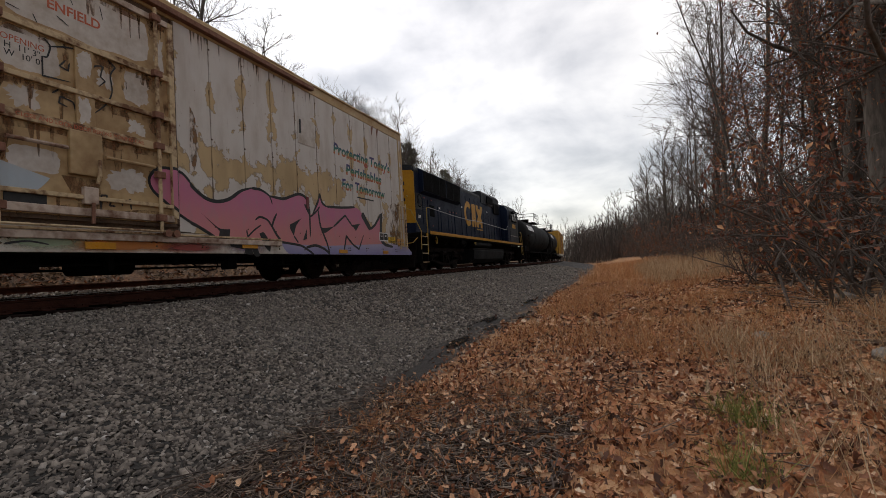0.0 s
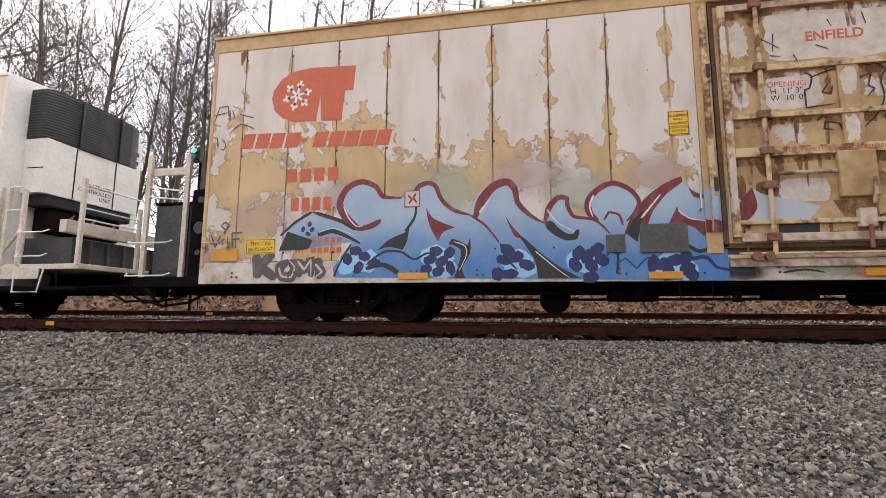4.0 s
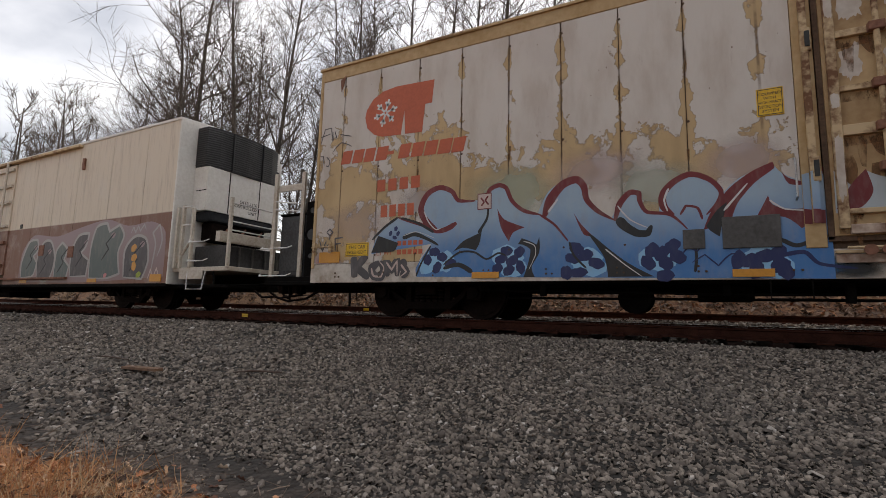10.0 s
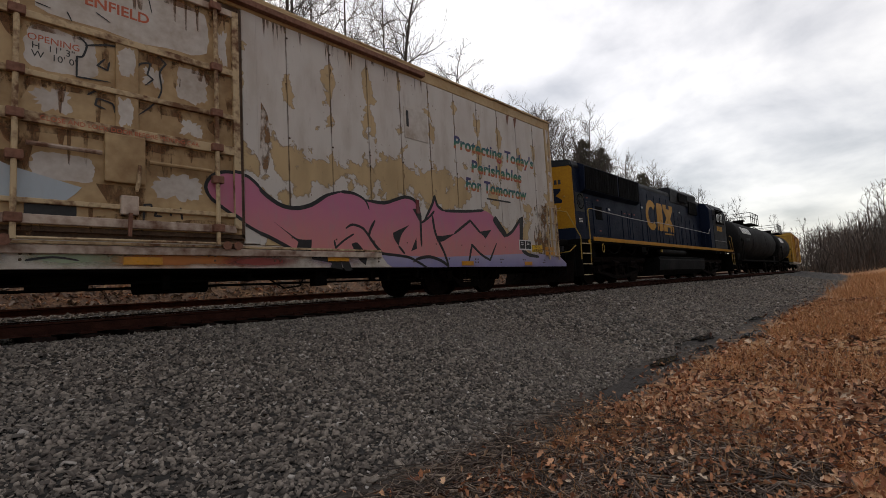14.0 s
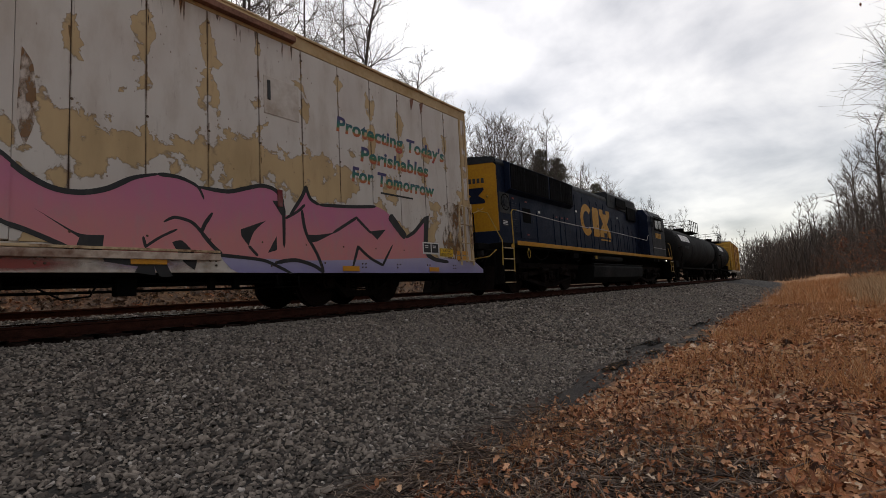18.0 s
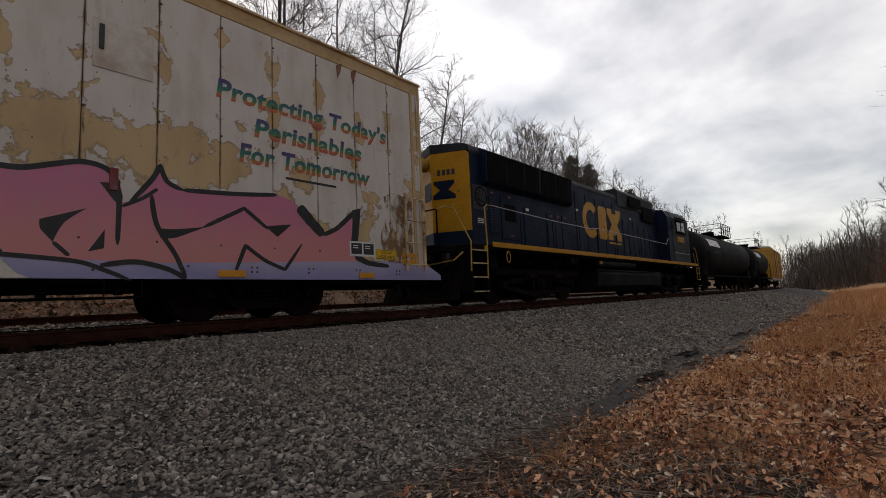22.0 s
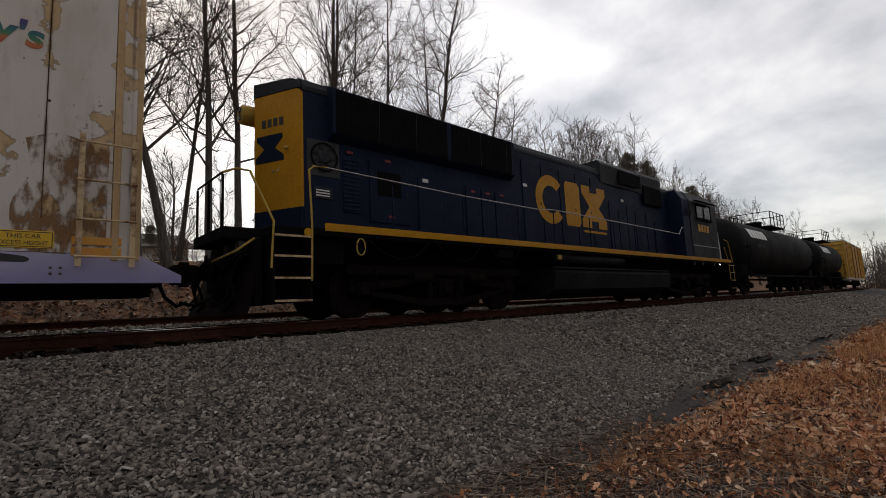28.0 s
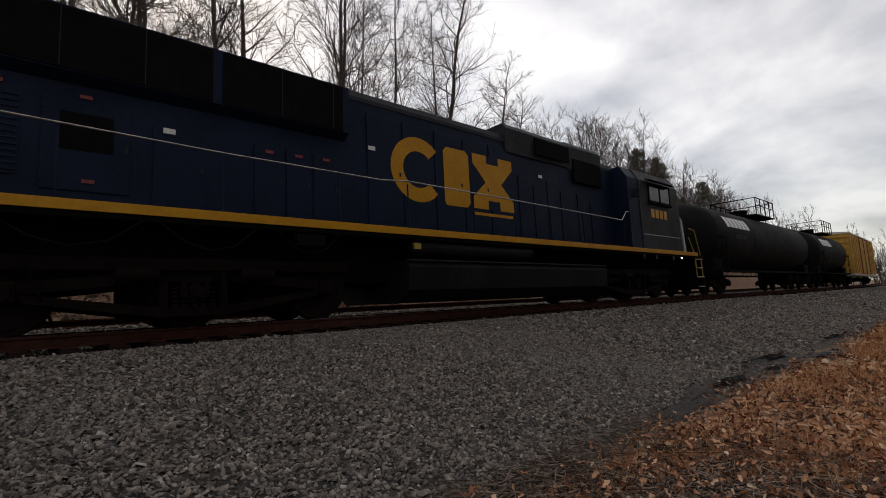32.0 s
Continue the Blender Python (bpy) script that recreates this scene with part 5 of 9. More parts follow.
text_mesh("OPENING", 0.115, M_ORANGE, door, -1.62, 3.32, -1.662)
text_mesh("H  11' 3\"", 0.115, M_INK, door, -1.58, 3.22, -1.662)
text_mesh("W  10' 0\"", 0.115, M_INK, door, -1.58, 3.12, -1.662)
text_mesh("CLOSE AND LOCK DOOR BEFORE MOVING CAR", 0.08, M_ORANGE, door, -1.5, 2.355, -1.7165)
for s, x0, x1, z in (("Protecting Today's", 5.96, 9.42, 3.42), ("Perishables", 6.57, 8.76, 2.93), ("For Tomorrow", 6.32, 8.96, 2.47)):
    t = text_mesh(s, 0.42, M_RAINBOW, reefer, 0, 0, 0, name="slogan", bold=0.014, shear=0.12, spacing=1.05)
    xs = [v.co.x for v in t.data.vertices]
    t.data.transform(pose(x0, -1.6245, z) @ Matrix.Diagonal(((x1 - x0) / (max(xs) - min(xs)), 1, 1, 1)) @ pose(-min(xs), 0, 0))
# black end platform with a machine box
part("end_platform", bx(-11.85, -10.42, -1.45, 1.45, 0.64, 0.76, bevel=0.01), M_UNDER, reefer)
mbox = part("machine_box", bx(-11.64, -10.88, -1.30, 1.1, 0.77, 2.08, bevel=0.03), M_DARKGREY, reefer, "dull dark grey machinery box on the end platform")
part("box_lid", bx(-11.66, -10.87, -1.32, 1.12, 2.085, 2.13, bevel=0.012), M_UNDER, mbox)
part("door_panel", bx(-11.55, -10.97, -1.312, -1.298, 0.88, 1.98, bevel=0.004), M_DARKGREY, mbox)
for z in (1.1, 1.75):
    part("latch", bx(-11.05, -10.99, -1.33, -1.31, z, z + 0.1, bevel=0.006), M_UNDER, mbox)
valve = part("valve_panel", bx(-10.86, -10.45, -1.38, 1.3, 0.70, 2.34, bevel=0.04), M_UNDER, reefer, "sooty black valve panel at the car's end")
for z, r in ((1.62, 0.11), (1.18, 0.05), (2.12, 0.06)):
    part("cap", disc(bmesh.new(), -10.62, -1.45, -1.38, z, r, r * 0.9, 16), M_DARKGREY, valve)
part("hand_wheel", rod([(-10.62 + 0.14 * math.cos(k * math.tau / 14), -1.47, 1.62 + 0.14 * math.sin(k * math.tau / 14)) for k in range(15)], 0.012, 6), M_UNDER, valve)
for x, y, z in ((-11.74, -1.40, 3.02), (-11.05, 1.25, 3.0), (-11.74, 1.25, 2.4), (-10.98, -1.36, 3.0)):
    part("end_post", bx(x - 0.045, x + 0.045, y - 0.03, y + 0.03, 0.74, z, bevel=0.006), M_CREAMPART, reefer, "cream end post")
part("end_rail", bx(-11.72, -11.0, -1.37, -1.33, 2.62, 2.76, bevel=0.006), M_CREAMPART, reefer)
for z0, z1 in ((2.40, 2.30), (2.22, 2.14)):
    part("end_rail", rod([(-11.72, -1.42, z0), (-11.0, -1.42, z1)], 0.014, 6), M_WHITE, reefer)
for z in (1.36, 0.78):
    part("grab_iron", rod([(-12.0, -1.44, z + 0.05), (-11.97, -1.52, z), (-11.2, -1.52, z), (-11.14, -1.44, z + 0.05)], 0.014, 6), M_WHITE, reefer)
for pts, r in (([(-12.9, -0.8, 0.50), (-12.4, -1.0, 0.34), (-11.9, -1.1, 0.36), (-11.5, -1.1, 0.26), (-11.0, -1.1, 0.32), (-10.6, -1.0, 0.55)], 0.026), ([(-11.45, -1.15, 0.60), (-11.4, -1.15, 0.28)], 0.022), ([(-11.05, -1.2, 0.62), (-11.05, -1.2, 0.38), (-10.7, -1.2, 0.38), (-10.7, -1.2, 0.62)], 0.014), ([(-12.5, -0.5, 0.66), (-12.1, -0.6, 0.36), (-11.6, -0.6, 0.42)], 0.03)):
    part("brake_pipe", rod(pts, r, 6), M_TRUCK, reefer)
for x in (-11.7, -11.3):
    part("hanger", bx(x, x + 0.12, -1.2, -0.9, 0.42, 0.64, bevel=0.01), M_TRUCK, reefer)
# blue piece
for cx, cz, rx, rz, c, most in ((-6.3, 2.0, 1.0, 0.62, (0.44, 0.49, 0.38), 0.6), (-5.0, 2.25, 0.9, 0.50, (0.56, 0.43, 0.41), 0.5), (-3.15, 2.15, 0.65, 0.45, (0.56, 0.44, 0.42), 0.55), (-4.2, 1.95, 0.7, 0.5, (0.46, 0.48, 0.40), 0.7),
                              (-9.3, 1.75, 1.1, 0.55, (0.55, 0.43, 0.40), 0.35), (-10.0, 0.95, 0.5, 0.35, (0.42, 0.20, 0.22), 0.7), (-7.9, 2.05, 0.6, 0.45, (0.52, 0.44, 0.42), 0.5)):
    poly("overspray", haze("thin_overspray", c, cx, cz, rx, rz, most), 0, [(cx + rx * 1.25 * math.cos(k * math.tau / 20), max(0.99, cz + rz * 1.25 * math.sin(k * math.tau / 20))) for k in range(20)], False)
poly("blue_piece", M_SKYBLUE, 2, [(-8.97, 1.14), (-8.84, 1.47), (-8.41, 1.77), (-8.2, 1.72), (-7.86, 1.61), (-7.96, 1.89), (-7.82, 2.2), (-7.58, 2.28), (-7.34, 2.18), (-7.19, 1.99), (-6.9, 1.97), (-6.7, 1.91), (-6.67, 2.11), (-6.49, 2.22), (-6.36, 2.15), (-6.24, 1.91), (-6.07, 1.74), (-5.84, 1.67), (-5.68, 1.99), (-5.42, 2.16), (-5.24, 2.18), (-5.12, 2.04), (-5.09, 1.84), (-4.94, 1.64), (-4.76, 1.51), (-4.68, 1.67), (-4.58, 1.86), (-4.44, 1.91), (-4.36, 1.86), (-4.36, 1.72), (-4.29, 1.59), (-4.13, 1.55), (-4.11, 1.77), (-3.97, 1.97), (-3.75, 2.06), (-3.51, 1.99), (-3.36, 1.83), (-3.35, 1.77), (-3.15, 1.95), (-2.8, 2.08), (-2.71, 1.95), (-2.51, 1.82), (-2.28, 1.98), (-2.26, 2.0), (-2.26, 0.62), (-7.99, 0.71), (-8.01, 0.87), (-7.72, 1.27), (-8.32, 1.21)])
line("blue_piece", M_MAROON, 3, [(-8.41,1.78), (-8.2,1.71), (-7.86,1.6), (-7.62,1.49), (-7.41,1.52), (-7.24,1.61)], 0.041, 0.106)
line("blue_piece", M_MAROON, 3, [(-7.62,1.51), (-7.85,1.7), (-7.94,1.91), (-7.82,2.15), (-7.58,2.25), (-7.34,2.16), (-7.21,1.99), (-6.9,1.96)], 0.139, 0.057)
line("blue_piece", M_MAROON, 3, [(-6.69,1.9), (-6.65,2.11), (-6.49,2.18), (-6.36,2.12), (-6.26,1.9), (-6.07,1.73), (-5.82,1.65)], 0.082, 0.057)
line("blue_piece", M_MAROON, 3, [(-5.82,1.65), (-5.6,1.49), (-5.46,1.32), (-5.38,1.21)], 0.041, 0.024)
poly("blue_piece", M_MAROON, 3, [(-6.51,1.79), (-6.39,1.61), (-6.05,1.46), (-6.24,1.39), (-6.31,1.25), (-6.45,1.49)])
line("blue_piece", M_MAROON, 3, [(-5.74,1.61), (-5.64,1.87), (-5.46,2.08), (-5.25,2.14), (-5.14,2.02), (-5.1,1.82), (-4.94,1.63), (-4.72,1.49)], 0.163, 0.049)
poly("blue_piece", M_MAROON, 3, [(-5.29,1.63), (-5.19,1.46), (-5.02,1.27), (-5.14,1.29), (-5.22,1.44)])
line("blue_piece", M_MAROON, 3, [(-4.71,1.47), (-4.64,1.72), (-4.5,1.87), (-4.38,1.85), (-4.37,1.72), (-4.28,1.57), (-3.99,1.51), (-3.79,1.3)], 0.098, 0.033)
line("blue_piece", M_MAROON, 3, [(-3.95,1.5), (-4.07,1.63), (-4.07,1.81), (-3.93,1.97), (-3.72,2.05), (-3.5,1.95), (-3.38,1.78), (-3.42,1.64), (-3.56,1.48)], 0.114, 0.041)
line("blue_piece", M_MAROON, 3, [(-3.87,1.5), (-3.8,1.62), (-3.66,1.58), (-3.61,1.42)], 0.033, 0.033)
poly("blue_piece", M_MAROON, 3, [(-3.6,1.28), (-3.5,1.53), (-3.28,1.82), (-3.03,2.01), (-2.8,2.11), (-2.79,2.02), (-3.01,1.85), (-3.2,1.61), (-3.27,1.42), (-3.39,1.42), (-3.51,1.31)])
poly("blue_piece", M_MAROON, 3, [(-2.71,1.96), (-2.64,1.88), (-2.48,1.83), (-2.28,2.0), (-2.29,1.92), (-2.38,1.81), (-2.51,1.78), (-2.65,1.81)])
poly("blue_piece", M_MAROON, 3, [(-3.0,1.42), (-2.87,1.68), (-2.83,1.56), (-2.67,1.49), (-2.31,1.48), (-2.32,1.38), (-2.55,1.24), (-2.71,1.39)])
poly("blue_piece", M_GRAFK, 4, [(-8.97,1.16), (-8.83,1.47), (-8.39,1.32), (-8.48,1.17)])
line("blue_piece", M_GRAFK, 4, [(-8.3,1.4), (-8.06,1.46), (-7.79,1.36), (-7.57,1.24)], 0.098, 0.033)
poly("blue_piece", M_GRAFK, 4, [(-7.29,1.12), (-7.11,1.29), (-6.83,1.41), (-6.77,1.51), (-6.81,1.26), (-6.88,1.13), (-7.11,1.18)])
poly("blue_piece", M_GRAFK, 4, [(-6.16,1.2), (-6.1,1.29), (-5.97,1.24), (-5.86,1.18), (-5.82,1.3), (-5.82,1.06), (-5.94,0.84), (-5.89,0.68), (-6.07,0.68), (-6.0,0.88), (-5.96,1.1), (-6.07,1.18)])
line("blue_piece", M_GRAFK, 4, [(-4.67,1.51), (-4.58,1.39), (-4.42,1.28), (-4.28,1.27), (-4.23,1.38)], 0.147, 0.065)
poly("blue_piece", M_GRAFK, 4, [(-5.1,1.32), (-5.0,1.26), (-4.8,1.07), (-4.53,0.85), (-4.22,0.67), (-4.82,0.67), (-4.86,0.93), (-4.98,1.14)])
poly("blue_piece", M_GRAFK, 4, [(-3.57,1.33), (-3.44,1.53), (-3.32,1.63), (-3.37,1.42), (-3.42,1.18), (-3.52,1.26)])
line("blue_piece", M_GRAFK, 4, [(-2.77,1.12), (-2.62,1.03), (-2.46,1.08), (-2.28,1.14)], 0.057, 0.041)
spots("blue_piece", M_PALEBLUE, 3, [(-7.61,0.99), (-7.44,0.96), (-7.76,0.93), (-6.29,0.98), (-6.24,0.83), (-6.39,1.04)], 0.18)
spots("blue_piece", M_PALEBLUE, 3, [(-5.13,0.95), (-5.08,0.84), (-4.18,0.9), (-3.02,0.86), (-2.86,0.82)], 0.196)
spots("blue_piece", M_NAVY, 4, [(-7.65,1.13), (-7.78,1.0), (-7.59,0.86), (-7.34,0.93), (-7.5,1.04), (-6.35,1.1), (-6.14,1.07), (-6.44,0.97), (-6.26,0.94), (-6.31,0.79), (-6.5,0.82), (-6.12,0.84)], 0.09)
spots("blue_piece", M_NAVY, 4, [(-5.26,1.1), (-5.31,0.95), (-5.13,0.99), (-4.98,0.87), (-5.41,0.74), (-5.23,0.74), (-4.24,1.03), (-4.29,0.86), (-4.12,0.98), (-4.07,0.85), (-4.08,0.68), (-3.92,0.93), (-3.98,1.08), (-3.23,0.87), (-3.1,0.86), (-2.94,0.91), (-2.8,0.94), (-2.79,0.79), (-2.74,0.72), (-3.04,0.74)], 0.098)
spots("blue_piece", M_NAVY, 4, [(-8.56,1.5), (-8.45,1.58), (-8.4,1.49), (-8.47,1.42)], 0.041)
line("blue_piece", M_GRAFW, 5, [(-7.87,1.85), (-7.78,1.66), (-7.64,1.52), (-7.54,1.53)], 0.024, 0.012)
line("blue_piece", M_GRAFW, 5, [(-5.68,1.67), (-5.52,1.88)], 0.041, 0.02)
line("blue_piece", M_GRAFW, 5, [(-4.0,1.88), (-4.06,1.72), (-4.02,1.56)], 0.033, 0.016)
line("blue_piece", M_GRAFW, 5, [(-3.36,1.52), (-3.08,1.86)], 0.033, 0.016)
line("blue_piece", M_GRAFW, 5, [(-4.67,1.69), (-4.51,1.48), (-4.28,1.35)], 0.024, 0.012)
line("blue_piece", M_GRAFW, 5, [(-2.86,1.62), (-2.7,1.49), (-2.32,1.44)], 0.024, 0.012)
line("blue_piece", M_GRAFW, 5, [(-8.28,1.44), (-8.02,1.5), (-7.66,1.37)], 0.016, 0.008)
line("blue_piece", M_GRAFW, 5, [(-4.85,1.07), (-4.59,0.84), (-4.37,0.67)], 0.02, 0.01)
line("blue_piece", M_GRAFW, 5, [(-6.07,1.24), (-5.9,1.17), (-5.88,1.02), (-5.99,0.79)], 0.016, 0.008)
# pink piece
poly("pink_piece", M_PINK, 2, [(0.51, 1.76), (0.6, 1.95), (0.79, 2.03), (0.96, 2.03), (1.1, 1.97), (1.3, 1.78), (1.57, 1.65), (1.84, 1.63), (2.13, 1.72), (2.43, 1.91), (2.73, 2.0), (3.02, 2.0), (3.31, 1.9), (3.74, 1.9), (4.06, 1.99), (4.33, 2.07), (4.58, 2.03), (4.74, 1.85), (4.77, 1.61), (4.93, 1.68), (5.11, 1.97), (5.21, 2.18), (5.3, 1.97), (5.49, 1.87), (6.26, 1.93), (6.95, 2.01), (7.36, 1.87), (7.84, 1.39), (8.15, 1.56), (8.64, 1.95), (8.54, 1.08), (8.86, 0.98), (5.31, 0.84), (3.32, 0.88), (2.08, 0.88), (1.78, 0.89), (1.31, 1.13), (0.94, 1.24), (0.92, 1.41)])
poly("pink_piece", M_LAV, 1, [(3.55,0.98), (10.35,0.95), (10.75,0.7), (10.6,0.62), (3.9,0.62)])
line("pink_piece", M_GRAFK, 4, [(0.92,1.41), (0.51,1.76), (0.6,1.95), (0.79,2.03), (0.96,2.03), (1.1,1.96), (1.3,1.78), (1.56,1.64), (1.84,1.62), (2.13,1.71), (2.43,1.9), (2.73,2.0)], 0.062, 0.075)
line("pink_piece", M_GRAFK, 4, [(2.73,2.0), (3.02,2.0), (3.28,1.9), (3.37,1.72)], 0.068, 0.028)
line("pink_piece", M_GRAFK, 4, [(3.28,1.9), (3.74,1.89), (4.06,1.99), (4.33,2.07), (4.58,2.03), (4.74,1.85)], 0.068, 0.068)
line("pink_piece", M_GRAFK, 4, [(0.94,1.24), (1.31,1.12), (1.79,0.89)], 0.062, 0.062)
poly("pink_piece", M_GRAFK, 4, [(1.39,1.38), (1.65,1.21), (1.85,1.1), (2.1,1.1), (2.08,0.88), (1.79,0.89), (1.84,1.05)])
line("pink_piece", M_GRAFK, 4, [(2.81,1.33), (2.96,1.41), (3.19,1.36), (3.33,1.22), (3.39,1.36), (3.5,1.53)], 0.041, 0.062)
line("pink_piece", M_GRAFK, 4, [(2.55,1.11), (2.58,0.97), (2.76,1.11), (2.99,1.24)], 0.041, 0.035)
line("pink_piece", M_GRAFK, 4, [(3.33,1.22), (3.49,1.03), (3.64,0.9)], 0.062, 0.062)
poly("pink_piece", M_GRAFK, 4, [(2.92,1.05), (3.06,1.08), (3.26,0.85), (3.23,0.66), (3.07,0.78)])
poly("pink_piece", M_GRAFK, 4, [(3.95,1.31), (4.4,1.49), (4.18,1.29), (4.08,1.05), (3.96,1.2)])
line("pink_piece", M_GRAFK, 4, [(4.08,1.05), (4.24,0.89)], 0.048, 0.048)
poly("pink_piece", M_GRAFK, 4, [(4.42,0.95), (4.59,1.24), (4.59,1.0)])
poly("pink_piece", M_GRAFK, 4, [(4.52,1.84), (4.74,1.86), (4.77,1.59), (4.69,1.61)])
line("pink_piece", M_GRAFK, 4, [(4.74,1.77), (4.73,1.05)], 0.075, 0.048)
line("pink_piece", M_GRAFK, 4, [(4.77,1.56), (5.01,1.7), (5.18,1.85)], 0.048, 0.048)
line("pink_piece", M_GRAFK, 4, [(4.85,1.61), (5.11,1.97), (5.21,2.18), (5.3,1.97), (5.5,1.88)], 0.068, 0.068)
line("pink_piece", M_GRAFK, 4, [(5.5,1.88), (6.26,1.93), (6.95,2.01)], 0.068, 0.068)
line("pink_piece", M_GRAFK, 4, [(5.11,1.75), (5.18,1.35), (5.42,0.95), (5.56,0.63)], 0.068, 0.062)
poly("pink_piece", M_GRAFK, 4, [(5.17,1.31), (5.41,1.31), (5.83,1.38), (5.42,1.19), (5.23,1.17)])
line("pink_piece", M_GRAFK, 4, [(5.79,1.37), (6.4,1.72), (6.79,1.43)], 0.062, 0.062)
poly("pink_piece", M_GRAFK, 4, [(6.74,1.47), (7.22,1.54), (6.96,1.31)])
line("pink_piece", M_GRAFK, 4, [(6.24,0.67), (6.42,1.14), (6.74,0.92), (7.09,0.78), (7.41,1.22)], 0.068, 0.055)
line("pink_piece", M_GRAFK, 4, [(7.36,1.86), (7.59,1.63), (7.84,1.41)], 0.203, 0.174)
line("pink_piece", M_GRAFK, 4, [(7.84,1.41), (8.15,1.56), (8.59,1.94)], 0.072, 0.102)
poly("pink_piece", M_GRAFK, 4, [(8.5,1.93), (8.7,1.99), (8.64,1.5), (8.56,1.09), (8.42,1.1), (8.49,1.6)])
line("pink_piece", M_GRAFK, 4, [(3.44,0.9), (4.11,0.85), (4.42,0.8), (4.88,0.6)], 0.055, 0.055)
line("pink_piece", M_GRAFK, 4, [(4.55,0.78), (4.94,0.84), (5.33,0.75), (5.56,0.62)], 0.068, 0.068)
line("pink_piece", M_GRAFK, 4, [(8.54,1.07), (8.86,0.94), (9.39,0.89)], 0.131, 0.072)
poly("pink_piece", M_GRAFK, 4, [(2.08,0.86), (2.67,0.81), (2.71,0.58), (2.45,0.62), (2.49,0.7), (2.1,0.76)])
poly("pink_piece", M_GRAFK, 4, [(2.64,0.83), (2.79,0.83), (2.93,0.57), (2.76,0.57)])
# film left on the door, panel by panel
def patch(piece, x0, x1, z0, z1, rag=0.07, seed=0):
    ring, n = [], 44
    for k in range(n):
        a = k * math.tau / n
        c, s = math.cos(a), math.sin(a)
        m = 1 / max(abs(c), abs(s)) ** 0.8
        r = 1 - rag * (1.2 + 2.2 * noise.noise((c * 1.7, s * 1.7, seed)) + 1.6 * noise.noise((c * 5, s * 5, seed + 9.0)))
        ring.append(((x0 + x1) / 2 + (x1 - x0) / 2 * c * m * r, (z0 + z1) / 2 + (z1 - z0) / 2 * s * m * r))
    poly(piece, M_FILM, 0, ring, False)


for k, (x0, x1, z0, z1, rag) in enumerate((
        (-1.66, 0.44, 3.66, 4.48, 0.04), (-2.08, -1.80, 3.74, 4.40, 0.16), (-2.08, -1.84, 2.98, 3.50, 0.16), (-1.66, -0.92, 2.96, 3.54, 0.05), (-0.03, 0.44, 2.98, 3.52, 0.10),
        (-1.58, -1.16, 2.46, 2.84, 0.22), (0.02, 0.34, 2.47, 2.76, 0.20), (-1.60, -0.94, 1.66, 2.00, 0.05), (-0.34, 0.36, 1.50, 1.98, 0.20), (0.52, 0.74, 3.72, 4.3, 0.2), (-0.44, -0.16, 3.05, 3.4, 0.24), (0.55, 0.74, 1.5, 1.9, 0.24))):
    patch("door_film", x0, x1, z0, z1, rag, k)
for k, (x0, x1, z0, z1) in enumerate(((-0.74, -0.52, 3.12, 3.54), (-0.73, -0.54, 2.44, 2.86))):
    patch("stile_film", x0, x1, z0, z1, 0.12, k + 20)
for k, (z0, z1) in enumerate(((1.5, 2.34), (2.66, 2.86), (3.8, 4.3))):
    patch("edge_film", -2.195, -2.105, z0, z1, 0.08, k + 30)
# marks on the door
poly("door_tag", M_DOORBLUE, 2, [(-2.21,1.91), (-2.06,1.72), (-1.91,1.88), (-1.76,1.79), (-1.09,1.61), (-1.31,1.4), (-2.22,1.39)])
poly("door_tag", M_MAROON, 3, [(-2.21,1.44), (-2.06,1.72), (-1.91,1.9), (-1.86,1.66), (-1.9,1.54), (-2.0,1.44)])
line("door_tag", M_GRAFK, 4, [(-1.13,3.51), (-1.05,3.43), (-1.09,3.27), (-1.15,3.25), (-1.15,2.99), (-0.8,3.02)], 0.024, 0.021)
line("door_tag", M_GRAFK, 4, [(-1.07,3.42), (-0.85,3.5), (-0.67,3.53), (-0.65,3.36), (-0.5,3.35)], 0.024, 0.021)
line("door_tag", M_GRAFK, 4, [(-0.86,3.31), (-0.94,3.2), (-0.83,3.17), (-0.81,3.29)], 0.024, 0.021)
line("door_tag", M_GRAFK, 4, [(-0.69,3.11), (-0.54,3.22)], 0.024, 0.021)
line("door_tag", M_GRAFK, 4, [(-0.51,3.23), (-0.47,3.37), (-0.34,3.42), (-0.38,3.25), (-0.31,3.2), (-0.41,3.09)], 0.024, 0.021)
line("door_tag", M_GRAFK, 4, [(-0.29,3.58), (-0.15,3.47), (-0.23,3.32), (-0.21,3.07), (-0.31,2.85), (-0.5,2.65)], 0.024, 0.021)
line("door_tag", M_GRAFK, 4, [(-1.04,2.79), (-0.88,2.92), (-0.7,2.95)], 0.024, 0.021)
line("door_tag", M_GRAFK, 4, [(-0.85,2.65), (-0.96,2.68), (-0.94,2.77), (-0.78,2.74), (-0.75,2.62)], 0.024, 0.021)
line("door_tag", M_GRAFK, 4, [(-0.43,1.24), (-0.42,1.46), (-0.34,1.47), (-0.33,1.36)], 0.031, 0.024)
line("door_tag", M_GRAFK, 4, [(-0.26,1.43), (-0.3,1.32), (-0.21,1.32)], 0.031, 0.024)
line("door_tag", M_GRAFK, 4, [(-0.11,1.44), (-0.1,1.33)], 0.031, 0.024)
line("door_tag", M_GRAFK, 4, [(0.02,1.46), (0.04,1.29)], 0.031, 0.024)
line("door_tag", M_GRAFK, 4, [(-1.65,4.06), (-1.41,3.89)], 0.017, 0.01)
line("door_tag", M_GRAFK, 4, [(-1.48,4.13), (-1.5,3.85)], 0.017, 0.01)
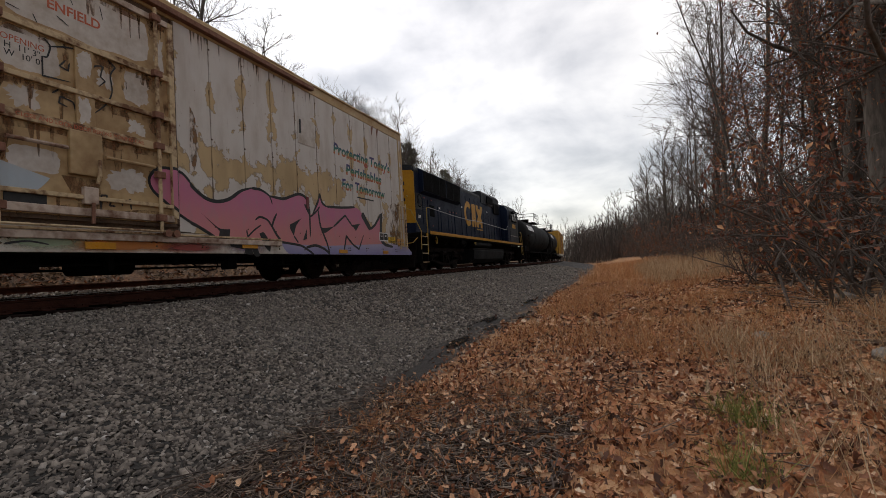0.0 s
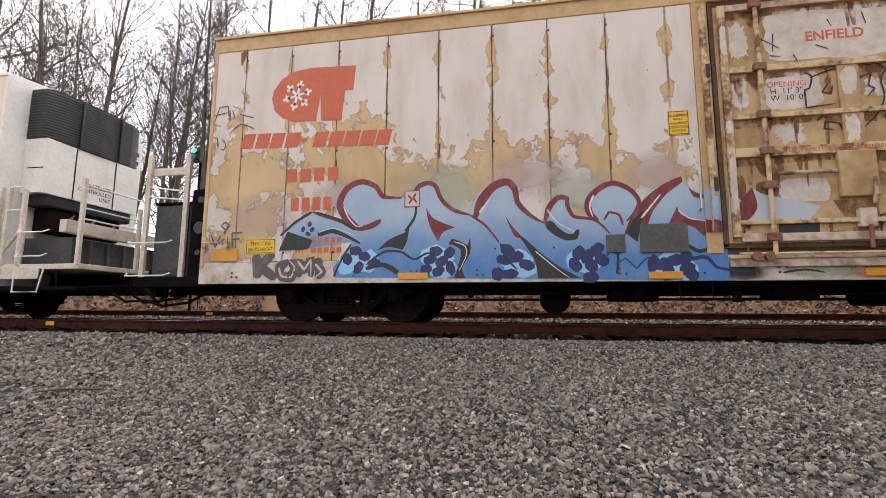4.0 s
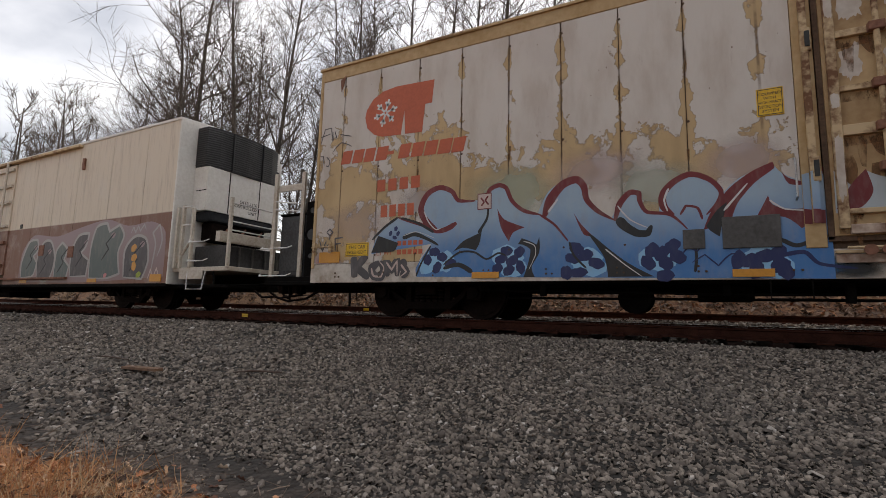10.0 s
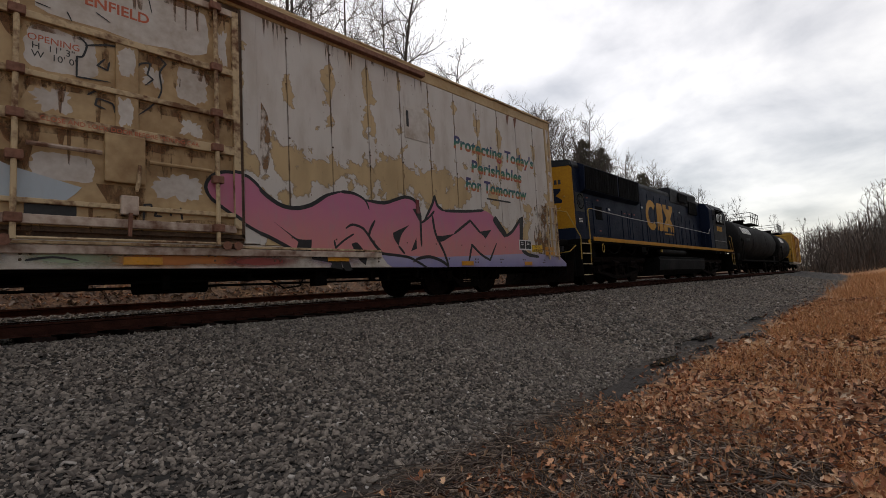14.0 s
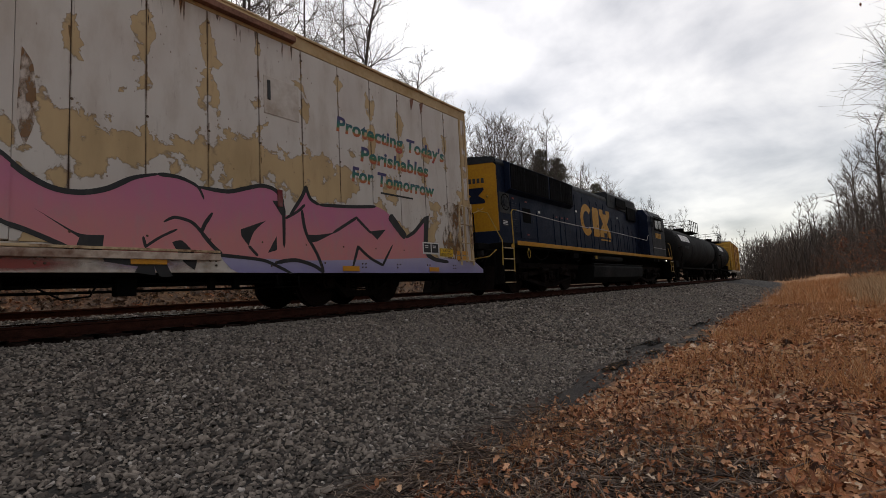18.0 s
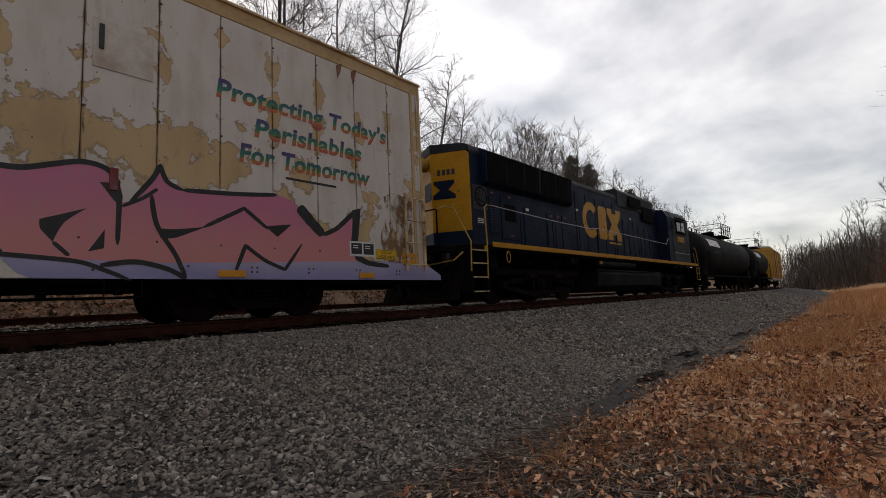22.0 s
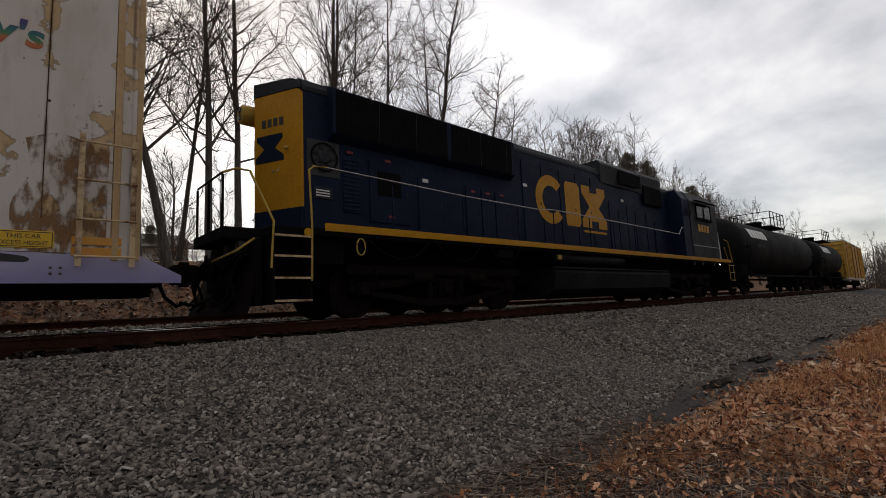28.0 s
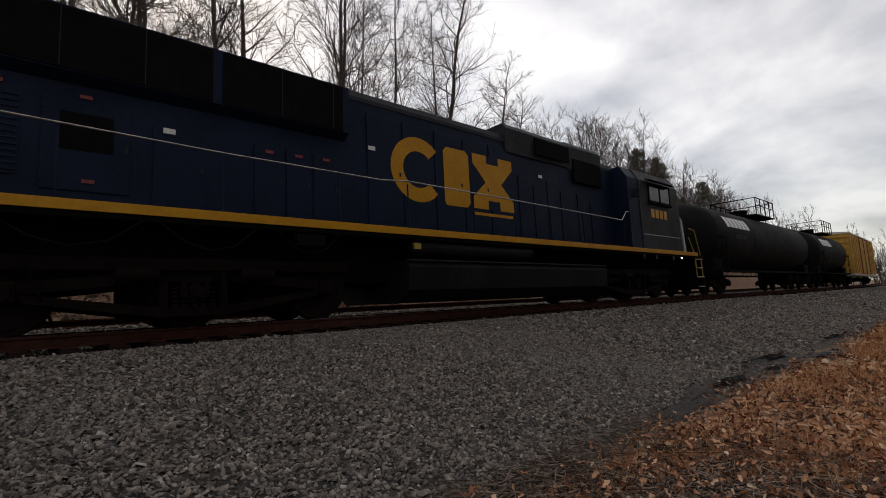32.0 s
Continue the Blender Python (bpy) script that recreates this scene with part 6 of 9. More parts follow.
line("door_tag", M_GRAFK, 4, [(-1.55,3.79), (-1.4,3.77)], 0.017, 0.01)
line("door_tag", M_GRAFK, 4, [(-1.25,3.79), (-1.2,3.68)], 0.017, 0.01)
line("door_tag", M_GRAFK, 4, [(-0.96,3.9), (-0.8,3.82)], 0.017, 0.01)
line("door_tag", M_GRAFK, 4, [(-0.36,4.33), (-0.32,4.14)], 0.017, 0.01)
line("door_tag", M_GRAFK, 4, [(-0.79,4.27), (-0.74,4.15)], 0.017, 0.01)
# small tags
TAG = ([(-9.37, 1.1), (-9.35, 0.9), (-9.33, 0.71)], [(-9.06, 1.13), (-9.3, 0.9), (-9.0, 0.7)], [(-8.78, 0.99), (-8.95, 0.88), (-8.9, 0.74), (-8.73, 0.72), (-8.68, 0.88), (-8.78, 0.99)],
       [(-8.59, 0.72), (-8.63, 0.98), (-8.51, 0.84), (-8.4, 1.0), (-8.39, 0.72)], [(-8.2, 0.98), (-8.32, 0.93), (-8.2, 0.8), (-8.31, 0.72)])
for pts in TAG:
    line("small_tag", M_TAGGREY, 4, pts, 0.16, 0.15)
for pts in TAG:
    if len(pts) > 3:
        line("small_tag", M_HAZEP, 5, pts[1:], 0.045, 0.02)
# thin black outlines between the letters, and a small painted-over plate
for pts, w0, w1 in (([(-6.67, 1.85), (-6.69, 1.64), (-6.84, 1.42)], 0.03, 0.05), ([(-7.47, 0.9), (-7.19, 1.1), (-6.91, 1.1), (-6.69, 0.98), (-6.49, 1.07), (-6.35, 1.02)], 0.035, 0.03),
                    ([(-7.47, 0.84), (-7.19, 0.90), (-6.94, 0.77)], 0.06, 0.09), ([(-8.96, 1.40), (-8.7, 1.62), (-8.42, 1.78)], 0.04, 0.05), ([(-8.35, 1.77), (-8.01, 1.66), (-7.67, 1.47)], 0.035, 0.05),
                    ([(-8.0, 0.72), (-7.9, 0.95), (-7.72, 1.24)], 0.035, 0.03), ([(-5.36, 1.2), (-5.3, 1.0), (-5.12, 0.8)], 0.035, 0.03), ([(-3.8, 1.28), (-3.7, 1.0), (-3.72, 0.72)], 0.03, 0.04)):
    line("blue_piece", M_GRAFK, 4, pts, w0, w1)
poly("small_plate", M_MAROON, 5, [(-6.86, 2.07), (-6.61, 2.07), (-6.61, 1.80), (-6.86, 1.80)], False)
poly("small_plate", M_HAZEP, 6, [(-6.845, 2.055), (-6.625, 2.055), (-6.625, 1.815), (-6.845, 1.815)], False)
line("small_plate", M_MAROON, 7, [(-6.80, 2.0), (-6.74, 1.92), (-6.79, 1.86)], 0.03, 0.03)
line("small_plate", M_MAROON, 7, [(-6.67, 2.02), (-6.72, 1.95), (-6.66, 1.87)], 0.03, 0.03)
line("small_tag", M_TAGGREY, 4, [(-10.23,1.45), (-10.14,1.23), (-10.06,1.43)], 0.029, 0.029)
line("small_tag", M_TAGGREY, 4, [(-9.92,1.39), (-10.02,1.34), (-9.97,1.22), (-9.88,1.23)], 0.029, 0.029)
line("small_tag", M_TAGGREY, 4, [(-9.82,1.22), (-9.84,1.47), (-9.65,1.48)], 0.029, 0.029)
line("small_tag", M_TAGGREY, 4, [(-9.83,1.36), (-9.69,1.37)], 0.029, 0.029)
line("small_tag", M_TAGGREY, 4, [(-10.06,1.6), (-9.98,1.66), (-9.9,1.6), (-9.97,1.53), (-10.06,1.6)], 0.029, 0.029)
line("small_tag", M_TAGGREY, 4, [(-9.97,1.53), (-9.98,1.45)], 0.029, 0.029)
line("small_tag", M_TAGGREY, 4, [(-10.35,3.38), (-10.24,3.72), (-10.08,3.73), (-10.04,3.46)], 0.02, 0.02)
line("small_tag", M_TAGGREY, 4, [(-10.34,3.57), (-10.09,3.61)], 0.02, 0.02)
line("small_tag", M_TAGGREY, 4, [(-10.04,3.65), (-10.02,3.46)], 0.02, 0.02)
line("small_tag", M_TAGGREY, 4, [(-9.99,3.65), (-9.93,3.5)], 0.02, 0.02)
line("small_tag", M_TAGGREY, 4, [(-10.01,3.22), (-9.81,3.38), (-9.54,3.27)], 0.02, 0.02)
line("small_tag", M_TAGGREY, 4, [(-9.85,3.56), (-9.56,3.48)], 0.02, 0.02)
line("small_tag", M_TAGGREY, 4, [(-10.32,3.16), (-10.25,3.16), (-10.22,2.96)], 0.02, 0.02)
line("small_tag", M_TAGGREY, 4, [(-10.17,3.14), (-10.08,3.04), (-10.11,2.93), (-10.18,2.96)], 0.02, 0.02)
# paint that runs on over the door's edges and the sill
TIP = [(0.92, 1.30), (0.45, 1.62), (0.36, 1.80), (0.46, 1.98), (0.66, 2.06), (0.96, 2.05), (1.1, 1.97), (1.3, 1.78), (1.5, 1.5), (1.31, 1.13)]
over_edge(PINK_EDGES, "", M_PINK, 2, TIP)
over_edge(PINK_EDGES, "", M_GRAFK, 4, [(1.31, 1.10), (0.92, 1.30), (0.45, 1.62), (0.36, 1.80), (0.46, 1.98), (0.66, 2.06), (0.96, 2.05), (1.1, 1.97), (1.3, 1.78)], 0.05)
over_edge(BLUE_EDGES, "", M_SKYBLUE, 2, [(-2.7, 1.85), (-2.4, 1.93), (-2.2, 1.9), (-2.2, 1.45), (-2.4, 1.4), (-2.7, 1.5)])
over_edge(BLUE_EDGES, "", M_MAROON, 3, [(-2.7, 1.52), (-2.45, 1.46), (-2.2, 1.44), (-2.2, 1.30), (-2.4, 1.28), (-2.7, 1.30)])
for cx, cz, rx, rz, c, most in ((0.0, 0.74, 1.3, 0.14, (0.50, 0.17, 0.035), 0.9), (1.2, 0.72, 0.8, 0.12, (0.30, 0.05, 0.04), 0.8), (-2.1, 0.74, 0.5, 0.2, (0.02, 0.02, 0.02), 0.95), (-1.2, 0.76, 0.7, 0.16, (0.36, 0.44, 0.28), 0.7), (-2.6, 0.80, 0.7, 0.22, (0.05, 0.20, 0.42), 0.9), (2.6, 0.74, 0.7, 0.14, (0.42, 0.30, 0.42), 0.6)):
    poly("sill_spray", haze("sill_overspray", c, cx, cz, rx, rz, most), 1, [(cx + rx * 1.2 * math.cos(k * math.tau / 20), min(0.97, max(0.63, cz + rz * 1.2 * math.sin(k * math.tau / 20)))) for k in range(20)], False)
line("sill_spray", M_GRAFK, 3, [(-1.6, 0.72), (-1.35, 0.76), (-1.1, 0.72)], 0.03, 0.02)
line("sill_spray", M_NAVY, 3, [(-2.9, 0.88), (-2.55, 0.95), (-2.4, 0.80), (-2.05, 0.74)], 0.06, 0.03)
line("blue_piece", M_NAVY, 5, [(-3.95, 1.12), (-3.9, 0.92), (-3.8, 1.05), (-3.68, 1.0), (-3.62, 1.1)], 0.018, 0.018)
line("blue_piece", M_NAVY, 5, [(-3.75, 0.85), (-3.6, 0.95), (-3.45, 0.8), (-3.3, 0.95), (-3.15, 0.9)], 0.018, 0.018)
poly("rust_stain", M_STAIN, 0, [(9.25, 1.0), (9.2, 1.5), (9.35, 1.9), (9.3, 2.3), (9.6, 2.42), (9.9, 2.36), (10.1, 2.4), (10.1, 1.0), (9.7, 0.96)])
poly("rust_stain", M_STAIN, 0, [(1.25, 3.3), (1.22, 2.4), (1.3, 2.1), (1.4, 2.5), (1.36, 3.1)])
poly("door_rust", M_DOORRUST, 0, [(-2.2, 1.14), (-2.2, 1.34), (-1.9, 1.26), (-1.5, 1.30), (-1.1, 1.24), (-0.6, 1.33), (-0.2, 1.25), (0.3, 1.31), (0.84, 1.27), (0.84, 1.14)])
poly("door_rust", M_DOORRUST, 0, [(-2.2, 1.5), (-2.2, 2.5), (-2.12, 2.7), (-2.05, 2.2), (-1.98, 1.9), (-2.06, 1.6)])
poly("door_rust", M_DOORRUST, 0, [(-1.85, 2.28), (-1.6, 2.3), (-1.55, 2.05), (-1.62, 1.75), (-1.7, 2.0), (-1.8, 2.1)])
poly("door_rust", M_DOORRUST, 0, [(0.40, 2.3), (0.62, 2.3), (0.6, 1.95), (0.52, 1.7), (0.46, 2.0)])
poly("door_rust", M_DOORRUST, 0, [(-0.95, 1.68), (-0.4, 1.68), (-0.42, 1.5), (-0.5, 1.36), (-0.75, 1.34), (-0.85, 1.5)])
poly("door_rust", M_DOORRUST, 0, [(0.62, 3.55), (0.76, 3.55), (0.76, 2.95), (0.70, 2.98), (0.66, 3.2)])
rg_ = random.Random(41)
for z, n in ((4.5, 12), (3.55, 14), (2.86, 12), (2.31, 16), (1.37, 8)):
    for k in range(n):
        x, w, h = rg_.uniform(-2.08, 0.72), rg_.uniform(0.015, 0.06), rg_.uniform(0.10, 0.50)
        poly("door_rust", M_DOORRUST, 1, [(x - w, z), (x + w, z), (x + w * 0.9, z - h * 0.4), (x + w * 0.5, z - h), (x - w * 0.3, z - h * 0.95), (x - w * 0.8, z - h * 0.5)])
for z in (4.49, 3.54, 2.85, 2.30):      # grime along the foot of every rail
    poly("door_rust", M_DOORRUST, 1, [(-2.08, z), (0.74, z), (0.74, z - 0.07), (-0.2, z - 0.12), (-1.0, z - 0.06), (-2.08, z - 0.11)], False)
for x in (-1.72, 0.50):
    for z in (4.55, 3.60, 2.90, 2.38, 1.9):
        poly("door_rust", M_DOORRUST, 1, [(x - 0.13, z + 0.06), (x + 0.12, z + 0.08), (x + 0.14, z - 0.1), (x + 0.05, z - 0.34), (x - 0.06, z - 0.28), (x - 0.14, z - 0.12)])
for s_ in left_seams + right_seams:
    for k in range(3):
        x, z, w, h = s_ + rg_.uniform(-0.02, 0.03), rg_.uniform(2.2, 4.7), rg_.uniform(0.006, 0.018), rg_.uniform(0.15, 0.5)
        poly("seam_rust", M_DOORRUST, 0, [(x - w, z), (x + w, z), (x + w * 0.3, z - h), (x - w * 0.5, z - h * 0.6)], False)
for k in range(26):
    x, h = rg_.uniform(1.3, 5.0), rg_.uniform(0.1, 0.45)
    poly("seam_rust", M_DOORRUST, 0, [(x - 0.02, 4.74), (x + 0.03, 4.74), (x + 0.01, 4.74 - h)], False)
put_paint(reefer)

# ---- the blue locomotive ----
XL = 28.2
loco = thing("diesel_locomotive", "dark blue and yellow six-axle diesel locomotive with grey roof", "locomotive", "cars of the train", pose(XL, D, 0))
CARS.append((loco, XL))
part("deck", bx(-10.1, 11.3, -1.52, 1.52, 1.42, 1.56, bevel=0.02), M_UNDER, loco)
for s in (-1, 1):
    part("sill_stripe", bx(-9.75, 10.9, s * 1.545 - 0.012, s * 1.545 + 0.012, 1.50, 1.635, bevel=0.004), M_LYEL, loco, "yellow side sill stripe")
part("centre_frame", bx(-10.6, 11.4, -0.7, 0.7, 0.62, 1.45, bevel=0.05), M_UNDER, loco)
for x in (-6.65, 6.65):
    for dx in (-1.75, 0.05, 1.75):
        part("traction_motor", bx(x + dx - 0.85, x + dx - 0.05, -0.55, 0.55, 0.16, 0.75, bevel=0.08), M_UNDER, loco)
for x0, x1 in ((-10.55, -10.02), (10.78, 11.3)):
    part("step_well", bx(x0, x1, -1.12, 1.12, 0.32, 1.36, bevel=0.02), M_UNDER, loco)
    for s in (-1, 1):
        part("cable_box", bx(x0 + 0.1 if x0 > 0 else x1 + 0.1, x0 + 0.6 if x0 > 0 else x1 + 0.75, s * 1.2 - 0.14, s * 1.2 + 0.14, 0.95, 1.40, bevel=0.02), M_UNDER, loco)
# long hood with rounded roof edges
hood = [(-0.98, 1.56), (-0.98, 4.28), (-0.93, 4.40), (-0.80, 4.47), (0, 4.52), (0.80, 4.47), (0.93, 4.40), (0.98, 4.28), (0.98, 1.56)]
part("hood", prism(bmesh.new(), hood, 'x', -9.84, 5.9), M_BLUE, loco, "long engine hood")
cap = [(-0.992, 4.20), (-0.992, 4.285), (-0.94, 4.415), (-0.81, 4.485), (0, 4.535), (0.81, 4.485), (0.94, 4.415), (0.992, 4.285), (0.992, 4.20), (0.97, 4.20), (0.97, 4.25), (-0.97, 4.25), (-0.97, 4.20)]
part("roof", prism(bmesh.new(), cap, 'x', -9.86, 0.55), M_GREY, loco, "grey rounded hood roof")
part("roof", prism(bmesh.new(), cap, 'x', 0.56, 5.9), M_GREY, loco)
def bowed(bm):
    """Bows a flat end plate outwards: the hood's end juts out in the middle."""
    for v in bm.verts:
        if v.co.x < -10.03:
            v.co.x -= 0.30 - 0.46 * abs(v.co.y) / 0.98
    return bm


part("hood_end", bowed(prism(bmesh.new(), [(-0.97, 2.02), (-0.97, 4.16), (-0.90, 4.24), (0.0, 4.24), (0.90, 4.24), (0.97, 4.16), (0.97, 2.02), (0.0, 2.02)], 'x', -10.045, -9.84)), M_LYEL, loco, "yellow hood end")
part("hood_end_cap", bowed(prism(bmesh.new(), [(-0.96, 4.245), (-0.92, 4.39), (-0.80, 4.46), (0, 4.505), (0.80, 4.46), (0.92, 4.39), (0.96, 4.245), (0.0, 4.245)], 'x', -10.06, -9.84)), M_GREY, loco)
part("hood_end_base", bowed(prism(bmesh.new(), [(-0.97, 1.56), (-0.97, 2.015), (0.0, 2.015), (0.97, 2.015), (0.97, 1.56), (0.0, 1.56)], 'x', -10.05, -9.84)), M_BLUE, loco)
hl = rod([(-10.50, 0.35, 4.02), (-10.46, 0.35, 4.02), (-10.02, 0.35, 4.02)], [0.15, 0.19, 0.20], 20)
lamp = part("headlight", hl, M_RAILY, loco, "rear twin headlight housing")
for z in (3.95, 4.10):
    part("lens", rod([(-10.52, 0.35, z), (-10.49, 0.35, z)], 0.06, 14), M_GLASS, lamp)
# emblem shapes on the end: a block and an hourglass, in dark blue
end = bmesh.new()
prism(end, [(-0.62, 2.93), (-0.04, 2.93), (-0.04, 3.04), (-0.22, 3.19), (-0.06, 3.36), (-0.06, 3.45), (-0.60, 3.45), (-0.60, 3.36), (-0.44, 3.19), (-0.62, 3.04)], 'x', -10.052, -10.046)
part("emblem", bowed(end), M_BLUE, loco)
part("emblem", bowed(prism(bmesh.new(), [(0.02, 2.95), (0.40, 2.93), (0.46, 3.0), (0.46, 3.4), (0.40, 3.45), (0.06, 3.45), (0.0, 3.4)], 'x', -10.052, -10.046)), M_BLUE, loco)
nb = bmesh.new()
for k in range(4):
    box(nb, -10.052, -10.046, -0.62 + k * 0.125, -0.54 + k * 0.125, 3.60, 3.76)
part("number_bars", bowed(nb), M_INK, loco)
part("latch", rod([(-10.02, -0.72, 3.15), (-10.08, -0.70, 3.13)], 0.03, 8), M_RAILY, loco)
part("hook", rod([(-10.17, -0.40, 2.78), (-10.19, -0.44, 2.72), (-10.15, -0.54, 2.72), (-10.11, -0.58, 2.79)], 0.012, 6), M_RUSTTAN, loco)
# radiator wings
for s in (-1, 1):
    wing = [(s * 0.96, 3.30), (s * 1.16, 3.42), (s * 1.19, 4.30), (s * 0.96, 4.42)]
    part("radiator_wing", prism(bmesh.new(), wing, 'x', -9.34, -4.05), M_BLUE, loco, "radiator housing that flares from the hood")
    for x0, x1 in ((-9.27, -6.45), (-6.30, -4.18)):
        scr = part("radiator_screen", prism(bmesh.new(), [(s * 1.165, 3.44), (s * 1.182, 3.44), (s * 1.206, 4.27), (s * 1.18, 4.27)], 'x', x0, x1), M_MESH, loco)
        if s < 0:
            for k in range(1, int((x1 - x0) / 0.16)):
                x = x0 + k * 0.16
                part("slat", prism(bmesh.new(), [(-1.180, 3.45), (-1.186, 3.45), (-1.21, 4.26), (-1.20, 4.26)], 'x', x - 0.006, x + 0.006), M_GREY if k % 6 == 0 else M_UNDER, scr)
# blower recess at the hood's end corner
rec = part("blower_recess", bx(-9.78, -9.12, -0.99, -0.975, 2.62, 3.30, bevel=0.005), M_INK, loco)
ring = bmesh.new()
for k in range(28):
    a, b = k * math.tau / 28, (k + 1) * math.tau / 28
    for r0, r1 in ((0.24, 0.28),):
        ring.faces.new([ring.verts.new((-9.45 + r * math.cos(t), -1.02, 2.98 + r * math.sin(t))) for r, t in ((r0, a), (r1, a), (r1, b), (r0, b))])
part("fan_ring", ring, M_UNDER, rec)
part("fan_hub", disc(bmesh.new(), -9.45, -1.03, -0.99, 2.98, 0.10, 0.15, 18), M_GREY, rec)
for k in range(7):
    a = k * math.tau / 7
    part("fan_blade", prism(bmesh.new(), [(-9.45 + r * math.cos(a + d), 2.98 + r * math.sin(a + d)) for r, d in ((0.12, -0.25), (0.24, -0.1), (0.24, 0.2), (0.12, 0.25))], 'y', -1.012, -1.006), M_GREY, rec)
part("notice", bx(-9.66, -9.28, -0.995, -0.98, 2.20, 2.42), M_GREY, loco)
bars(loco, [(-9.62, -9.34, 2.24 + 0.05 * k, 2.265 + 0.05 * k) for k in range(3)], M_WHITE, -0.999, "notice_lines")
# doors along the hood
def hood_door(x0, x1, z0, z1, screen=None):
    d = part("hood_door", bx(x0, x1, -1.0, -0.97, z0, z1, bevel=0.006), M_BLUE, loco)
    for z in (z0 + 0.15, z1 - 0.15):
        part("hinge", bx(x0 - 0.01, x0 + 0.03, -1.015, -0.99, z - 0.05, z + 0.05), M_BLUE, d)
    part("latch", bx(x1 - 0.07, x1 - 0.03, -1.012, -0.99, (z0 + z1) / 2 - 0.04, (z0 + z1) / 2 + 0.04), M_GREY, d)
    if screen:
        part("screen", bx(x0 + 0.18, x1 - 0.2, -1.006, -0.995, z0 + 0.55, z1 - 0.2), M_MESH, d)


hood_door(-8.45, -7.48, 1.86, 3.12, True)
for x0, x1 in ((-7.2, -6.5), (-5.75, -5.25), (-5.2, -4.75), (-4.7, -4.2)):
    hood_door(x0, x1, 1.75, 2.95)
for k in range(5):
    hood_door(-3.55 + k * 0.88, -2.72 + k * 0.88, 1.70, 4.0)
for k in range(4):
    hood_door(1.05 + k * 0.62, 1.62 + k * 0.62, 1.70, 3.4 - 0.2 * (k % 2))
hood_door(3.75, 4.35, 1.75, 3.2)
hood_door(4.45, 5.1, 1.75, 3.0)
lou = part("louvre_panel", bx(-9.05, -8.66, -0.995, -0.975, 2.0, 3.1), M_BLUE, loco)
for k in range(13):
    for x in (-9.03, -8.84):
        part("louvre", prism(bmesh.new(), [(-0.985, 2.05 + k * 0.08), (-1.012, 2.05 + k * 0.08), (-0.985, 2.09 + k * 0.08)], 'x', x, x + 0.16), M_BLUE, lou)
for x, z in ((-8.9, 3.18), (-8.0, 3.16), (-7.95, 2.0), (-5.5, 2.85), (-4.98, 2.86), (-4.45, 2.88)):
    part("red_label", bx(x - 0.07, x + 0.07, -1.012, -0.995, z - 0.03, z + 0.02), M_MAROON, loco)
for x, z in ((-7.0, 2.90), (-3.45, 3.30), (2.0, 3.5)):
    part("white_label", bx(x - 0.08, x + 0.08, -1.012, -0.995, z - 0.05, z + 0.03), M_WHITE, loco)
# big yellow emblem: a thick ring, a block with notches, an hourglass
em = bmesh.new()
for k in range(22):
    a, b = 0.75 + k * 4.78 / 22, 0.75 + (k + 1) * 4.78 / 22
    em.faces.new([em.verts.new((-2.28 + r * 1.02 * math.cos(t), -1.004, 3.03 + r * math.sin(t))) for r, t in ((0.40, a), (0.71, a), (0.71, b), (0.40, b))])
part("emblem", em, M_LYEL, loco, "yellow emblem of plain bold shapes")
part("emblem", prism(bmesh.new(), [(-1.52, 2.36), (-1.46, 2.34), (-0.86, 2.34), (-0.76, 2.44), (-0.76, 3.58), (-0.86, 3.69), (-1.46, 3.69), (-1.55, 3.58), (-1.55, 2.44)], 'y', -1.006, -1.001), M_LYEL, loco)
part("emblem", prism(bmesh.new(), [(-0.66, 2.36), (0.80, 2.36), (0.80, 2.62), (0.36, 3.03), (0.80, 3.46), (0.80, 3.70), (-0.62, 3.70), (-0.62, 3.46), (-0.20, 3.03), (-0.66, 2.62)], 'y', -1.006, -1.001), M_LYEL, loco)
for x0, x1, z0, z1 in ((-0.14, 0.28, 2.36, 2.58), (-0.14, 0.28, 3.50, 3.70)):
    part("emblem_gap", bx(x0, x1, -1.0085, -1.0065, z0, z1), M_BLUE, loco)
bars(loco, [(-0.62, 0.74, 2.20, 2.27)], M_LYEL, -1.006, "web_address_bar")
# dynamic brake section and blowers
part("brake_hump", prism(bmesh.new(), [(-1.02, 3.95), (-1.06, 4.58), (-0.95, 4.72), (0.95, 4.72), (1.06, 4.58), (1.02, 3.95)], 'x', 0.6, 4.35), M_GREY, loco, "dynamic brake housing")
for s in (-1, 1):
    part("brake_grille", bx(1.75, 3.35, s * 1.09 - 0.012, s * 1.09 + 0.012, 4.06, 4.52, bevel=0.004), M_MESH, loco)
part("blower_housing", prism(bmesh.new(), [(-1.0, 3.9), (-1.05, 4.62), (-0.9, 4.78), (0.9, 4.78), (1.05, 4.62), (1.0, 3.9)], 'x', 3.4, 5.2), M_GREY, loco)
part("air_intake", bx(3.6, 5.1, -1.08, -1.0, 3.55, 4.25, bevel=0.01), M_MESH, loco)
for x in (-8.6, -7.1, -5.6, -4.4, 1.6, 2.6):
    part("roof_fan", rod([(x, 0, 4.48), (x, 0, 4.60)], 0.52, 24), M_GREY, loco)
for x in (-9.3, -6.4, -3.9, -1.2):
    part("lifting_eye", rod([(x, -0.7, 4.46), (x + 0.05, -0.7, 4.54), (x + 0.12, -0.7, 4.46)], 0.014, 6), M_GREY, loco)
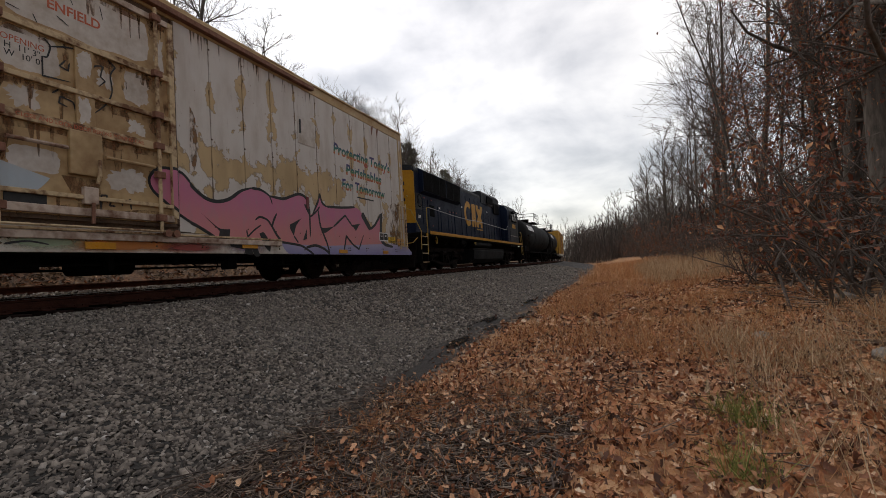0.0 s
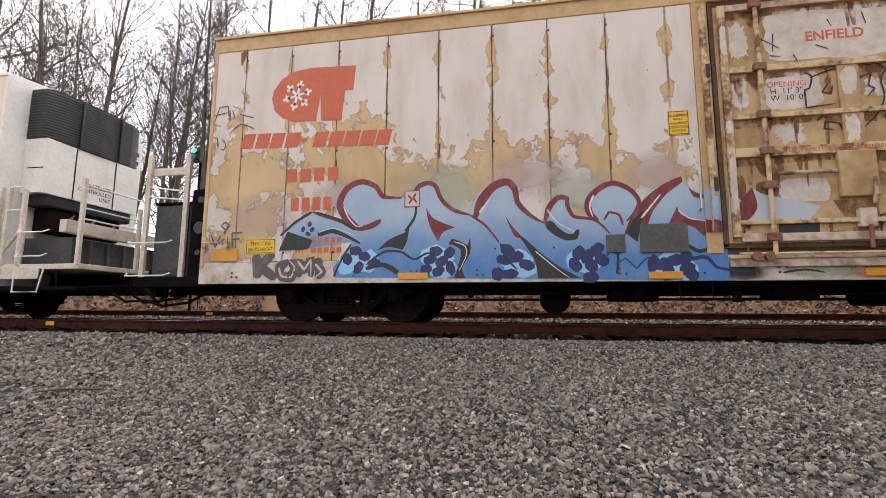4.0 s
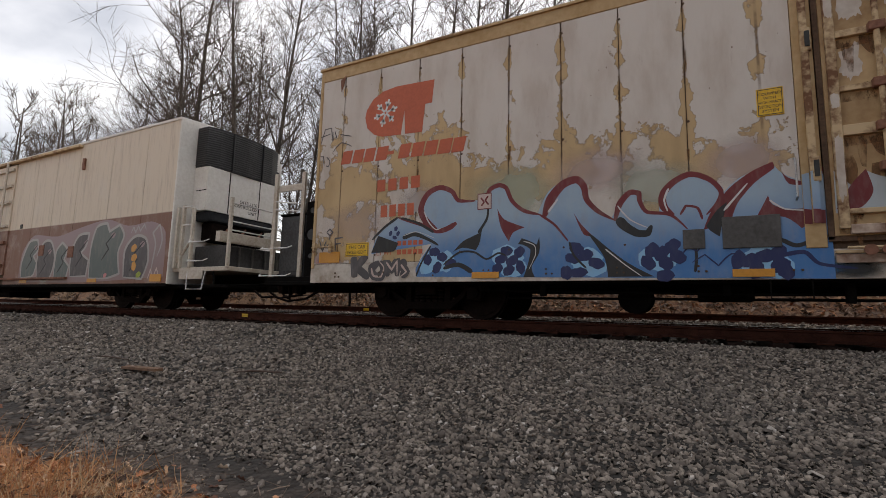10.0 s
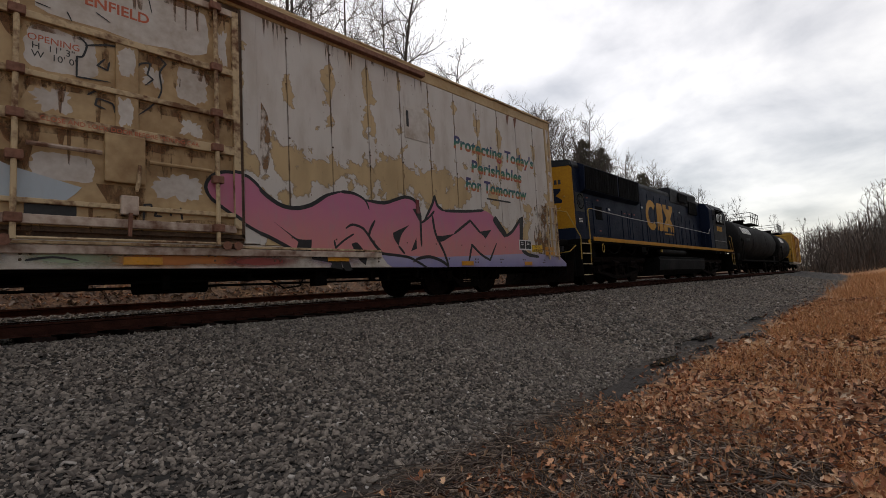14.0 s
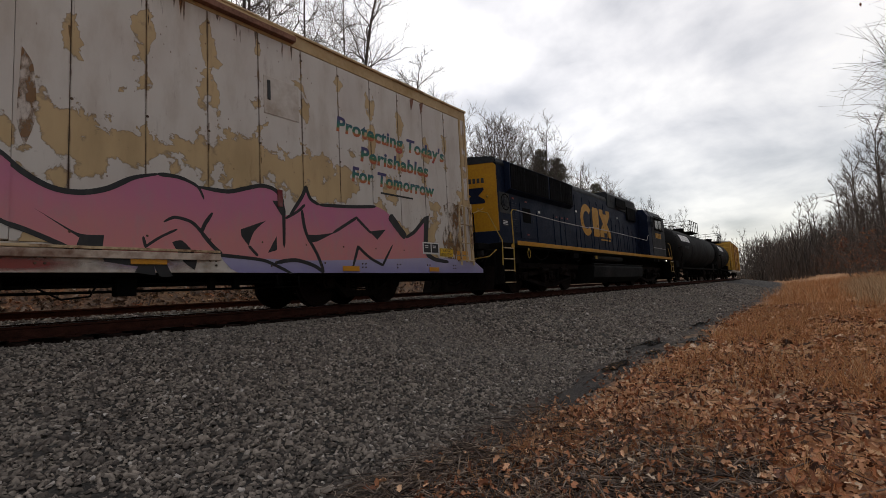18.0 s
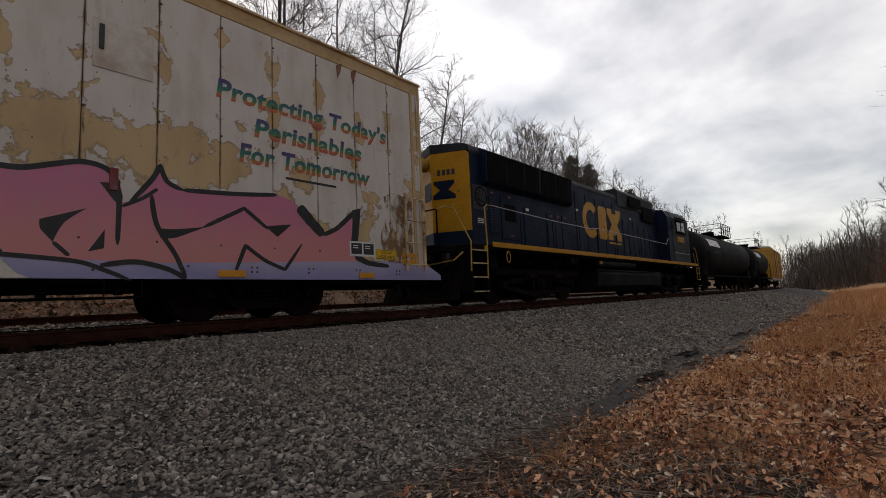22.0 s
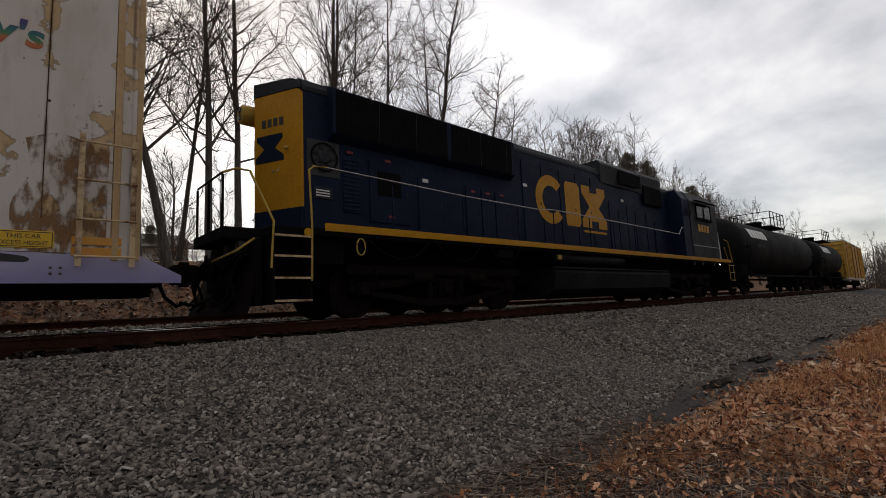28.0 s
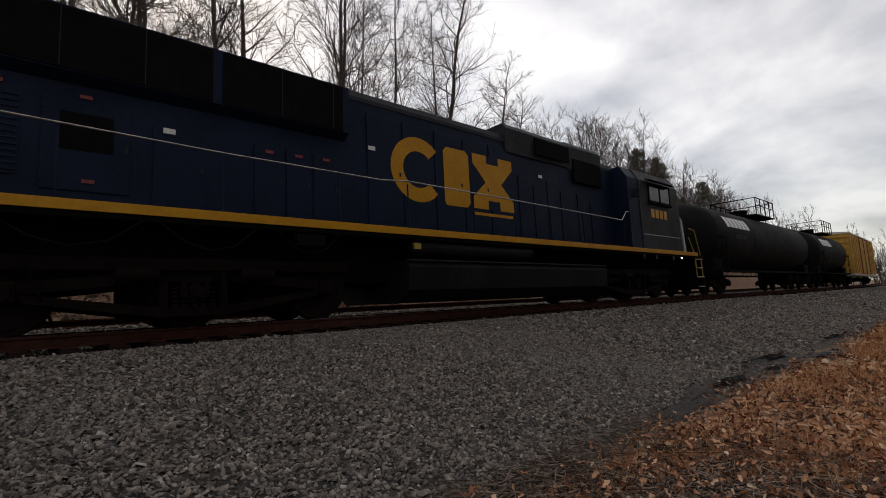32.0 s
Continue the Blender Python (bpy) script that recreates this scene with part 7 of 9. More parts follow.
# cab and nose
cab = part("cab", prism(bmesh.new(), [(-1.52, 1.62), (-1.52, 3.95), (-1.30, 4.34), (-0.6, 4.52), (0.6, 4.52), (1.30, 4.34), (1.52, 3.95), (1.52, 1.62)], 'x', 6.6, 9.6), M_GREY, loco, "grey and blue driver's cab")
part("cab_rear", prism(bmesh.new(), [(-1.50, 1.62), (-1.50, 3.95), (-1.28, 4.32), (1.28, 4.32), (1.50, 3.95), (1.50, 1.62)], 'x', 5.9, 6.6), M_BLUE, loco)
for x0, x1 in ((7.3, 8.05), (8.12, 8.85)):
    w = part("window", bx(x0, x1, -1.545, -1.50, 3.30, 3.86, bevel=0.01), M_GLASS, cab)
    f = bmesh.new()
    for a in ((x0 - 0.05, x1 + 0.05, 3.86, 3.91), (x0 - 0.05, x1 + 0.05, 3.25, 3.30), (x0 - 0.05, x0, 3.25, 3.91), (x1, x1 + 0.05, 3.25, 3.91)):
        box(f, a[0], a[1], -1.56, -1.51, a[2], a[3])
    part("frame", f, M_UNDER, w)
part("sunshade", prism(bmesh.new(), [(-1.53, 3.98), (-1.78, 3.90), (-1.78, 3.93), (-1.53, 4.03)], 'x', 7.1, 9.0), M_UNDER, cab)
part("armrest", bx(7.2, 8.9, -1.60, -1.52, 3.18, 3.25, bevel=0.01), M_UNDER, cab)
nb = bmesh.new()
for k in range(4):
    box(nb, 7.35 + k * 0.32, 7.58 + k * 0.32, -1.532, -1.52, 2.72, 3.02)
part("number_bars", nb, M_LYEL, cab)
part("stripe", bx(6.7, 9.5, -1.53, -1.52, 2.10, 2.13), M_BRIGHT, cab)
part("nose", prism(bmesh.new(), [(-1.1, 1.6), (-1.1, 2.95), (-0.85, 3.25), (0.85, 3.25), (1.1, 2.95), (1.1, 1.6)], 'x', 9.6, 11.0), M_GREY, loco)
part("nose_edge", rod([(9.7, -1.25, 3.3), (10.35, -1.25, 2.9), (10.5, -1.25, 1.7)], 0.05, 8), M_WHITE, loco)
part("mirror", bx(6.35, 6.42, -1.66, -1.52, 3.3, 3.6, bevel=0.01), M_GREY, loco)
part("antenna", rod([(8, 0, 4.5), (8, 0, 4.75)], 0.02, 6), M_UNDER, loco)
# handrails
def rail_line(pts, name="handrail", m=M_RAILY, r=0.019):
    part(name, rod(pts, r, 8), m, loco)


M_HANDRAIL = M_BRIGHT
rail_line([(-9.98, -1.50, 0.66), (-9.98, -1.53, 1.6), (-10.02, -1.53, 2.52), (-9.93, -1.53, 2.60), (-9.7, -1.53, 2.61)])
rail_line([(-9.7, -1.53, 2.61), (-6.4, -1.53, 2.52), (-3.6, -1.53, 2.50), (-3.0, -1.53, 2.56), (1.0, -1.53, 2.52), (5.3, -1.53, 2.46), (5.6, -1.53, 2.75), (5.75, -1.53, 2.76)], m=M_HANDRAIL, r=0.014)
for x in (-8.3, -6.4, -4.5, -3.0, -1.2, 0.2, 1.6, 3.1, 4.5, 5.4):
    part("handrail_post", rod([(x, -1.53, 1.6), (x, -1.53, 2.5)], 0.016, 6), M_BLUE, loco)
rail_line([(-10.66, -1.50, 0.86), (-10.62, -1.5, 1.6), (-10.88, -1.2, 2.45), (-11.02, -0.98, 2.52), (-11.2, -0.9, 2.45)])
for y in (-0.9, -0.2, 0.45):
    rail_line([(-11.2, y, 1.5), (-11.2, y, 2.42)], "handrail_post", M_UNDER, 0.022)
rail_line([(-11.2, -0.9, 2.45), (-11.2, 0.45, 2.45)], r=0.018, m=M_UNDER)
rail_line([(11.3, -1.5, 0.7), (11.25, -1.5, 1.6), (10.9, -1.5, 2.5), (10.4, -1.5, 2.55)])
rail_line([(10.75, -1.5, 0.7), (10.72, -1.5, 1.6), (10.3, -1.5, 2.2)])
# end platforms, steps and pilots
part("end_deck", bx(-11.25, -10.66, -1.05, 0.5, 1.36, 1.55, bevel=0.02), M_UNDER, loco)
part("end_deck", bx(-10.65, -10.05, -1.5, 1.5, 1.36, 1.55, bevel=0.02), M_UNDER, loco)
part("end_deck", bx(10.9, 11.6, -1.5, 1.5, 1.36, 1.55, bevel=0.02), M_UNDER, loco)
for x0, x1 in ((-10.62, -9.99), (10.75, 11.35)):
    for z in (0.34, 0.70, 1.05, 1.38):
        st = part("step", bx(x0, x1, -1.52, -1.15, z - 0.02, z + 0.02), M_UNDER, loco)
        part("step_edge", bx(x0, x1, -1.533, -1.518, z - 0.012, z + 0.022), M_RUSTTAN, st)
    for x in (x0, x1):
        part("step_side", bx(x - 0.02, x + 0.02, -1.5, -1.1, 0.30, 1.40), M_UNDER, loco)
part("disc_mark", disc(bmesh.new(), -10.05, -1.53, -1.515, 1.46, 0.07, 0.07, 16), M_LYEL, loco)
part("pilot", bx(-10.84, -10.72, -1.32, 1.32, 0.30, 1.36, bevel=0.03), M_UNDER, loco)
part("draft_box", bx(-11.05, -10.84, -0.42, 0.42, 0.55, 1.2, bevel=0.04), M_TRUCK, loco)
part("pilot", bx(11.5, 11.62, -1.45, 1.45, 0.25, 1.36, bevel=0.03), M_UNDER, loco)
part("snow_plough", prism(bmesh.new(), [(-10.85, 0.85), (-11.12, 0.16), (-10.95, 0.16), (-10.85, 0.5)], 'y', -1.3, 1.3), M_TRUCK, loco)
part("cut_lever", rod([(-10.9, -1.45, 1.32), (-11.15, -1.35, 1.12), (-11.2, -0.4, 1.05)], 0.018, 6), M_RAILY, loco)
for k, y in enumerate((-1.12, -0.98, -0.82, -0.68, -0.52, 0.55, 0.7, 0.88)):
    d = 0.06 * math.sin(k * 2.3)
    part("brake_hose", rod([(-10.86, y, 1.12 + d), (-11.02, y, 1.05 + d), (-11.16, y - 0.03, 0.72), (-11.10 - d, y - 0.02, 0.42 + d), (-11.2 - d, y + 0.05, 0.30 + d)], 0.026, 6), M_UNDER, loco)
for k, y in enumerate((-0.9, -0.35, 0.5)):
    part("jumper_cable", rod([(-10.86, y - 0.2, 1.28), (-11.12, y - 0.15, 1.0), (-11.16, y + 0.05, 0.86), (-11.1, y + 0.22, 1.02), (-10.86, y + 0.28, 1.26)], 0.03, 6), M_UNDER, loco)
    part("socket_box", bx(-10.98, -10.86, y - 0.1, y + 0.1, 1.16, 1.34, bevel=0.02), M_DARKGREY, loco)
coupler(loco, -10.85, -1, ln=0.75)
coupler(loco, 11.6, 1)
# fuel tank, pipes and chains below the deck
ft = [(-1.35, 1.02), (-1.43, 0.9), (-1.38, 0.45), (-1.0, 0.22), (1.0, 0.22), (1.38, 0.45), (1.43, 0.9), (1.35, 1.02)]
part("fuel_tank", prism(bmesh.new(), ft, 'x', -2.95, 4.35), M_TANK, loco, "long black fuel tank")
part("fuel_tank_edge", bx(-2.95, 4.35, -1.43, -1.33, 1.02, 1.05), M_GREY, loco)
part("air_reservoir", rod([(-2.9, -1.36, 1.28), (-2.8, -1.36, 1.28), (0.85, -1.36, 1.28), (0.95, -1.36, 1.28)], [0.06, 0.13, 0.13, 0.06], 14), M_TANK, loco)
part("filler", bx(-2.85, -2.7, -1.5, -1.42, 1.24, 1.36), M_RAILY, loco)
for x, d in ((-8.9, 1.5), (-7.2, 1.3), (-5.6, 1.1)):
    part("chain", rod([(x, -1.52, 1.42), (x + d * 0.25, -1.53, 1.16), (x + d * 0.5, -1.53, 1.06), (x + d * 0.75, -1.53, 1.14), (x + d, -1.52, 1.42)], 0.014, 6), M_UNDER, loco)
part("chain_ring", rod([(-9.05 + 0.09 * math.cos(k * math.tau / 12), -1.55, 1.26 + 0.15 * math.sin(k * math.tau / 12)) for k in range(13)], 0.014, 6), M_RAILY, loco)
part("junction_box", bx(-5.25, -4.75, -1.5, -1.3, 1.2, 1.4, bevel=0.01), M_UNDER, loco)
for x in (6.4, 7.3, 8.6):
    part("underside_label", bx(x, x + 0.16, -1.56, -1.545, 1.3, 1.44), M_GREY, loco)
part("step_light", bx(9.35, 9.45, -1.56, -1.53, 1.36, 1.41), M_LAMPWHITE, loco)
for x in (-6.65, 6.65):
    t = truck(loco, x, r=0.53, half=1.05, axles=3)
    for s in (-1, 1):
        part("brake_cylinder", rod([(-1.0, s * 1.22, 0.75), (-0.5, s * 1.22, 0.75)], [0.11, 0.09], 12), M_TRUCK, t)
        part("brake_cylinder", rod([(0.6, s * 1.22, 0.75), (1.1, s * 1.22, 0.75)], [0.11, 0.09], 12), M_TRUCK, t)
        part("frame_beam", bx(-2.5, 2.5, s * 1.14 - 0.05, s * 1.14 + 0.05, 0.80, 0.98, bevel=0.02), M_TRUCK, t, "rust-dusted frame beam")
        part("damper", rod([(0.35, s * 1.25, 0.4), (0.35, s * 1.25, 0.8)], 0.04, 8), M_UNDER, t)
        part("sand_pipe", rod([(-1.9, s * 1.2, 0.9), (-1.75, s * 1.15, 0.5), (-1.6, s * 0.85, 0.15)], 0.02, 6), M_UNDER, t)

# ---- the cream and brown refrigerator car ----
XB = -20.1
pale = thing("refrigerator_car", "cream and brown refrigerator car with grey graffiti and end cooling unit", "rail car", "cars of the train", pose(XB, D, 0))
CARS.append((pale, XB))
B0, B1 = -10.4, 10.4
part("body", bx(B0 + 0.02, B1 - 0.02, -1.595, 1.595, 0.62, 4.80), M_SEAM, pale)
cuts = [B0] + [B0 + 0.9 * k for k in range(1, 10)] + [-2.05]
for c in (cuts, [1.85, 3.3, 4.5, 5.78, 7.5, 9.1, B1]):
    for a, b in zip(c, c[1:]):
        part("side_panel", bx(a + 0.007, b - 0.007, -1.62, -1.58, 0.62, 4.76, bevel=0.004), M_CREAM, pale)
for k in range(12):
    a = B0 + k * (B1 - B0) / 12
    part("side_panel", bx(a + 0.007, a + (B1 - B0) / 12 - 0.007, 1.58, 1.62, 0.62, 4.76), M_CREAM, pale)
part("roof", prism(bmesh.new(), [(-1.64, 4.76), (-1.64, 4.82), (-0.9, 4.88), (0, 4.91), (0.9, 4.88), (1.64, 4.82), (1.64, 4.76)], 'x', B0 - 0.02, B1 + 0.02), M_CREAMEND, pale)
part("end_wall", bx(B1 - 0.02, B1 + 0.03, -1.62, 1.62, 0.62, 4.78, bevel=0.01), M_CREAMEND, pale, "off-white end wall")
part("end_wall", bx(B0 - 0.03, B0 + 0.02, -1.62, 1.62, 0.62, 4.78, bevel=0.01), M_CREAMEND, pale)
part("door_track", bx(-2.1, 5.85, -1.74, -1.62, 4.66, 4.74, bevel=0.008), M_RUSTTAN, pale)
part("door_track", bx(-2.1, 5.85, -1.72, -1.62, 0.78, 0.84, bevel=0.008), M_BROWN, pale)
bd = part("door", bx(-2.0, 1.85, -1.66, -1.58, 0.95, 4.62, bevel=0.01), M_CREAM, pale, "cream and rust plug door")
for z in (4.45, 3.9, 3.35, 2.55, 2.0, 1.25):
    part("door_rail", bx(-1.95, 1.8, -1.73, -1.66, z - 0.05, z + 0.05, bevel=0.01), M_CREAMPART if z > 2.4 else M_BROWN, bd)
for x in (-1.6, -0.15, 0.15, 1.45):
    part("lock_bar", rod([(x, -1.75, 0.8), (x, -1.75, 2.4)], 0.035, 8), M_BROWN, bd)
    part("lock_bar", rod([(x, -1.75, 2.4), (x, -1.75, 4.7)], 0.035, 8), M_CREAMPART, bd)
part("lock_plate", bx(-0.3, 0.3, -1.76, -1.66, 1.5, 2.3, bevel=0.02), M_BROWN, bd)
part("latch", bx(6.0, 6.12, -1.68, -1.62, 3.95, 4.3, bevel=0.02), M_BROWN, pale)
for x, z in ((4.0, 1.5), (5.7, 1.4), (-6.8, 1.9)):
    part("card_board", bx(x, x + 0.3, -1.64, -1.62, z, z + 0.32, bevel=0.005), M_BROWN, pale)
part("small_board", bx(2.6, 2.74, -1.64, -1.62, 2.42, 2.56, bevel=0.01), M_INK, pale)
part("side_sill", bx(B0, B1, -1.626, -1.5, 0.56, 0.64, bevel=0.006), M_UNDER, pale)
for x in (-8.8, -5.2, 3.0, 6.9, 9.75):
    part("reflector", bx(x, x + 0.45, -1.635, -1.62, 0.68, 0.86 if x > 9 else 0.78), M_AMBER, pale)
bars(pale, [(-10.2 + k * 0.26, -10.02 + k * 0.26, 2.55, 2.9) for k in range(9)], mat("green_lettering", (0.04, 0.22, 0.10), 0.6), name="green_brand_bars")
# grey and white graffiti: a row of bulging outlined shapes over a lilac cloud
M_GREYGREEN = spray("grey_green_spray", (0.13, 0.15, 0.14), (0.085, 0.11, 0.105), 0.8, 2.2)
M_LILAC = spray("faded_lilac_overspray", (0.30, 0.22, 0.23), (0.25, 0.17, 0.17), 0.7, 2.2)
M_OFFWHITE = spray("dusty_white_spray", (0.38, 0.355, 0.34), (0.32, 0.30, 0.285), 0.7, 2.2)
poly("grey_piece", M_LILAC, 0, [(2.9, 0.72), (2.95, 1.6), (3.6, 2.15), (5.0, 2.05), (6.3, 2.25), (7.6, 2.38), (8.6, 2.15), (9.6, 2.2), (10.2, 1.9), (10.25, 0.8), (6.5, 0.68)])
poly("grey_piece", M_LILAC, 0, [(-8.9, 0.8), (-8.6, 1.8), (-7.4, 2.2), (-5.6, 2.1), (-4.4, 1.5), (-4.0, 0.8)])
SHAPES = [
    [(3.05, 0.85), (3.0, 1.35), (3.35, 1.95), (3.85, 2.0), (4.0, 1.7), (3.7, 1.5), (3.95, 1.3), (3.8, 0.9)],
    [(4.05, 0.85), (3.95, 1.4), (4.25, 1.9), (4.7, 1.9), (5.0, 1.4), (4.85, 0.85), (4.45, 0.72)],
    [(5.05, 0.8), (5.05, 1.6), (5.35, 1.85), (5.7, 1.65), (5.55, 1.35), (5.85, 1.15), (5.75, 0.8)],
    [(5.95, 0.85), (5.9, 1.5), (6.2, 2.0), (6.75, 2.05), (6.65, 1.7), (6.4, 1.5), (6.85, 1.3), (6.8, 0.85)],
    [(6.95, 0.8), (6.9, 1.6), (7.1, 2.2), (7.6, 2.28), (7.75, 2.05), (8.2, 2.2), (8.45, 1.9), (8.25, 1.45), (8.4, 0.9), (7.8, 0.78)],
    [(8.6, 0.8), (8.55, 1.5), (8.95, 1.85), (9.45, 1.75), (9.6, 1.2), (9.4, 0.75)],
]
for k, ring in enumerate(SHAPES):
    poly("grey_piece", M_GREYGREEN if k % 2 == 0 else M_TAGGREY, 2, ring)
    line("grey_piece", M_OFFWHITE, 3, ring + ring[:1], 0.085, 0.06)
    cx, cz = sum(p[0] for p in ring) / len(ring), sum(p[1] for p in ring) / len(ring)
    line("grey_piece", M_GRAFK, 4, [(cx - 0.25, cz - 0.35), (cx + 0.05, cz - 0.05), (cx - 0.1, cz + 0.1), (cx + 0.28, cz + 0.4)], 0.05, 0.04)
    spots("grey_piece", M_LILAC, 3, [(cx + 0.2, cz + 0.32)], 0.09)
spots("grey_piece", M_AMBER, 5, [(8.95, 1.55), (9.0, 1.3), (9.02, 1.08)], 0.11)
spots("grey_piece", M_PINK, 5, [(7.75, 0.86)], 0.07)
spots("grey_piece", mat("lime_spray", (0.35, 0.42, 0.06), 0.6), 5, [(9.25, 0.86)], 0.09)
line("grey_piece", M_OFFWHITE, 3, [(8.75, 1.95), (8.85, 2.1), (8.95, 1.95), (9.05, 2.12), (9.15, 1.98), (9.3, 2.15), (9.4, 2.0)], 0.04, 0.04)
line("grey_piece", M_OFFWHITE, 3, [(9.75, 0.9), (9.85, 1.6), (9.7, 1.9), (9.95, 2.1), (10.1, 1.7), (9.95, 1.3)], 0.06, 0.05)
line("grey_piece", M_HAZEP, 3, [(9.65, 0.75), (9.75, 1.0), (9.85, 0.72), (9.98, 1.02), (10.12, 0.74)], 0.035, 0.035)
for k in range(6):
    line("grey_piece", M_TAGGREY if k % 2 else M_HAZEP, 2, [(-8.4 + k * 0.65, 0.95), (-8.2 + k * 0.65, 1.5 + 0.2 * (k % 3)), (-7.95 + k * 0.65, 1.15), (-7.8 + k * 0.65, 1.75)], 0.07, 0.04)
put_paint(pale)
# cooling unit on the end
E0 = B1 + 0.03
unit = part("cooling_unit", prism(bmesh.new(), [(-1.15, 2.50), (-1.15, 3.62), (1.15, 3.62), (1.15, 2.50)], 'x', E0, E0 + 0.52), M_CREAMEND, pale, "white cooling unit with black grille")
gr = [(E0, -1.15), (E0 + 0.40, -1.15), (E0 + 0.52, -0.85), (E0 + 0.58, 0), (E0 + 0.52, 0.85), (E0 + 0.40, 1.15), (E0, 1.15)]
grille = part("grille", prism(bmesh.new(), gr, 'z', 3.63, 4.68), M_GRILLE, unit)
M_LOUVRE = plain("dusty_black_louvre_plastic", (0.060, 0.060, 0.063), 0.5)
for k in range(17):
    z = 3.68 + k * 0.058
    part("louvre", prism(bmesh.new(), [(a + (0.018 if a > E0 else 0), b * 1.012) for a, b in gr], 'z', z, z + 0.020), M_LOUVRE, grille)
for y in (-0.50, 0.48):
    part("panel_joint", bx(E0 + 0.52, E0 + 0.528, y - 0.012, y + 0.012, 2.52, 3.6), M_UNDER, unit)
part("panel_joint", bx(E0 + 0.1, E0 + 0.5, -1.156, -1.15, 3.0, 3.02), M_UNDER, unit)
part("unit_base", bx(E0, E0 + 0.5, -1.05, 1.05, 2.25, 2.5, bevel=0.04), M_GREY, unit)
part("engine", bx(E0, E0 + 0.42, -0.85, 0.85, 1.75, 2.25, bevel=0.05), M_TRUCK, unit)
for y in (-0.50, 0.48):
    part("divider", bx(E0 + 0.50, E0 + 0.605, y - 0.02, y + 0.02, 3.64, 4.67, bevel=0.006), M_GRILLE, grille)
for y in (-0.6, -0.1, 0.45):
    part("pipe", rod([(E0 + 0.40, y, 1.8), (E0 + 0.48, y + 0.1, 2.0), (E0 + 0.40, y + 0.3, 2.2)], 0.03, 6), M_BROWN, unit)
t = text_mesh("SATELLITE\nCONTROLLED\nUNIT", 0.125, M_INK, unit, 0, 0, 0, align='RIGHT')
t.data.transform(pose(E0 + 0.524, 0.42, 2.86, 0, 0, 90))
part("end_cabinet", bx(E0, E0 + 0.12, 0.95, 1.6, 1.3, 4.5, bevel=0.02), M_CREAMEND, pale)
bars_bm = bmesh.new()
for k in range(4):
    box(bars_bm, E0 + 0.121, E0 + 0.126, 1.1, 1.5, 4.1 - k * 0.22, 4.2 - k * 0.22)
part("marking", bars_bm, M_INK, pale)
# end platform with rails, posts and a battery box
part("end_platform", bx(E0, E0 + 2.0, -1.5, 1.5, 0.92, 1.02, bevel=0.01), M_CREAMPART, pale)
part("platform_beam", bx(E0 + 1.42, E0 + 1.58, -1.46, 1.32, 1.62, 1.86, bevel=0.01), M_CREAMPART, pale)
part("battery_box", bx(E0 + 0.2, E0 + 1.35, -1.1, 1.2, 1.02, 1.58, bevel=0.02), M_DARKGREY, pale)
for y in (-0.75, -0.35, 0.05, 0.45, 0.85):
    part("box_rib", bx(E0 + 1.35, E0 + 1.39, y, y + 0.05, 1.04, 1.56), M_PLATE, pale)
posts = [(0.25, -1.5, 2.55), (0.62, -1.5, 2.45), (1.95, -1.5, 2.6), (1.95, -0.2, 2.3), (1.95, 1.35, 2.9), (0.12, -1.55, 2.5)]
for dx, y, z in posts:
    part("end_post", bx(E0 + dx - 0.035, E0 + dx + 0.035, y - 0.035, y + 0.035, 1.0, z, bevel=0.006), M_CREAMPART, pale)
for z in (2.48, 2.05, 1.85):
    part("end_rail", rod([(E0 + 1.95, -1.5, z), (E0 + 1.95, 1.35, z)], 0.016, 6), M_WHITE, pale)
for z in (2.5, 2.05):
    part("end_rail", rod([(E0 + 0.25, -1.52, z), (E0 + 0.62, -1.52, z)], 0.016, 6), M_WHITE, pale)
part("brace", rod([(E0 + 0.1, -1.5, 1.1), (E0 + 0.6, -1.5, 1.65)], 0.03, 6), M_CREAMPART, pale)
for z in (1.15, 1.6):
    part("grab_iron", rod([(E0 + 0.65, -1.52, z + 0.06), (E0 + 0.68, -1.62, z), (E0 + 1.25, -1.62, z), (E0 + 1.28, -1.52, z + 0.06)], 0.014, 6), M_WHITE, pale)
part("sill_step", rod([(E0 + 0.6, -1.52, 0.92), (E0 + 0.65, -1.56, 0.5), (E0 + 1.2, -1.56, 0.5), (E0 + 1.25, -1.52, 0.92)], 0.016, 6), M_WHITE, pale)
part("platform_end", bx(E0 + 0.3, E0 + 1.15, -1.53, -1.5, 0.74, 0.95, bevel=0.004), M_CREAMPART, pale)
part("cut_lever", rod([(E0 + 1.5, -1.5, 0.9), (E0 + 1.62, -1.55, 0.6), (E0 + 2.0, -1.0, 0.62), (E0 + 2.1, -0.2, 0.7)], 0.018, 6), M_UNDER, pale)
part("centre_sill", bx(-10.6, 12.4, -0.32, 0.32, 0.50, 0.95, bevel=0.02), M_UNDER, pale)
part("underframe", bx(-10.4, 12.3, -1.4, 1.4, 0.55, 0.62), M_UNDER, pale)
part("brake_gear", bx(-1.0, 0.8, -1.0, 0.2, 0.25, 0.58, bevel=0.04), M_UNDER, pale)
part("brake_pipe", rod([(-6.0, -1.1, 0.45), (6.0, -1.1, 0.45)], 0.02, 6), M_UNDER, pale)
for x in (8.1, -6.7):
    truck(pale, x, half=0.92)
coupler(pale, 12.3, 1, ln=0.55)

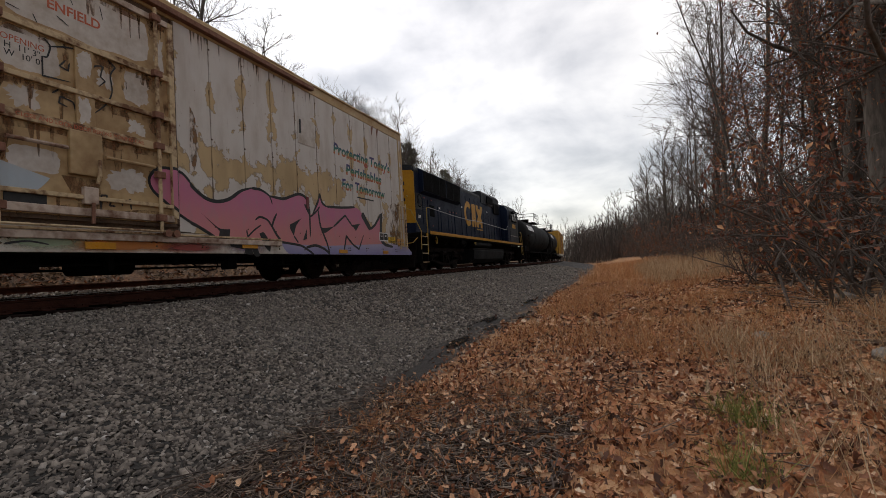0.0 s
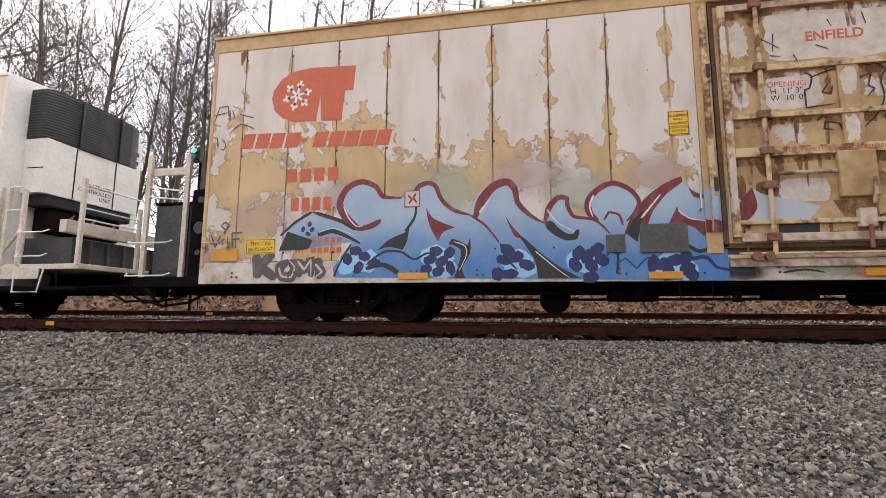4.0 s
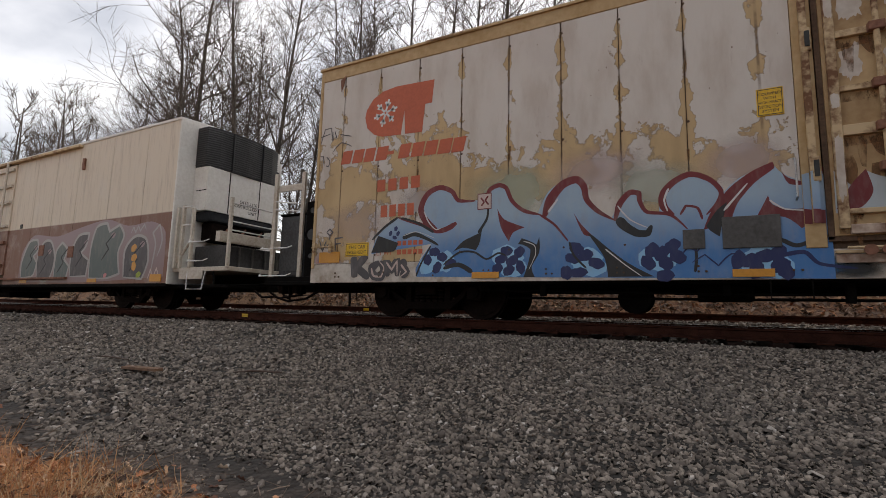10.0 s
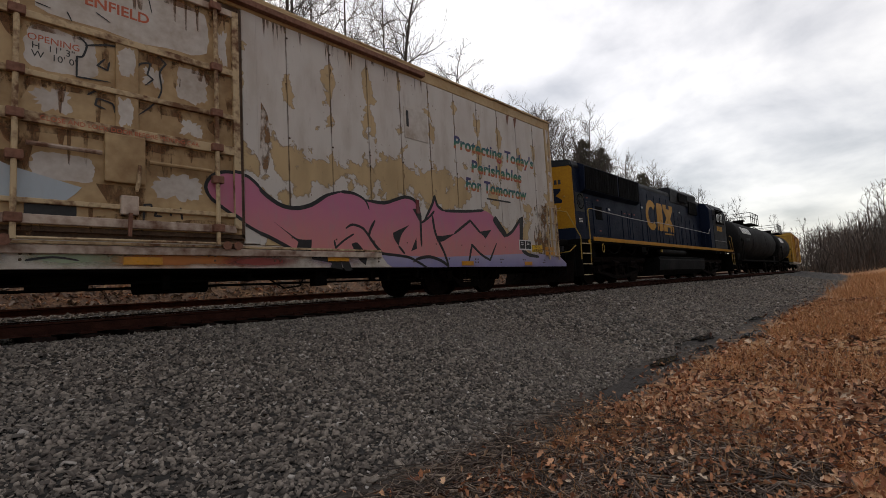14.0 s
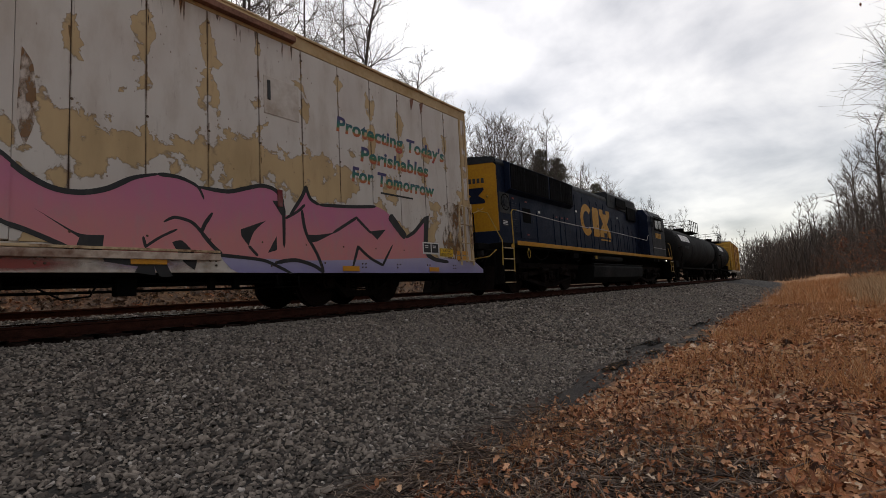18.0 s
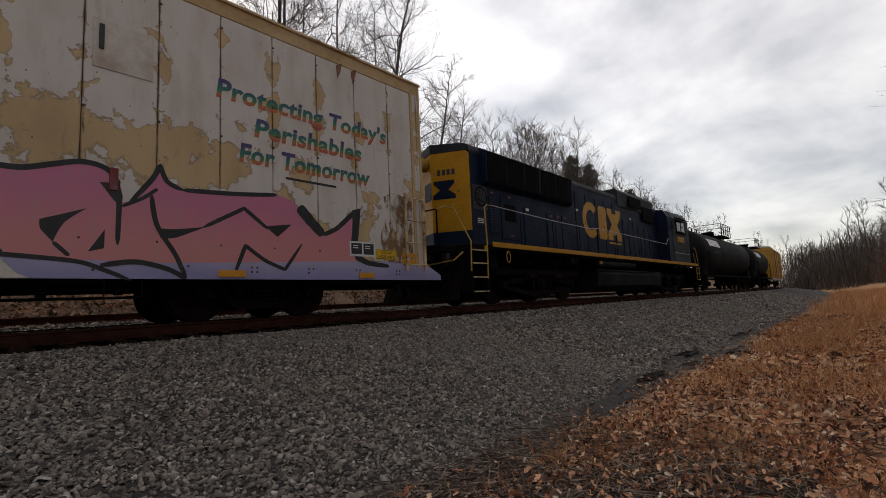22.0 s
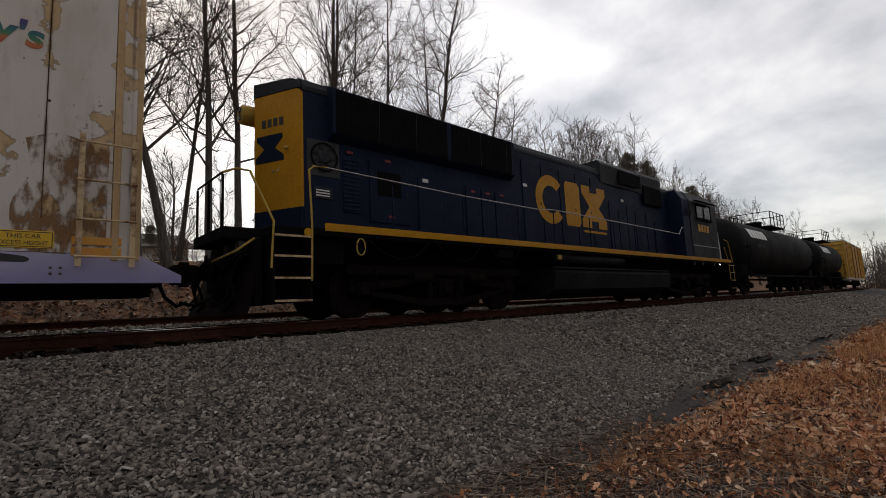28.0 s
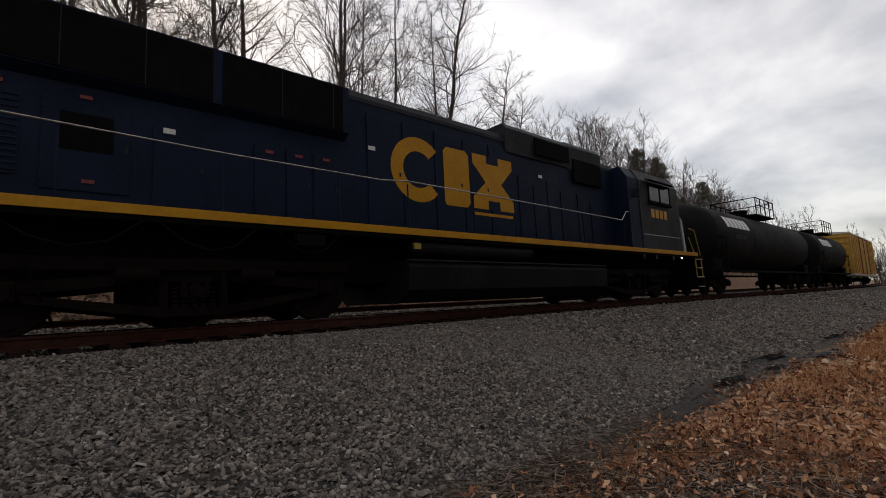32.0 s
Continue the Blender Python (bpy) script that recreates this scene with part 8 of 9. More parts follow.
# ---- tank cars and the yellow box car far behind ----
def tank_car(x0, x1):
    xc, half_l = (x0 + x1) / 2, (x1 - x0) / 2
    car = thing("tank_car", "black tank car with white brand bars and a railed top platform", "rail car", "cars of the train", pose(xc, D, 0))
    CARS.append((car, xc))
    R, ZC = 1.50, 2.58
    stations = [(-half_l, 0.05), (-half_l + 0.04, 0.45), (-half_l + 0.15, 0.85), (-half_l + 0.33, 1.2), (-half_l + 0.55, 1.42), (-half_l + 0.8, 1.5)]
    stations += [(k, 1.5) for k in (-half_l * 0.5, 0, half_l * 0.5)] + [(-a, r) for a, r in stations[::-1]]
    bm = bmesh.new()
    tube(bm, [(a, 0, ZC) for a, r in stations], [r for a, r in stations], 40)
    part("tank", bm, M_TANK, car, smooth=True)
    for a in (-half_l + 0.82, half_l - 0.82, -half_l * 0.33, half_l * 0.33):
        part("weld_band", tube(bmesh.new(), [(a - 0.03, 0, ZC), (a + 0.03, 0, ZC)], 1.508, 40), M_TANK, car)
    def skin(name, a0, a1, h0, h1, material):
        b = bmesh.new()
        n = 5
        ring = []
        for i in range(n + 1):
            z = h0 + (h1 - h0) * i / n
            y = -math.sqrt(max(0.01, 1.512 ** 2 - (z - ZC) ** 2))
            ring.append((b.verts.new((a0, y, z)), b.verts.new((a1, y, z))))
        for p, q in zip(ring, ring[1:]):
            b.faces.new((p[0], p[1], q[1], q[0]))
        part(name, b, material, car)
    for k in range(6):
        skin("brand_bar", -half_l + 2.1 + k * 0.52, -half_l + 2.53 + k * 0.52, 2.95, 3.45, M_WHITE)
    for k in range(7):
        skin("number_bar", -half_l + 3.0 + k * 0.2, -half_l + 3.14 + k * 0.2, 2.45, 2.65, M_GREY)
    part("running_board", bx(-half_l + 0.4, half_l - 0.4, -1.58, -1.3, 0.92, 1.02), M_UNDER, car)
    part("running_board", bx(-half_l + 0.4, half_l - 0.4, 1.3, 1.58, 0.92, 1.02), M_UNDER, car)
    for a in (-half_l + 1.0, half_l - 1.0):
        part("saddle", bx(a - 0.5, a + 0.5, -1.3, 1.3, 0.7, 1.5, bevel=0.05), M_UNDER, car)
        part("stub_sill", bx(a - 0.9, a + 0.9, -0.32, 0.32, 0.6, 1.0), M_UNDER, car)
        ladder(car, a - 0.25, a + 0.2, [1.0, 1.35, 1.7, 2.05, 2.4], -1.62, M_UNDER)
    part("manway", rod([(0.2, 0, 4.0), (0.2, 0, 4.42)], 0.42, 24), M_UNDER, car)
    part("manway_lid", rod([(0.2, 0, 4.42), (0.2, 0, 4.50)], [0.5, 0.42], 24), M_UNDER, car)
    part("top_platform", bx(-0.6, 2.6, -1.1, 1.1, 4.06, 4.12), M_UNDER, car)
    for a in (-0.6, 0.2, 1.0, 1.8, 2.6):
        for y in (-1.1, 1.1):
            part("rail_post", rod([(a, y, 4.1), (a, y, 5.0)], 0.025, 6), M_UNDER, car)
    for y in (-1.1, 1.1):
        for z in (4.6, 5.0):
            part("platform_rail", rod([(-0.6, y, z), (2.6, y, z)], 0.022, 6), M_UNDER, car)
    for a in (-0.6, 2.6):
        part("platform_rail", rod([(a, -1.1, 5.0), (a, 1.1, 5.0)], 0.022, 6), M_UNDER, car)
    for s in (-1, 1):
        truck(car, s * (half_l - 1.6))
        coupler(car, s * (half_l - 0.2), s)
    return car


tank_car(40.9, 58.0)
tank_car(59.6, 70.6)

XY = 79.4
boxcar = thing("box_car", "bright yellow steel box car with rust-brown door edges", "rail car", "cars of the train", pose(XY, D, 0))
CARS.append((boxcar, XY))
part("body", bx(-7.9, 7.9, -1.55, 1.55, 1.05, 4.45), M_SEAM, boxcar)
for c in ([-7.9 + k * 1.02 for k in range(6)], [2.8 + k * 1.02 for k in range(6)]):
    for a, b in zip(c, c[1:]):
        part("side_panel", bx(a + 0.02, b - 0.02, -1.6, -1.54, 1.05, 4.4, bevel=0.015), M_BOXY, boxcar)
        part("side_rib", bx(b - 0.04, b + 0.04, -1.64, -1.55, 1.05, 4.4), M_BOXY, boxcar)
for a in range(15):
    part("side_panel", bx(-7.9 + a * 1.053 + 0.02, -7.9 + (a + 1) * 1.053 - 0.02, 1.54, 1.6, 1.05, 4.4), M_BOXY, boxcar)
yd = part("door", bx(-2.6, 2.6, -1.64, -1.56, 1.05, 4.3, bevel=0.01), M_BOXY, boxcar)
for z in (1.6, 2.2, 2.8, 3.4, 3.95):
    part("door_rib", bx(-2.5, 2.5, -1.68, -1.63, z - 0.05, z + 0.05), M_BOXY, yd)
for x in (-2.7, 0, 2.7):
    part("door_edge", bx(x - 0.12, x + 0.12, -1.69, -1.55, 1.0, 4.4), M_BROWN, boxcar)
for s in (-1, 1):
    part("end_wall", bx(min(s * 7.9, s * 7.98), max(s * 7.9, s * 7.98), -1.58, 1.58, 1.0, 4.5), M_BOXY, boxcar)
    for k in range(7):
        z = 1.3 + k * 0.46
        part("end_rib", bx(min(s * 7.96, s * 8.04), max(s * 7.96, s * 8.04), -1.45, 1.45, z, z + 0.16, bevel=0.03), M_BOXY, boxcar)
    truck(boxcar, s * 6.2)
    coupler(boxcar, s * 8.0, s)
part("roof", prism(bmesh.new(), [(-1.62, 4.42), (-1.62, 4.52), (0, 4.68), (1.62, 4.52), (1.62, 4.42)], 'x', -8.0, 8.0), M_CREAMEND, boxcar, "pale galvanised roof")
part("side_sill", bx(-8.0, 8.0, -1.6, 1.6, 0.85, 1.04), M_CREAMPART, boxcar)
ladder(boxcar, -7.7, -7.25, [1.2, 1.7, 2.2, 2.7, 3.2, 3.7], -1.72, M_BOXY)

# ---- trees ----
def bark_material(name, light, dark):
    g = Graph(name, 0.92)
    v = g.noise(3.0, 6.0, 0.6, g.scaled(g.obj, 5, 5, 0.8))
    c = g.ramp(v, [(0.3, dark), (0.65, light)])
    c = g.mix(g.step(g.noise(1.3, 4.0), 0.5, 0.7, 0.0, 0.4), c, (0.075, 0.077, 0.058))
    c = g.mix(g.math('MULTIPLY', g.random(), 0.4), c, dark)
    return g.end(c, 0.92, g.bump(v, 0.6, 0.03))


M_BARK = bark_material("grey_brown_bark", (0.15, 0.125, 0.104), (0.040, 0.032, 0.027))
M_TWIGS = bark_material("bare_twigs", (0.14, 0.112, 0.094), (0.052, 0.040, 0.034))
M_NEEDLE = leaf_material("dark_evergreen", [(0.0, (0.05, 0.055, 0.032)), (0.6, (0.11, 0.115, 0.065)), (1.0, (0.19, 0.175, 0.11))])


class Wood:
    """Collects the tapered limbs of one tree as plain vertex and face lists."""

    def __init__(self):
        self.v, self.f, self.n = [], [], 0

    def limb(self, pts, radii, sides):
        start = self.n
        for i, (p, r) in enumerate(zip(pts, radii)):
            d = (pts[min(i + 1, len(pts) - 1)] - pts[max(i - 1, 0)])
            d = d / (np.linalg.norm(d) + 1e-9)
            ref = np.array((1.0, 0, 0)) if abs(d[0]) < 0.8 else np.array((0, 1.0, 0))
            u = np.cross(d, ref)
            u /= np.linalg.norm(u)
            w = np.cross(d, u)
            for k in range(sides):
                a = k * math.tau / sides
                self.v.append(p + r * (u * math.cos(a) + w * math.sin(a)))
        self.n += len(pts) * sides
        for i in range(len(pts) - 1):
            for k in range(sides):
                a, b = start + i * sides + k, start + i * sides + (k + 1) % sides
                self.f.append((a, b, b + sides, a + sides))

    def mesh(self, name, material):
        me = bpy.data.meshes.new(name)
        me.from_pydata([tuple(p) for p in self.v], [], self.f)
        me.materials.append(material)
        me.shade_smooth()
        return me


def grow(seed, height, trunk_r, crown_from=0.35, spread=0.55, limbs=16, fork=False, lean=0.05, droop=0.0, twig=1.0, bend=0.10, thick=0.011, kids=(5, 6, 5)):
    """A bare broadleaf tree: (trunk and limbs, twigs, twig tips)."""
    rg = np.random.RandomState(seed)
    wood, fine, tips = Wood(), Wood(), []

    def path(start, way, length, steps, wander, up):
        pts, p, d = [start], start, way / np.linalg.norm(way)
        for _ in range(steps):
            d = d + rg.normal(0, wander, 3) + np.array((0, 0, up))
            d /= np.linalg.norm(d)
            p = p + d * length / steps
            pts.append(p)
        return pts

    def tree_limb(start, way, length, r, level):
        steps = 5 if level < 2 else 2 if level == 2 else 1
        r = max(r, thick * (3.2, 2.4, 1.5, 1.0)[level])
        pts = path(start, way, length, steps, bend * (1 + 0.5 * level), 0.11 - droop * 0.1)
        end_r = r * (0.25 if level < 3 else 0.35)
        radii = [r + (end_r - r) * i / steps for i in range(steps + 1)]
        (wood if level < 2 else fine).limb(pts, radii, (6, 5, 3, 3)[level] if thick < 0.015 else (4, 3, 3, 3)[level])
        if level >= 3:
            tips.append(pts[-1])
            tips.append((pts[-2] + pts[-1]) / 2)
            return
        for j in range(int(kids[level] * twig + rg.rand())):
            i = rg.randint(1, steps + 1) if level else rg.randint(2, steps + 1)
            d = pts[i] - pts[i - 1]
            side = rg.normal(0, 1, 3)
            side -= d * side.dot(d) / d.dot(d)
            side /= np.linalg.norm(side)
            w = d / np.linalg.norm(d) + side * rg.uniform(0.45, 0.95)
            tree_limb(pts[i] - d * rg.rand(), w, length * rg.uniform(0.38, 0.7), radii[i] * rg.uniform(0.45, 0.7), level + 1)

    base = np.array((0, 0, -0.3))
    steps = 9
    trunk = path(base, np.array((rg.normal(0, lean), rg.normal(0, lean), 1.0)), height, steps, bend * 0.35, 0.03)
    radii = [trunk_r * (1.35 if i == 0 else 1.0 - 0.88 * i / steps) for i in range(steps + 1)]
    wood.limb(trunk, radii, 8 if thick < 0.015 else 5)
    for j in range(limbs):
        t = crown_from + (1 - crown_from) * (j + rg.rand()) / limbs
        i = min(steps - 1, int(t * steps))
        u = t * steps - i
        p = trunk[i] * (1 - u) + trunk[i + 1] * u
        a = j * 2.4 + rg.uniform(-0.5, 0.5)
        up = (rg.uniform(0.6, 1.3) if not fork else rg.uniform(0.9, 1.6)) * (0.6 if bend > 0.19 else 1.0)
        ln = height * spread * rg.uniform(0.55, 1.0) * (1.15 - 0.75 * (t - crown_from) / (1 - crown_from))
        tree_limb(p, np.array((math.cos(a), math.sin(a), up)), ln * 0.62, max(0.02, radii[i] * rg.uniform(0.3, 0.5)), 1 if not fork else 0 if j < 4 else 1)
    return wood, fine, tips


def tree_kind(name, label, seed, foliage=0, **kw):
    wood, fine, tips = grow(seed, **kw)
    t = thing(name, label, "tree", "bare trees by the track")
    for nm, w, m in (("trunk", wood, M_BARK), ("crown", fine, M_TWIGS)):
        ob = new(nm, w.mesh(nm, m))
        ob.parent = t
    if foliage:
        rg = np.random.RandomState(seed + 50)
        tp = np.array(tips)
        low = tp[tp[:, 2] < np.percentile(tp[:, 2], 70)]
        c = low[rg.randint(0, len(low), foliage)] + rg.normal(0, 0.16, (foliage, 3))
        d = 0.10 * rg.uniform(0.6, 1.3, foliage)
        ob = scatter("foliage", FOLIAGE_V, FOLIAGE_F, c, np.stack([d, d * 0.7, d], -1), rg.uniform(-1.5, 1.5, (foliage, 3)), M_LEAFRED, "clinging red-brown dead leaves", "")
        ob.parent = t
    return t


def evergreen(seed, height):
    t = thing("evergreen_tree", "dark evergreen tree behind the track", "tree", "evergreens behind the track")
    rg = np.random.RandomState(seed)
    w = Wood()
    w.limb([np.array((0, 0, -0.3)), np.array((0.05, 0, height * 0.5)), np.array((0, 0.05, height))], [0.22, 0.13, 0.03], 7)
    pts = []
    for j in range(70):
        h = height * rg.uniform(0.22, 0.99)
        a, ln = rg.uniform(0, 6.28), (height - h) * 0.30 + 0.4
        ln *= rg.uniform(0.6, 1.15)
        q = [np.array((math.cos(a) * ln * s, math.sin(a) * ln * s, h + 0.25 * ln * s - 0.35 * ln * s * s)) for s in (0, 0.5, 1)]
        w.limb(q, [0.04, 0.025, 0.01], 4)
        for s in np.linspace(0.2, 1, 9):
            pts.append((math.cos(a) * ln * s, math.sin(a) * ln * s, h + 0.25 * ln * s - 0.35 * ln * s * s))
    ob = new("trunk", w.mesh("trunk", M_BARK))
    ob.parent = t
    c = np.repeat(np.array(pts), 7, axis=0)
    n = len(c)
    c = c + rg.normal(0, 0.14, (n, 3))
    d = rg.uniform(0.2, 0.42, n)
    ob = scatter("needles", FOLIAGE_V, FOLIAGE_F, c, np.stack([d, d * 0.35, d * 0.6], -1), rg.uniform(-1.2, 3.1, (n, 3)), M_NEEDLE, "", "")
    ob.parent = t
    return t


def shrub_kind(seed, height, leafy):
    t = thing("shrub", "tangled bare shrub with some clinging brown leaves", "shrub", "brush at the wood's edge")
    rg = np.random.RandomState(seed)
    w, tips = Wood(), []
    for j in range(16):
        a = rg.uniform(0, 6.28)
        p = np.array((rg.normal(0, 0.4), rg.normal(0, 0.35), -0.1))
        d = np.array((math.cos(a) * 0.7, math.sin(a) * 0.7, rg.uniform(0.7, 1.6)))
        pts = [p]
        for s in range(4):
            d = d + rg.normal(0, 0.25, 3)
            d /= np.linalg.norm(d)
            p = p + d * height / 4 * rg.uniform(0.6, 1.1)
            pts.append(p)
        w.limb(pts, [0.022, 0.018, 0.014, 0.010, 0.006], 3)
        for k in range(6):
            i = rg.randint(1, 5)
            e = rg.normal(0, 1, 3)
            e[2] = abs(e[2]) * 0.5
            q = [pts[i], pts[i] + e * height * 0.10, pts[i] + e * height * 0.18 + rg.normal(0, 0.08, 3)]
            w.limb(q, [0.009, 0.007, 0.004], 3)
            tips += q[1:]
    ob = new("brushwood", w.mesh("brushwood", M_TWIGS))
    ob.parent = t
    if leafy:
        tp = np.array(tips)
        c = tp[rg.randint(0, len(tp), leafy)] + rg.normal(0, 0.08, (leafy, 3))
        d = 0.085 * rg.uniform(0.6, 1.4, leafy)
        ob = scatter("foliage", FOLIAGE_V, FOLIAGE_F, c, np.stack([d, d * 0.7, d], -1), rg.uniform(-1.5, 1.5, (leafy, 3)), M_LEAFRED, "clinging red-brown dead leaves", "")
        ob.parent = t
    return t


KINDS = [
    tree_kind("bare_tree", "tall slender bare tree with fine upright twigs", 1, height=17, trunk_r=0.15, crown_from=0.24, spread=0.46, limbs=25, thick=0.009, kids=(5, 7, 6)),
    tree_kind("bare_tree", "tall bare tree with a forked spreading crown", 2, height=16.5, trunk_r=0.165, crown_from=0.26, spread=0.52, limbs=24, bend=0.14, thick=0.009, kids=(5, 7, 7)),
    tree_kind("bare_tree", "slim straight bare tree", 3, height=15, trunk_r=0.11, crown_from=0.30, spread=0.38, limbs=22, thick=0.009, kids=(5, 6, 6)),
    tree_kind("bare_tree", "broad bare tree with wandering limbs", 4, height=15.5, trunk_r=0.17, crown_from=0.22, spread=0.52, limbs=24, bend=0.18, lean=0.06, thick=0.006, kids=(5, 8, 8)),
    tree_kind("bare_tree", "bushy bare tree with dense twigs", 5, height=9, trunk_r=0.13, crown_from=0.10, spread=0.52, limbs=26, thick=0.006, kids=(5, 8, 7)),
    tree_kind("bare_tree", "young bare tree holding red-brown leaves", 6, height=8, trunk_r=0.09, crown_from=0.12, spread=0.50, limbs=16, foliage=1700, thick=0.006, kids=(5, 5, 5)),
    tree_kind("bare_tree", "oak with wandering limbs and some red-brown leaves", 7, height=15, trunk_r=0.22, crown_from=0.2, spread=0.42, limbs=16, bend=0.22, foliage=1700, thick=0.007, kids=(5, 6, 5)),
    tree_kind("bare_tree", "bare tree with a rounded mass of fine twigs", 8, height=13, trunk_r=0.17, crown_from=0.12, spread=0.60, limbs=26, thick=0.010, kids=(5, 6, 5)),
    tree_kind("bare_tree", "bushy bare tree with a dense mass of twigs", 9, height=10, trunk_r=0.14, crown_from=0.05, spread=0.68, limbs=28, thick=0.010, kids=(5, 6, 5)),
    tree_kind("bare_tree", "distant bare tree with hazy grey-brown twigs", 10, height=13, trunk_r=0.20, crown_from=0.08, spread=0.60, limbs=15, thick=0.018, kids=(4, 5, 5)),
    tree_kind("bare_tree", "distant bushy bare tree with dense twigs", 11, height=9, trunk_r=0.16, crown_from=0.04, spread=0.72, limbs=17, thick=0.018, kids=(4, 5, 5)),
    tree_kind("bare_tree", "tall bare woodland tree with a bare lower trunk", 12, height=17, trunk_r=0.17, crown_from=0.28, spread=0.38, limbs=18, bend=0.16, thick=0.007, kids=(4, 6, 5)),
    tree_kind("bare_tree", "thin leaning woodland tree with few limbs", 13, height=13, trunk_r=0.08, crown_from=0.22, spread=0.36, limbs=14, lean=0.12, bend=0.2, thick=0.006, kids=(4, 5, 5)),
    tree_kind("bare_tree", "thick-limbed woodland oak with crooked boughs", 14, height=15, trunk_r=0.26, crown_from=0.24, spread=0.34, limbs=12, bend=0.24, thick=0.008, fork=True, kids=(5, 5, 4)),
]
PINES = [evergreen(21, 11), evergreen(22, 8)]
SHRUBS = [shrub_kind(31, 2.2, 420), shrub_kind(32, 1.8, 60), shrub_kind(33, 2.6, 650)]
USED = set()


def plant(kind, x, y, scale=1.0, turn=None):
    turn = rng.uniform(0, 360) if turn is None else turn
    y -= bend(x)
    m = pose(x, y, ground_z(x, y) - 0.05, 0, 0, turn)
    if id(kind) not in USED:
        USED.add(id(kind))
        kind.scale = (scale,) * 3
        kind.matrix_basis = m @ Matrix.Diagonal((scale, scale, scale, 1))
        return kind
    t = copy_thing(kind, m)
    t.scale = (scale,) * 3
    return t


rng = random.Random(17)
# the line of trees on the bank behind the track
for x, y, k, s, turn in ((0.75, 17.2, 0, 1.0, 40), (1.7, 18.3, 2, 1.05, 0), (3.0, 17.0, 2, 1.0, 130), (5.2, 17.4, 0, 0.95, 250), (3.95, 17.6, 1, 0.95, 0), (2.1, 19.5, 2, 0.95, 80), (6.3, 18.5, 0, 1.0, 10), (8.6, 17.5, 1, 1.0, 200), (10.8, 19, 0, 1.0, 60), (12.4, 18, 2, 1.05, 10),
                        (14.9, 17.2, 3, 1.05, 150), (17.6, 18.5, 1, 0.85, 30), (19.5, 17.8, 4, 1.35, 30), (22.0, 19, 4, 1.2, 0), (25, 19, 4, 1.0, 90), (29, 20, 4, 1.0, 20), (5.0, 21, 2, 1.0, 20), (13.5, 22, 0, 0.9, 90)):
    plant(KINDS[k], x, y, s, turn)
for k in range(20):
    x = -1.2 - k * 1.4 + rng.uniform(-0.5, 0.5)
    plant(KINDS[rng.choice((0, 0, 1, 2, 2))], x, rng.uniform(16.2, 21), rng.uniform(0.9, 1.15))
for k in range(20):
    x = -2.0 - k * 1.7 + rng.uniform(-0.8, 0.8)
    plant(KINDS[rng.choice((0, 2, 2, 7))], x, rng.uniform(21, 32), rng.uniform(0.85, 1.1))
plant(KINDS[1], -24.8, 16.4, 1.15, 20)
plant(KINDS[1], -31.6, 20, 1.5, 200)
for k in range(24):
    x = -33 - k * 2.2 + rng.uniform(-1, 1)
    kind = rng.choice((7, 7, 3) if x > -50 else (9, 9, 7))
    plant(KINDS[kind], x, rng.uniform(18, 27), rng.uniform(1.1, 1.4))
for k in range(14):
    x = -90 - k * 8 + rng.uniform(-2, 2)
    plant(KINDS[rng.choice((9, 10))], x, rng.uniform(17, 34), rng.uniform(1.0, 1.3))
for k in range(14):
    plant(KINDS[rng.choice((2, 9, 10))], rng.uniform(0, 26), rng.uniform(26, 42), rng.uniform(0.7, 0.95))
# evergreens and bushy trees farther along the track
for x, y, s in ((44.5, 21, 1.1), (47.5, 20.5, 1.05), (51.5, 20, 0.95), (41, 22, 1.0), (58, 20, 0.95), (4.6, 40, 0.7), (8, 42, 0.6), (64, 22, 0.9)):
    plant(PINES[rng.randint(0, 1)], x, y, s)
for k in range(44):
    x = 31 + k * 1.1 + rng.uniform(-0.8, 0.8)
    plant(KINDS[rng.choice((8, 7, 7) if x < 48 else (8, 8))], x, rng.uniform(16.5, 24), rng.uniform(0.95, 1.12) if x < 48 else rng.uniform(0.85, 1.0))
for k in range(26):
    x = 75 + k * 2.0 + rng.uniform(-0.8, 0.8)
    plant(KINDS[rng.choice((9, 10, 10))], x, rng.uniform(16.5, 24), rng.uniform(0.5, 0.7))
# the end of the view
for k in range(64):
    plant(KINDS[rng.choice((9, 10, 10))], rng.uniform(118, 185), rng.uniform(-24, 40), rng.uniform(0.75, 1.1))
# the wood on the other side of the track
for x, y, k, s, turn in ((11.0, -4.9, 13, 1.0, 30), (8.6, -4.5, 6, 0.85, 0), (14.3, -5.4, 6, 1.0, 190), (27, -5.2, 0, 0.95, 0), (23, -6.2, 11, 0.95, 120), (19, -7.4, 13, 0.95, 200), (15.5, -5.8, 5, 1.15, 20), (16.5, -5.2, 11, 1.05, 0), (13.4, -6.4, 6, 0.9, 60), (11.6, -4.8, 5, 0.8, 140), (12.2, -6.4, 11, 1.05, 270), (10.6, -6.6, 13, 1.0, 10), (9.0, -5.4, 12, 1.0, 70), (20.5, -4.9, 12, 1.0, 0), (18.0, -6.6, 6, 1.0, 10), (13.0, -7.6, 6, 1.1, 100), (17.0, -4.7, 5, 1.0, 250), (22.0, -5.6, 5, 1.2, 80)):
    plant(KINDS[k], x, y, s, turn)
for k in range(22):
    x = rng.uniform(8, 36)
    plant(KINDS[rng.choice((11, 11, 12, 12, 13))], x, -5.8 - 0.03 * x - rng.random() ** 1.2 * 14, rng.uniform(0.85, 1.15))
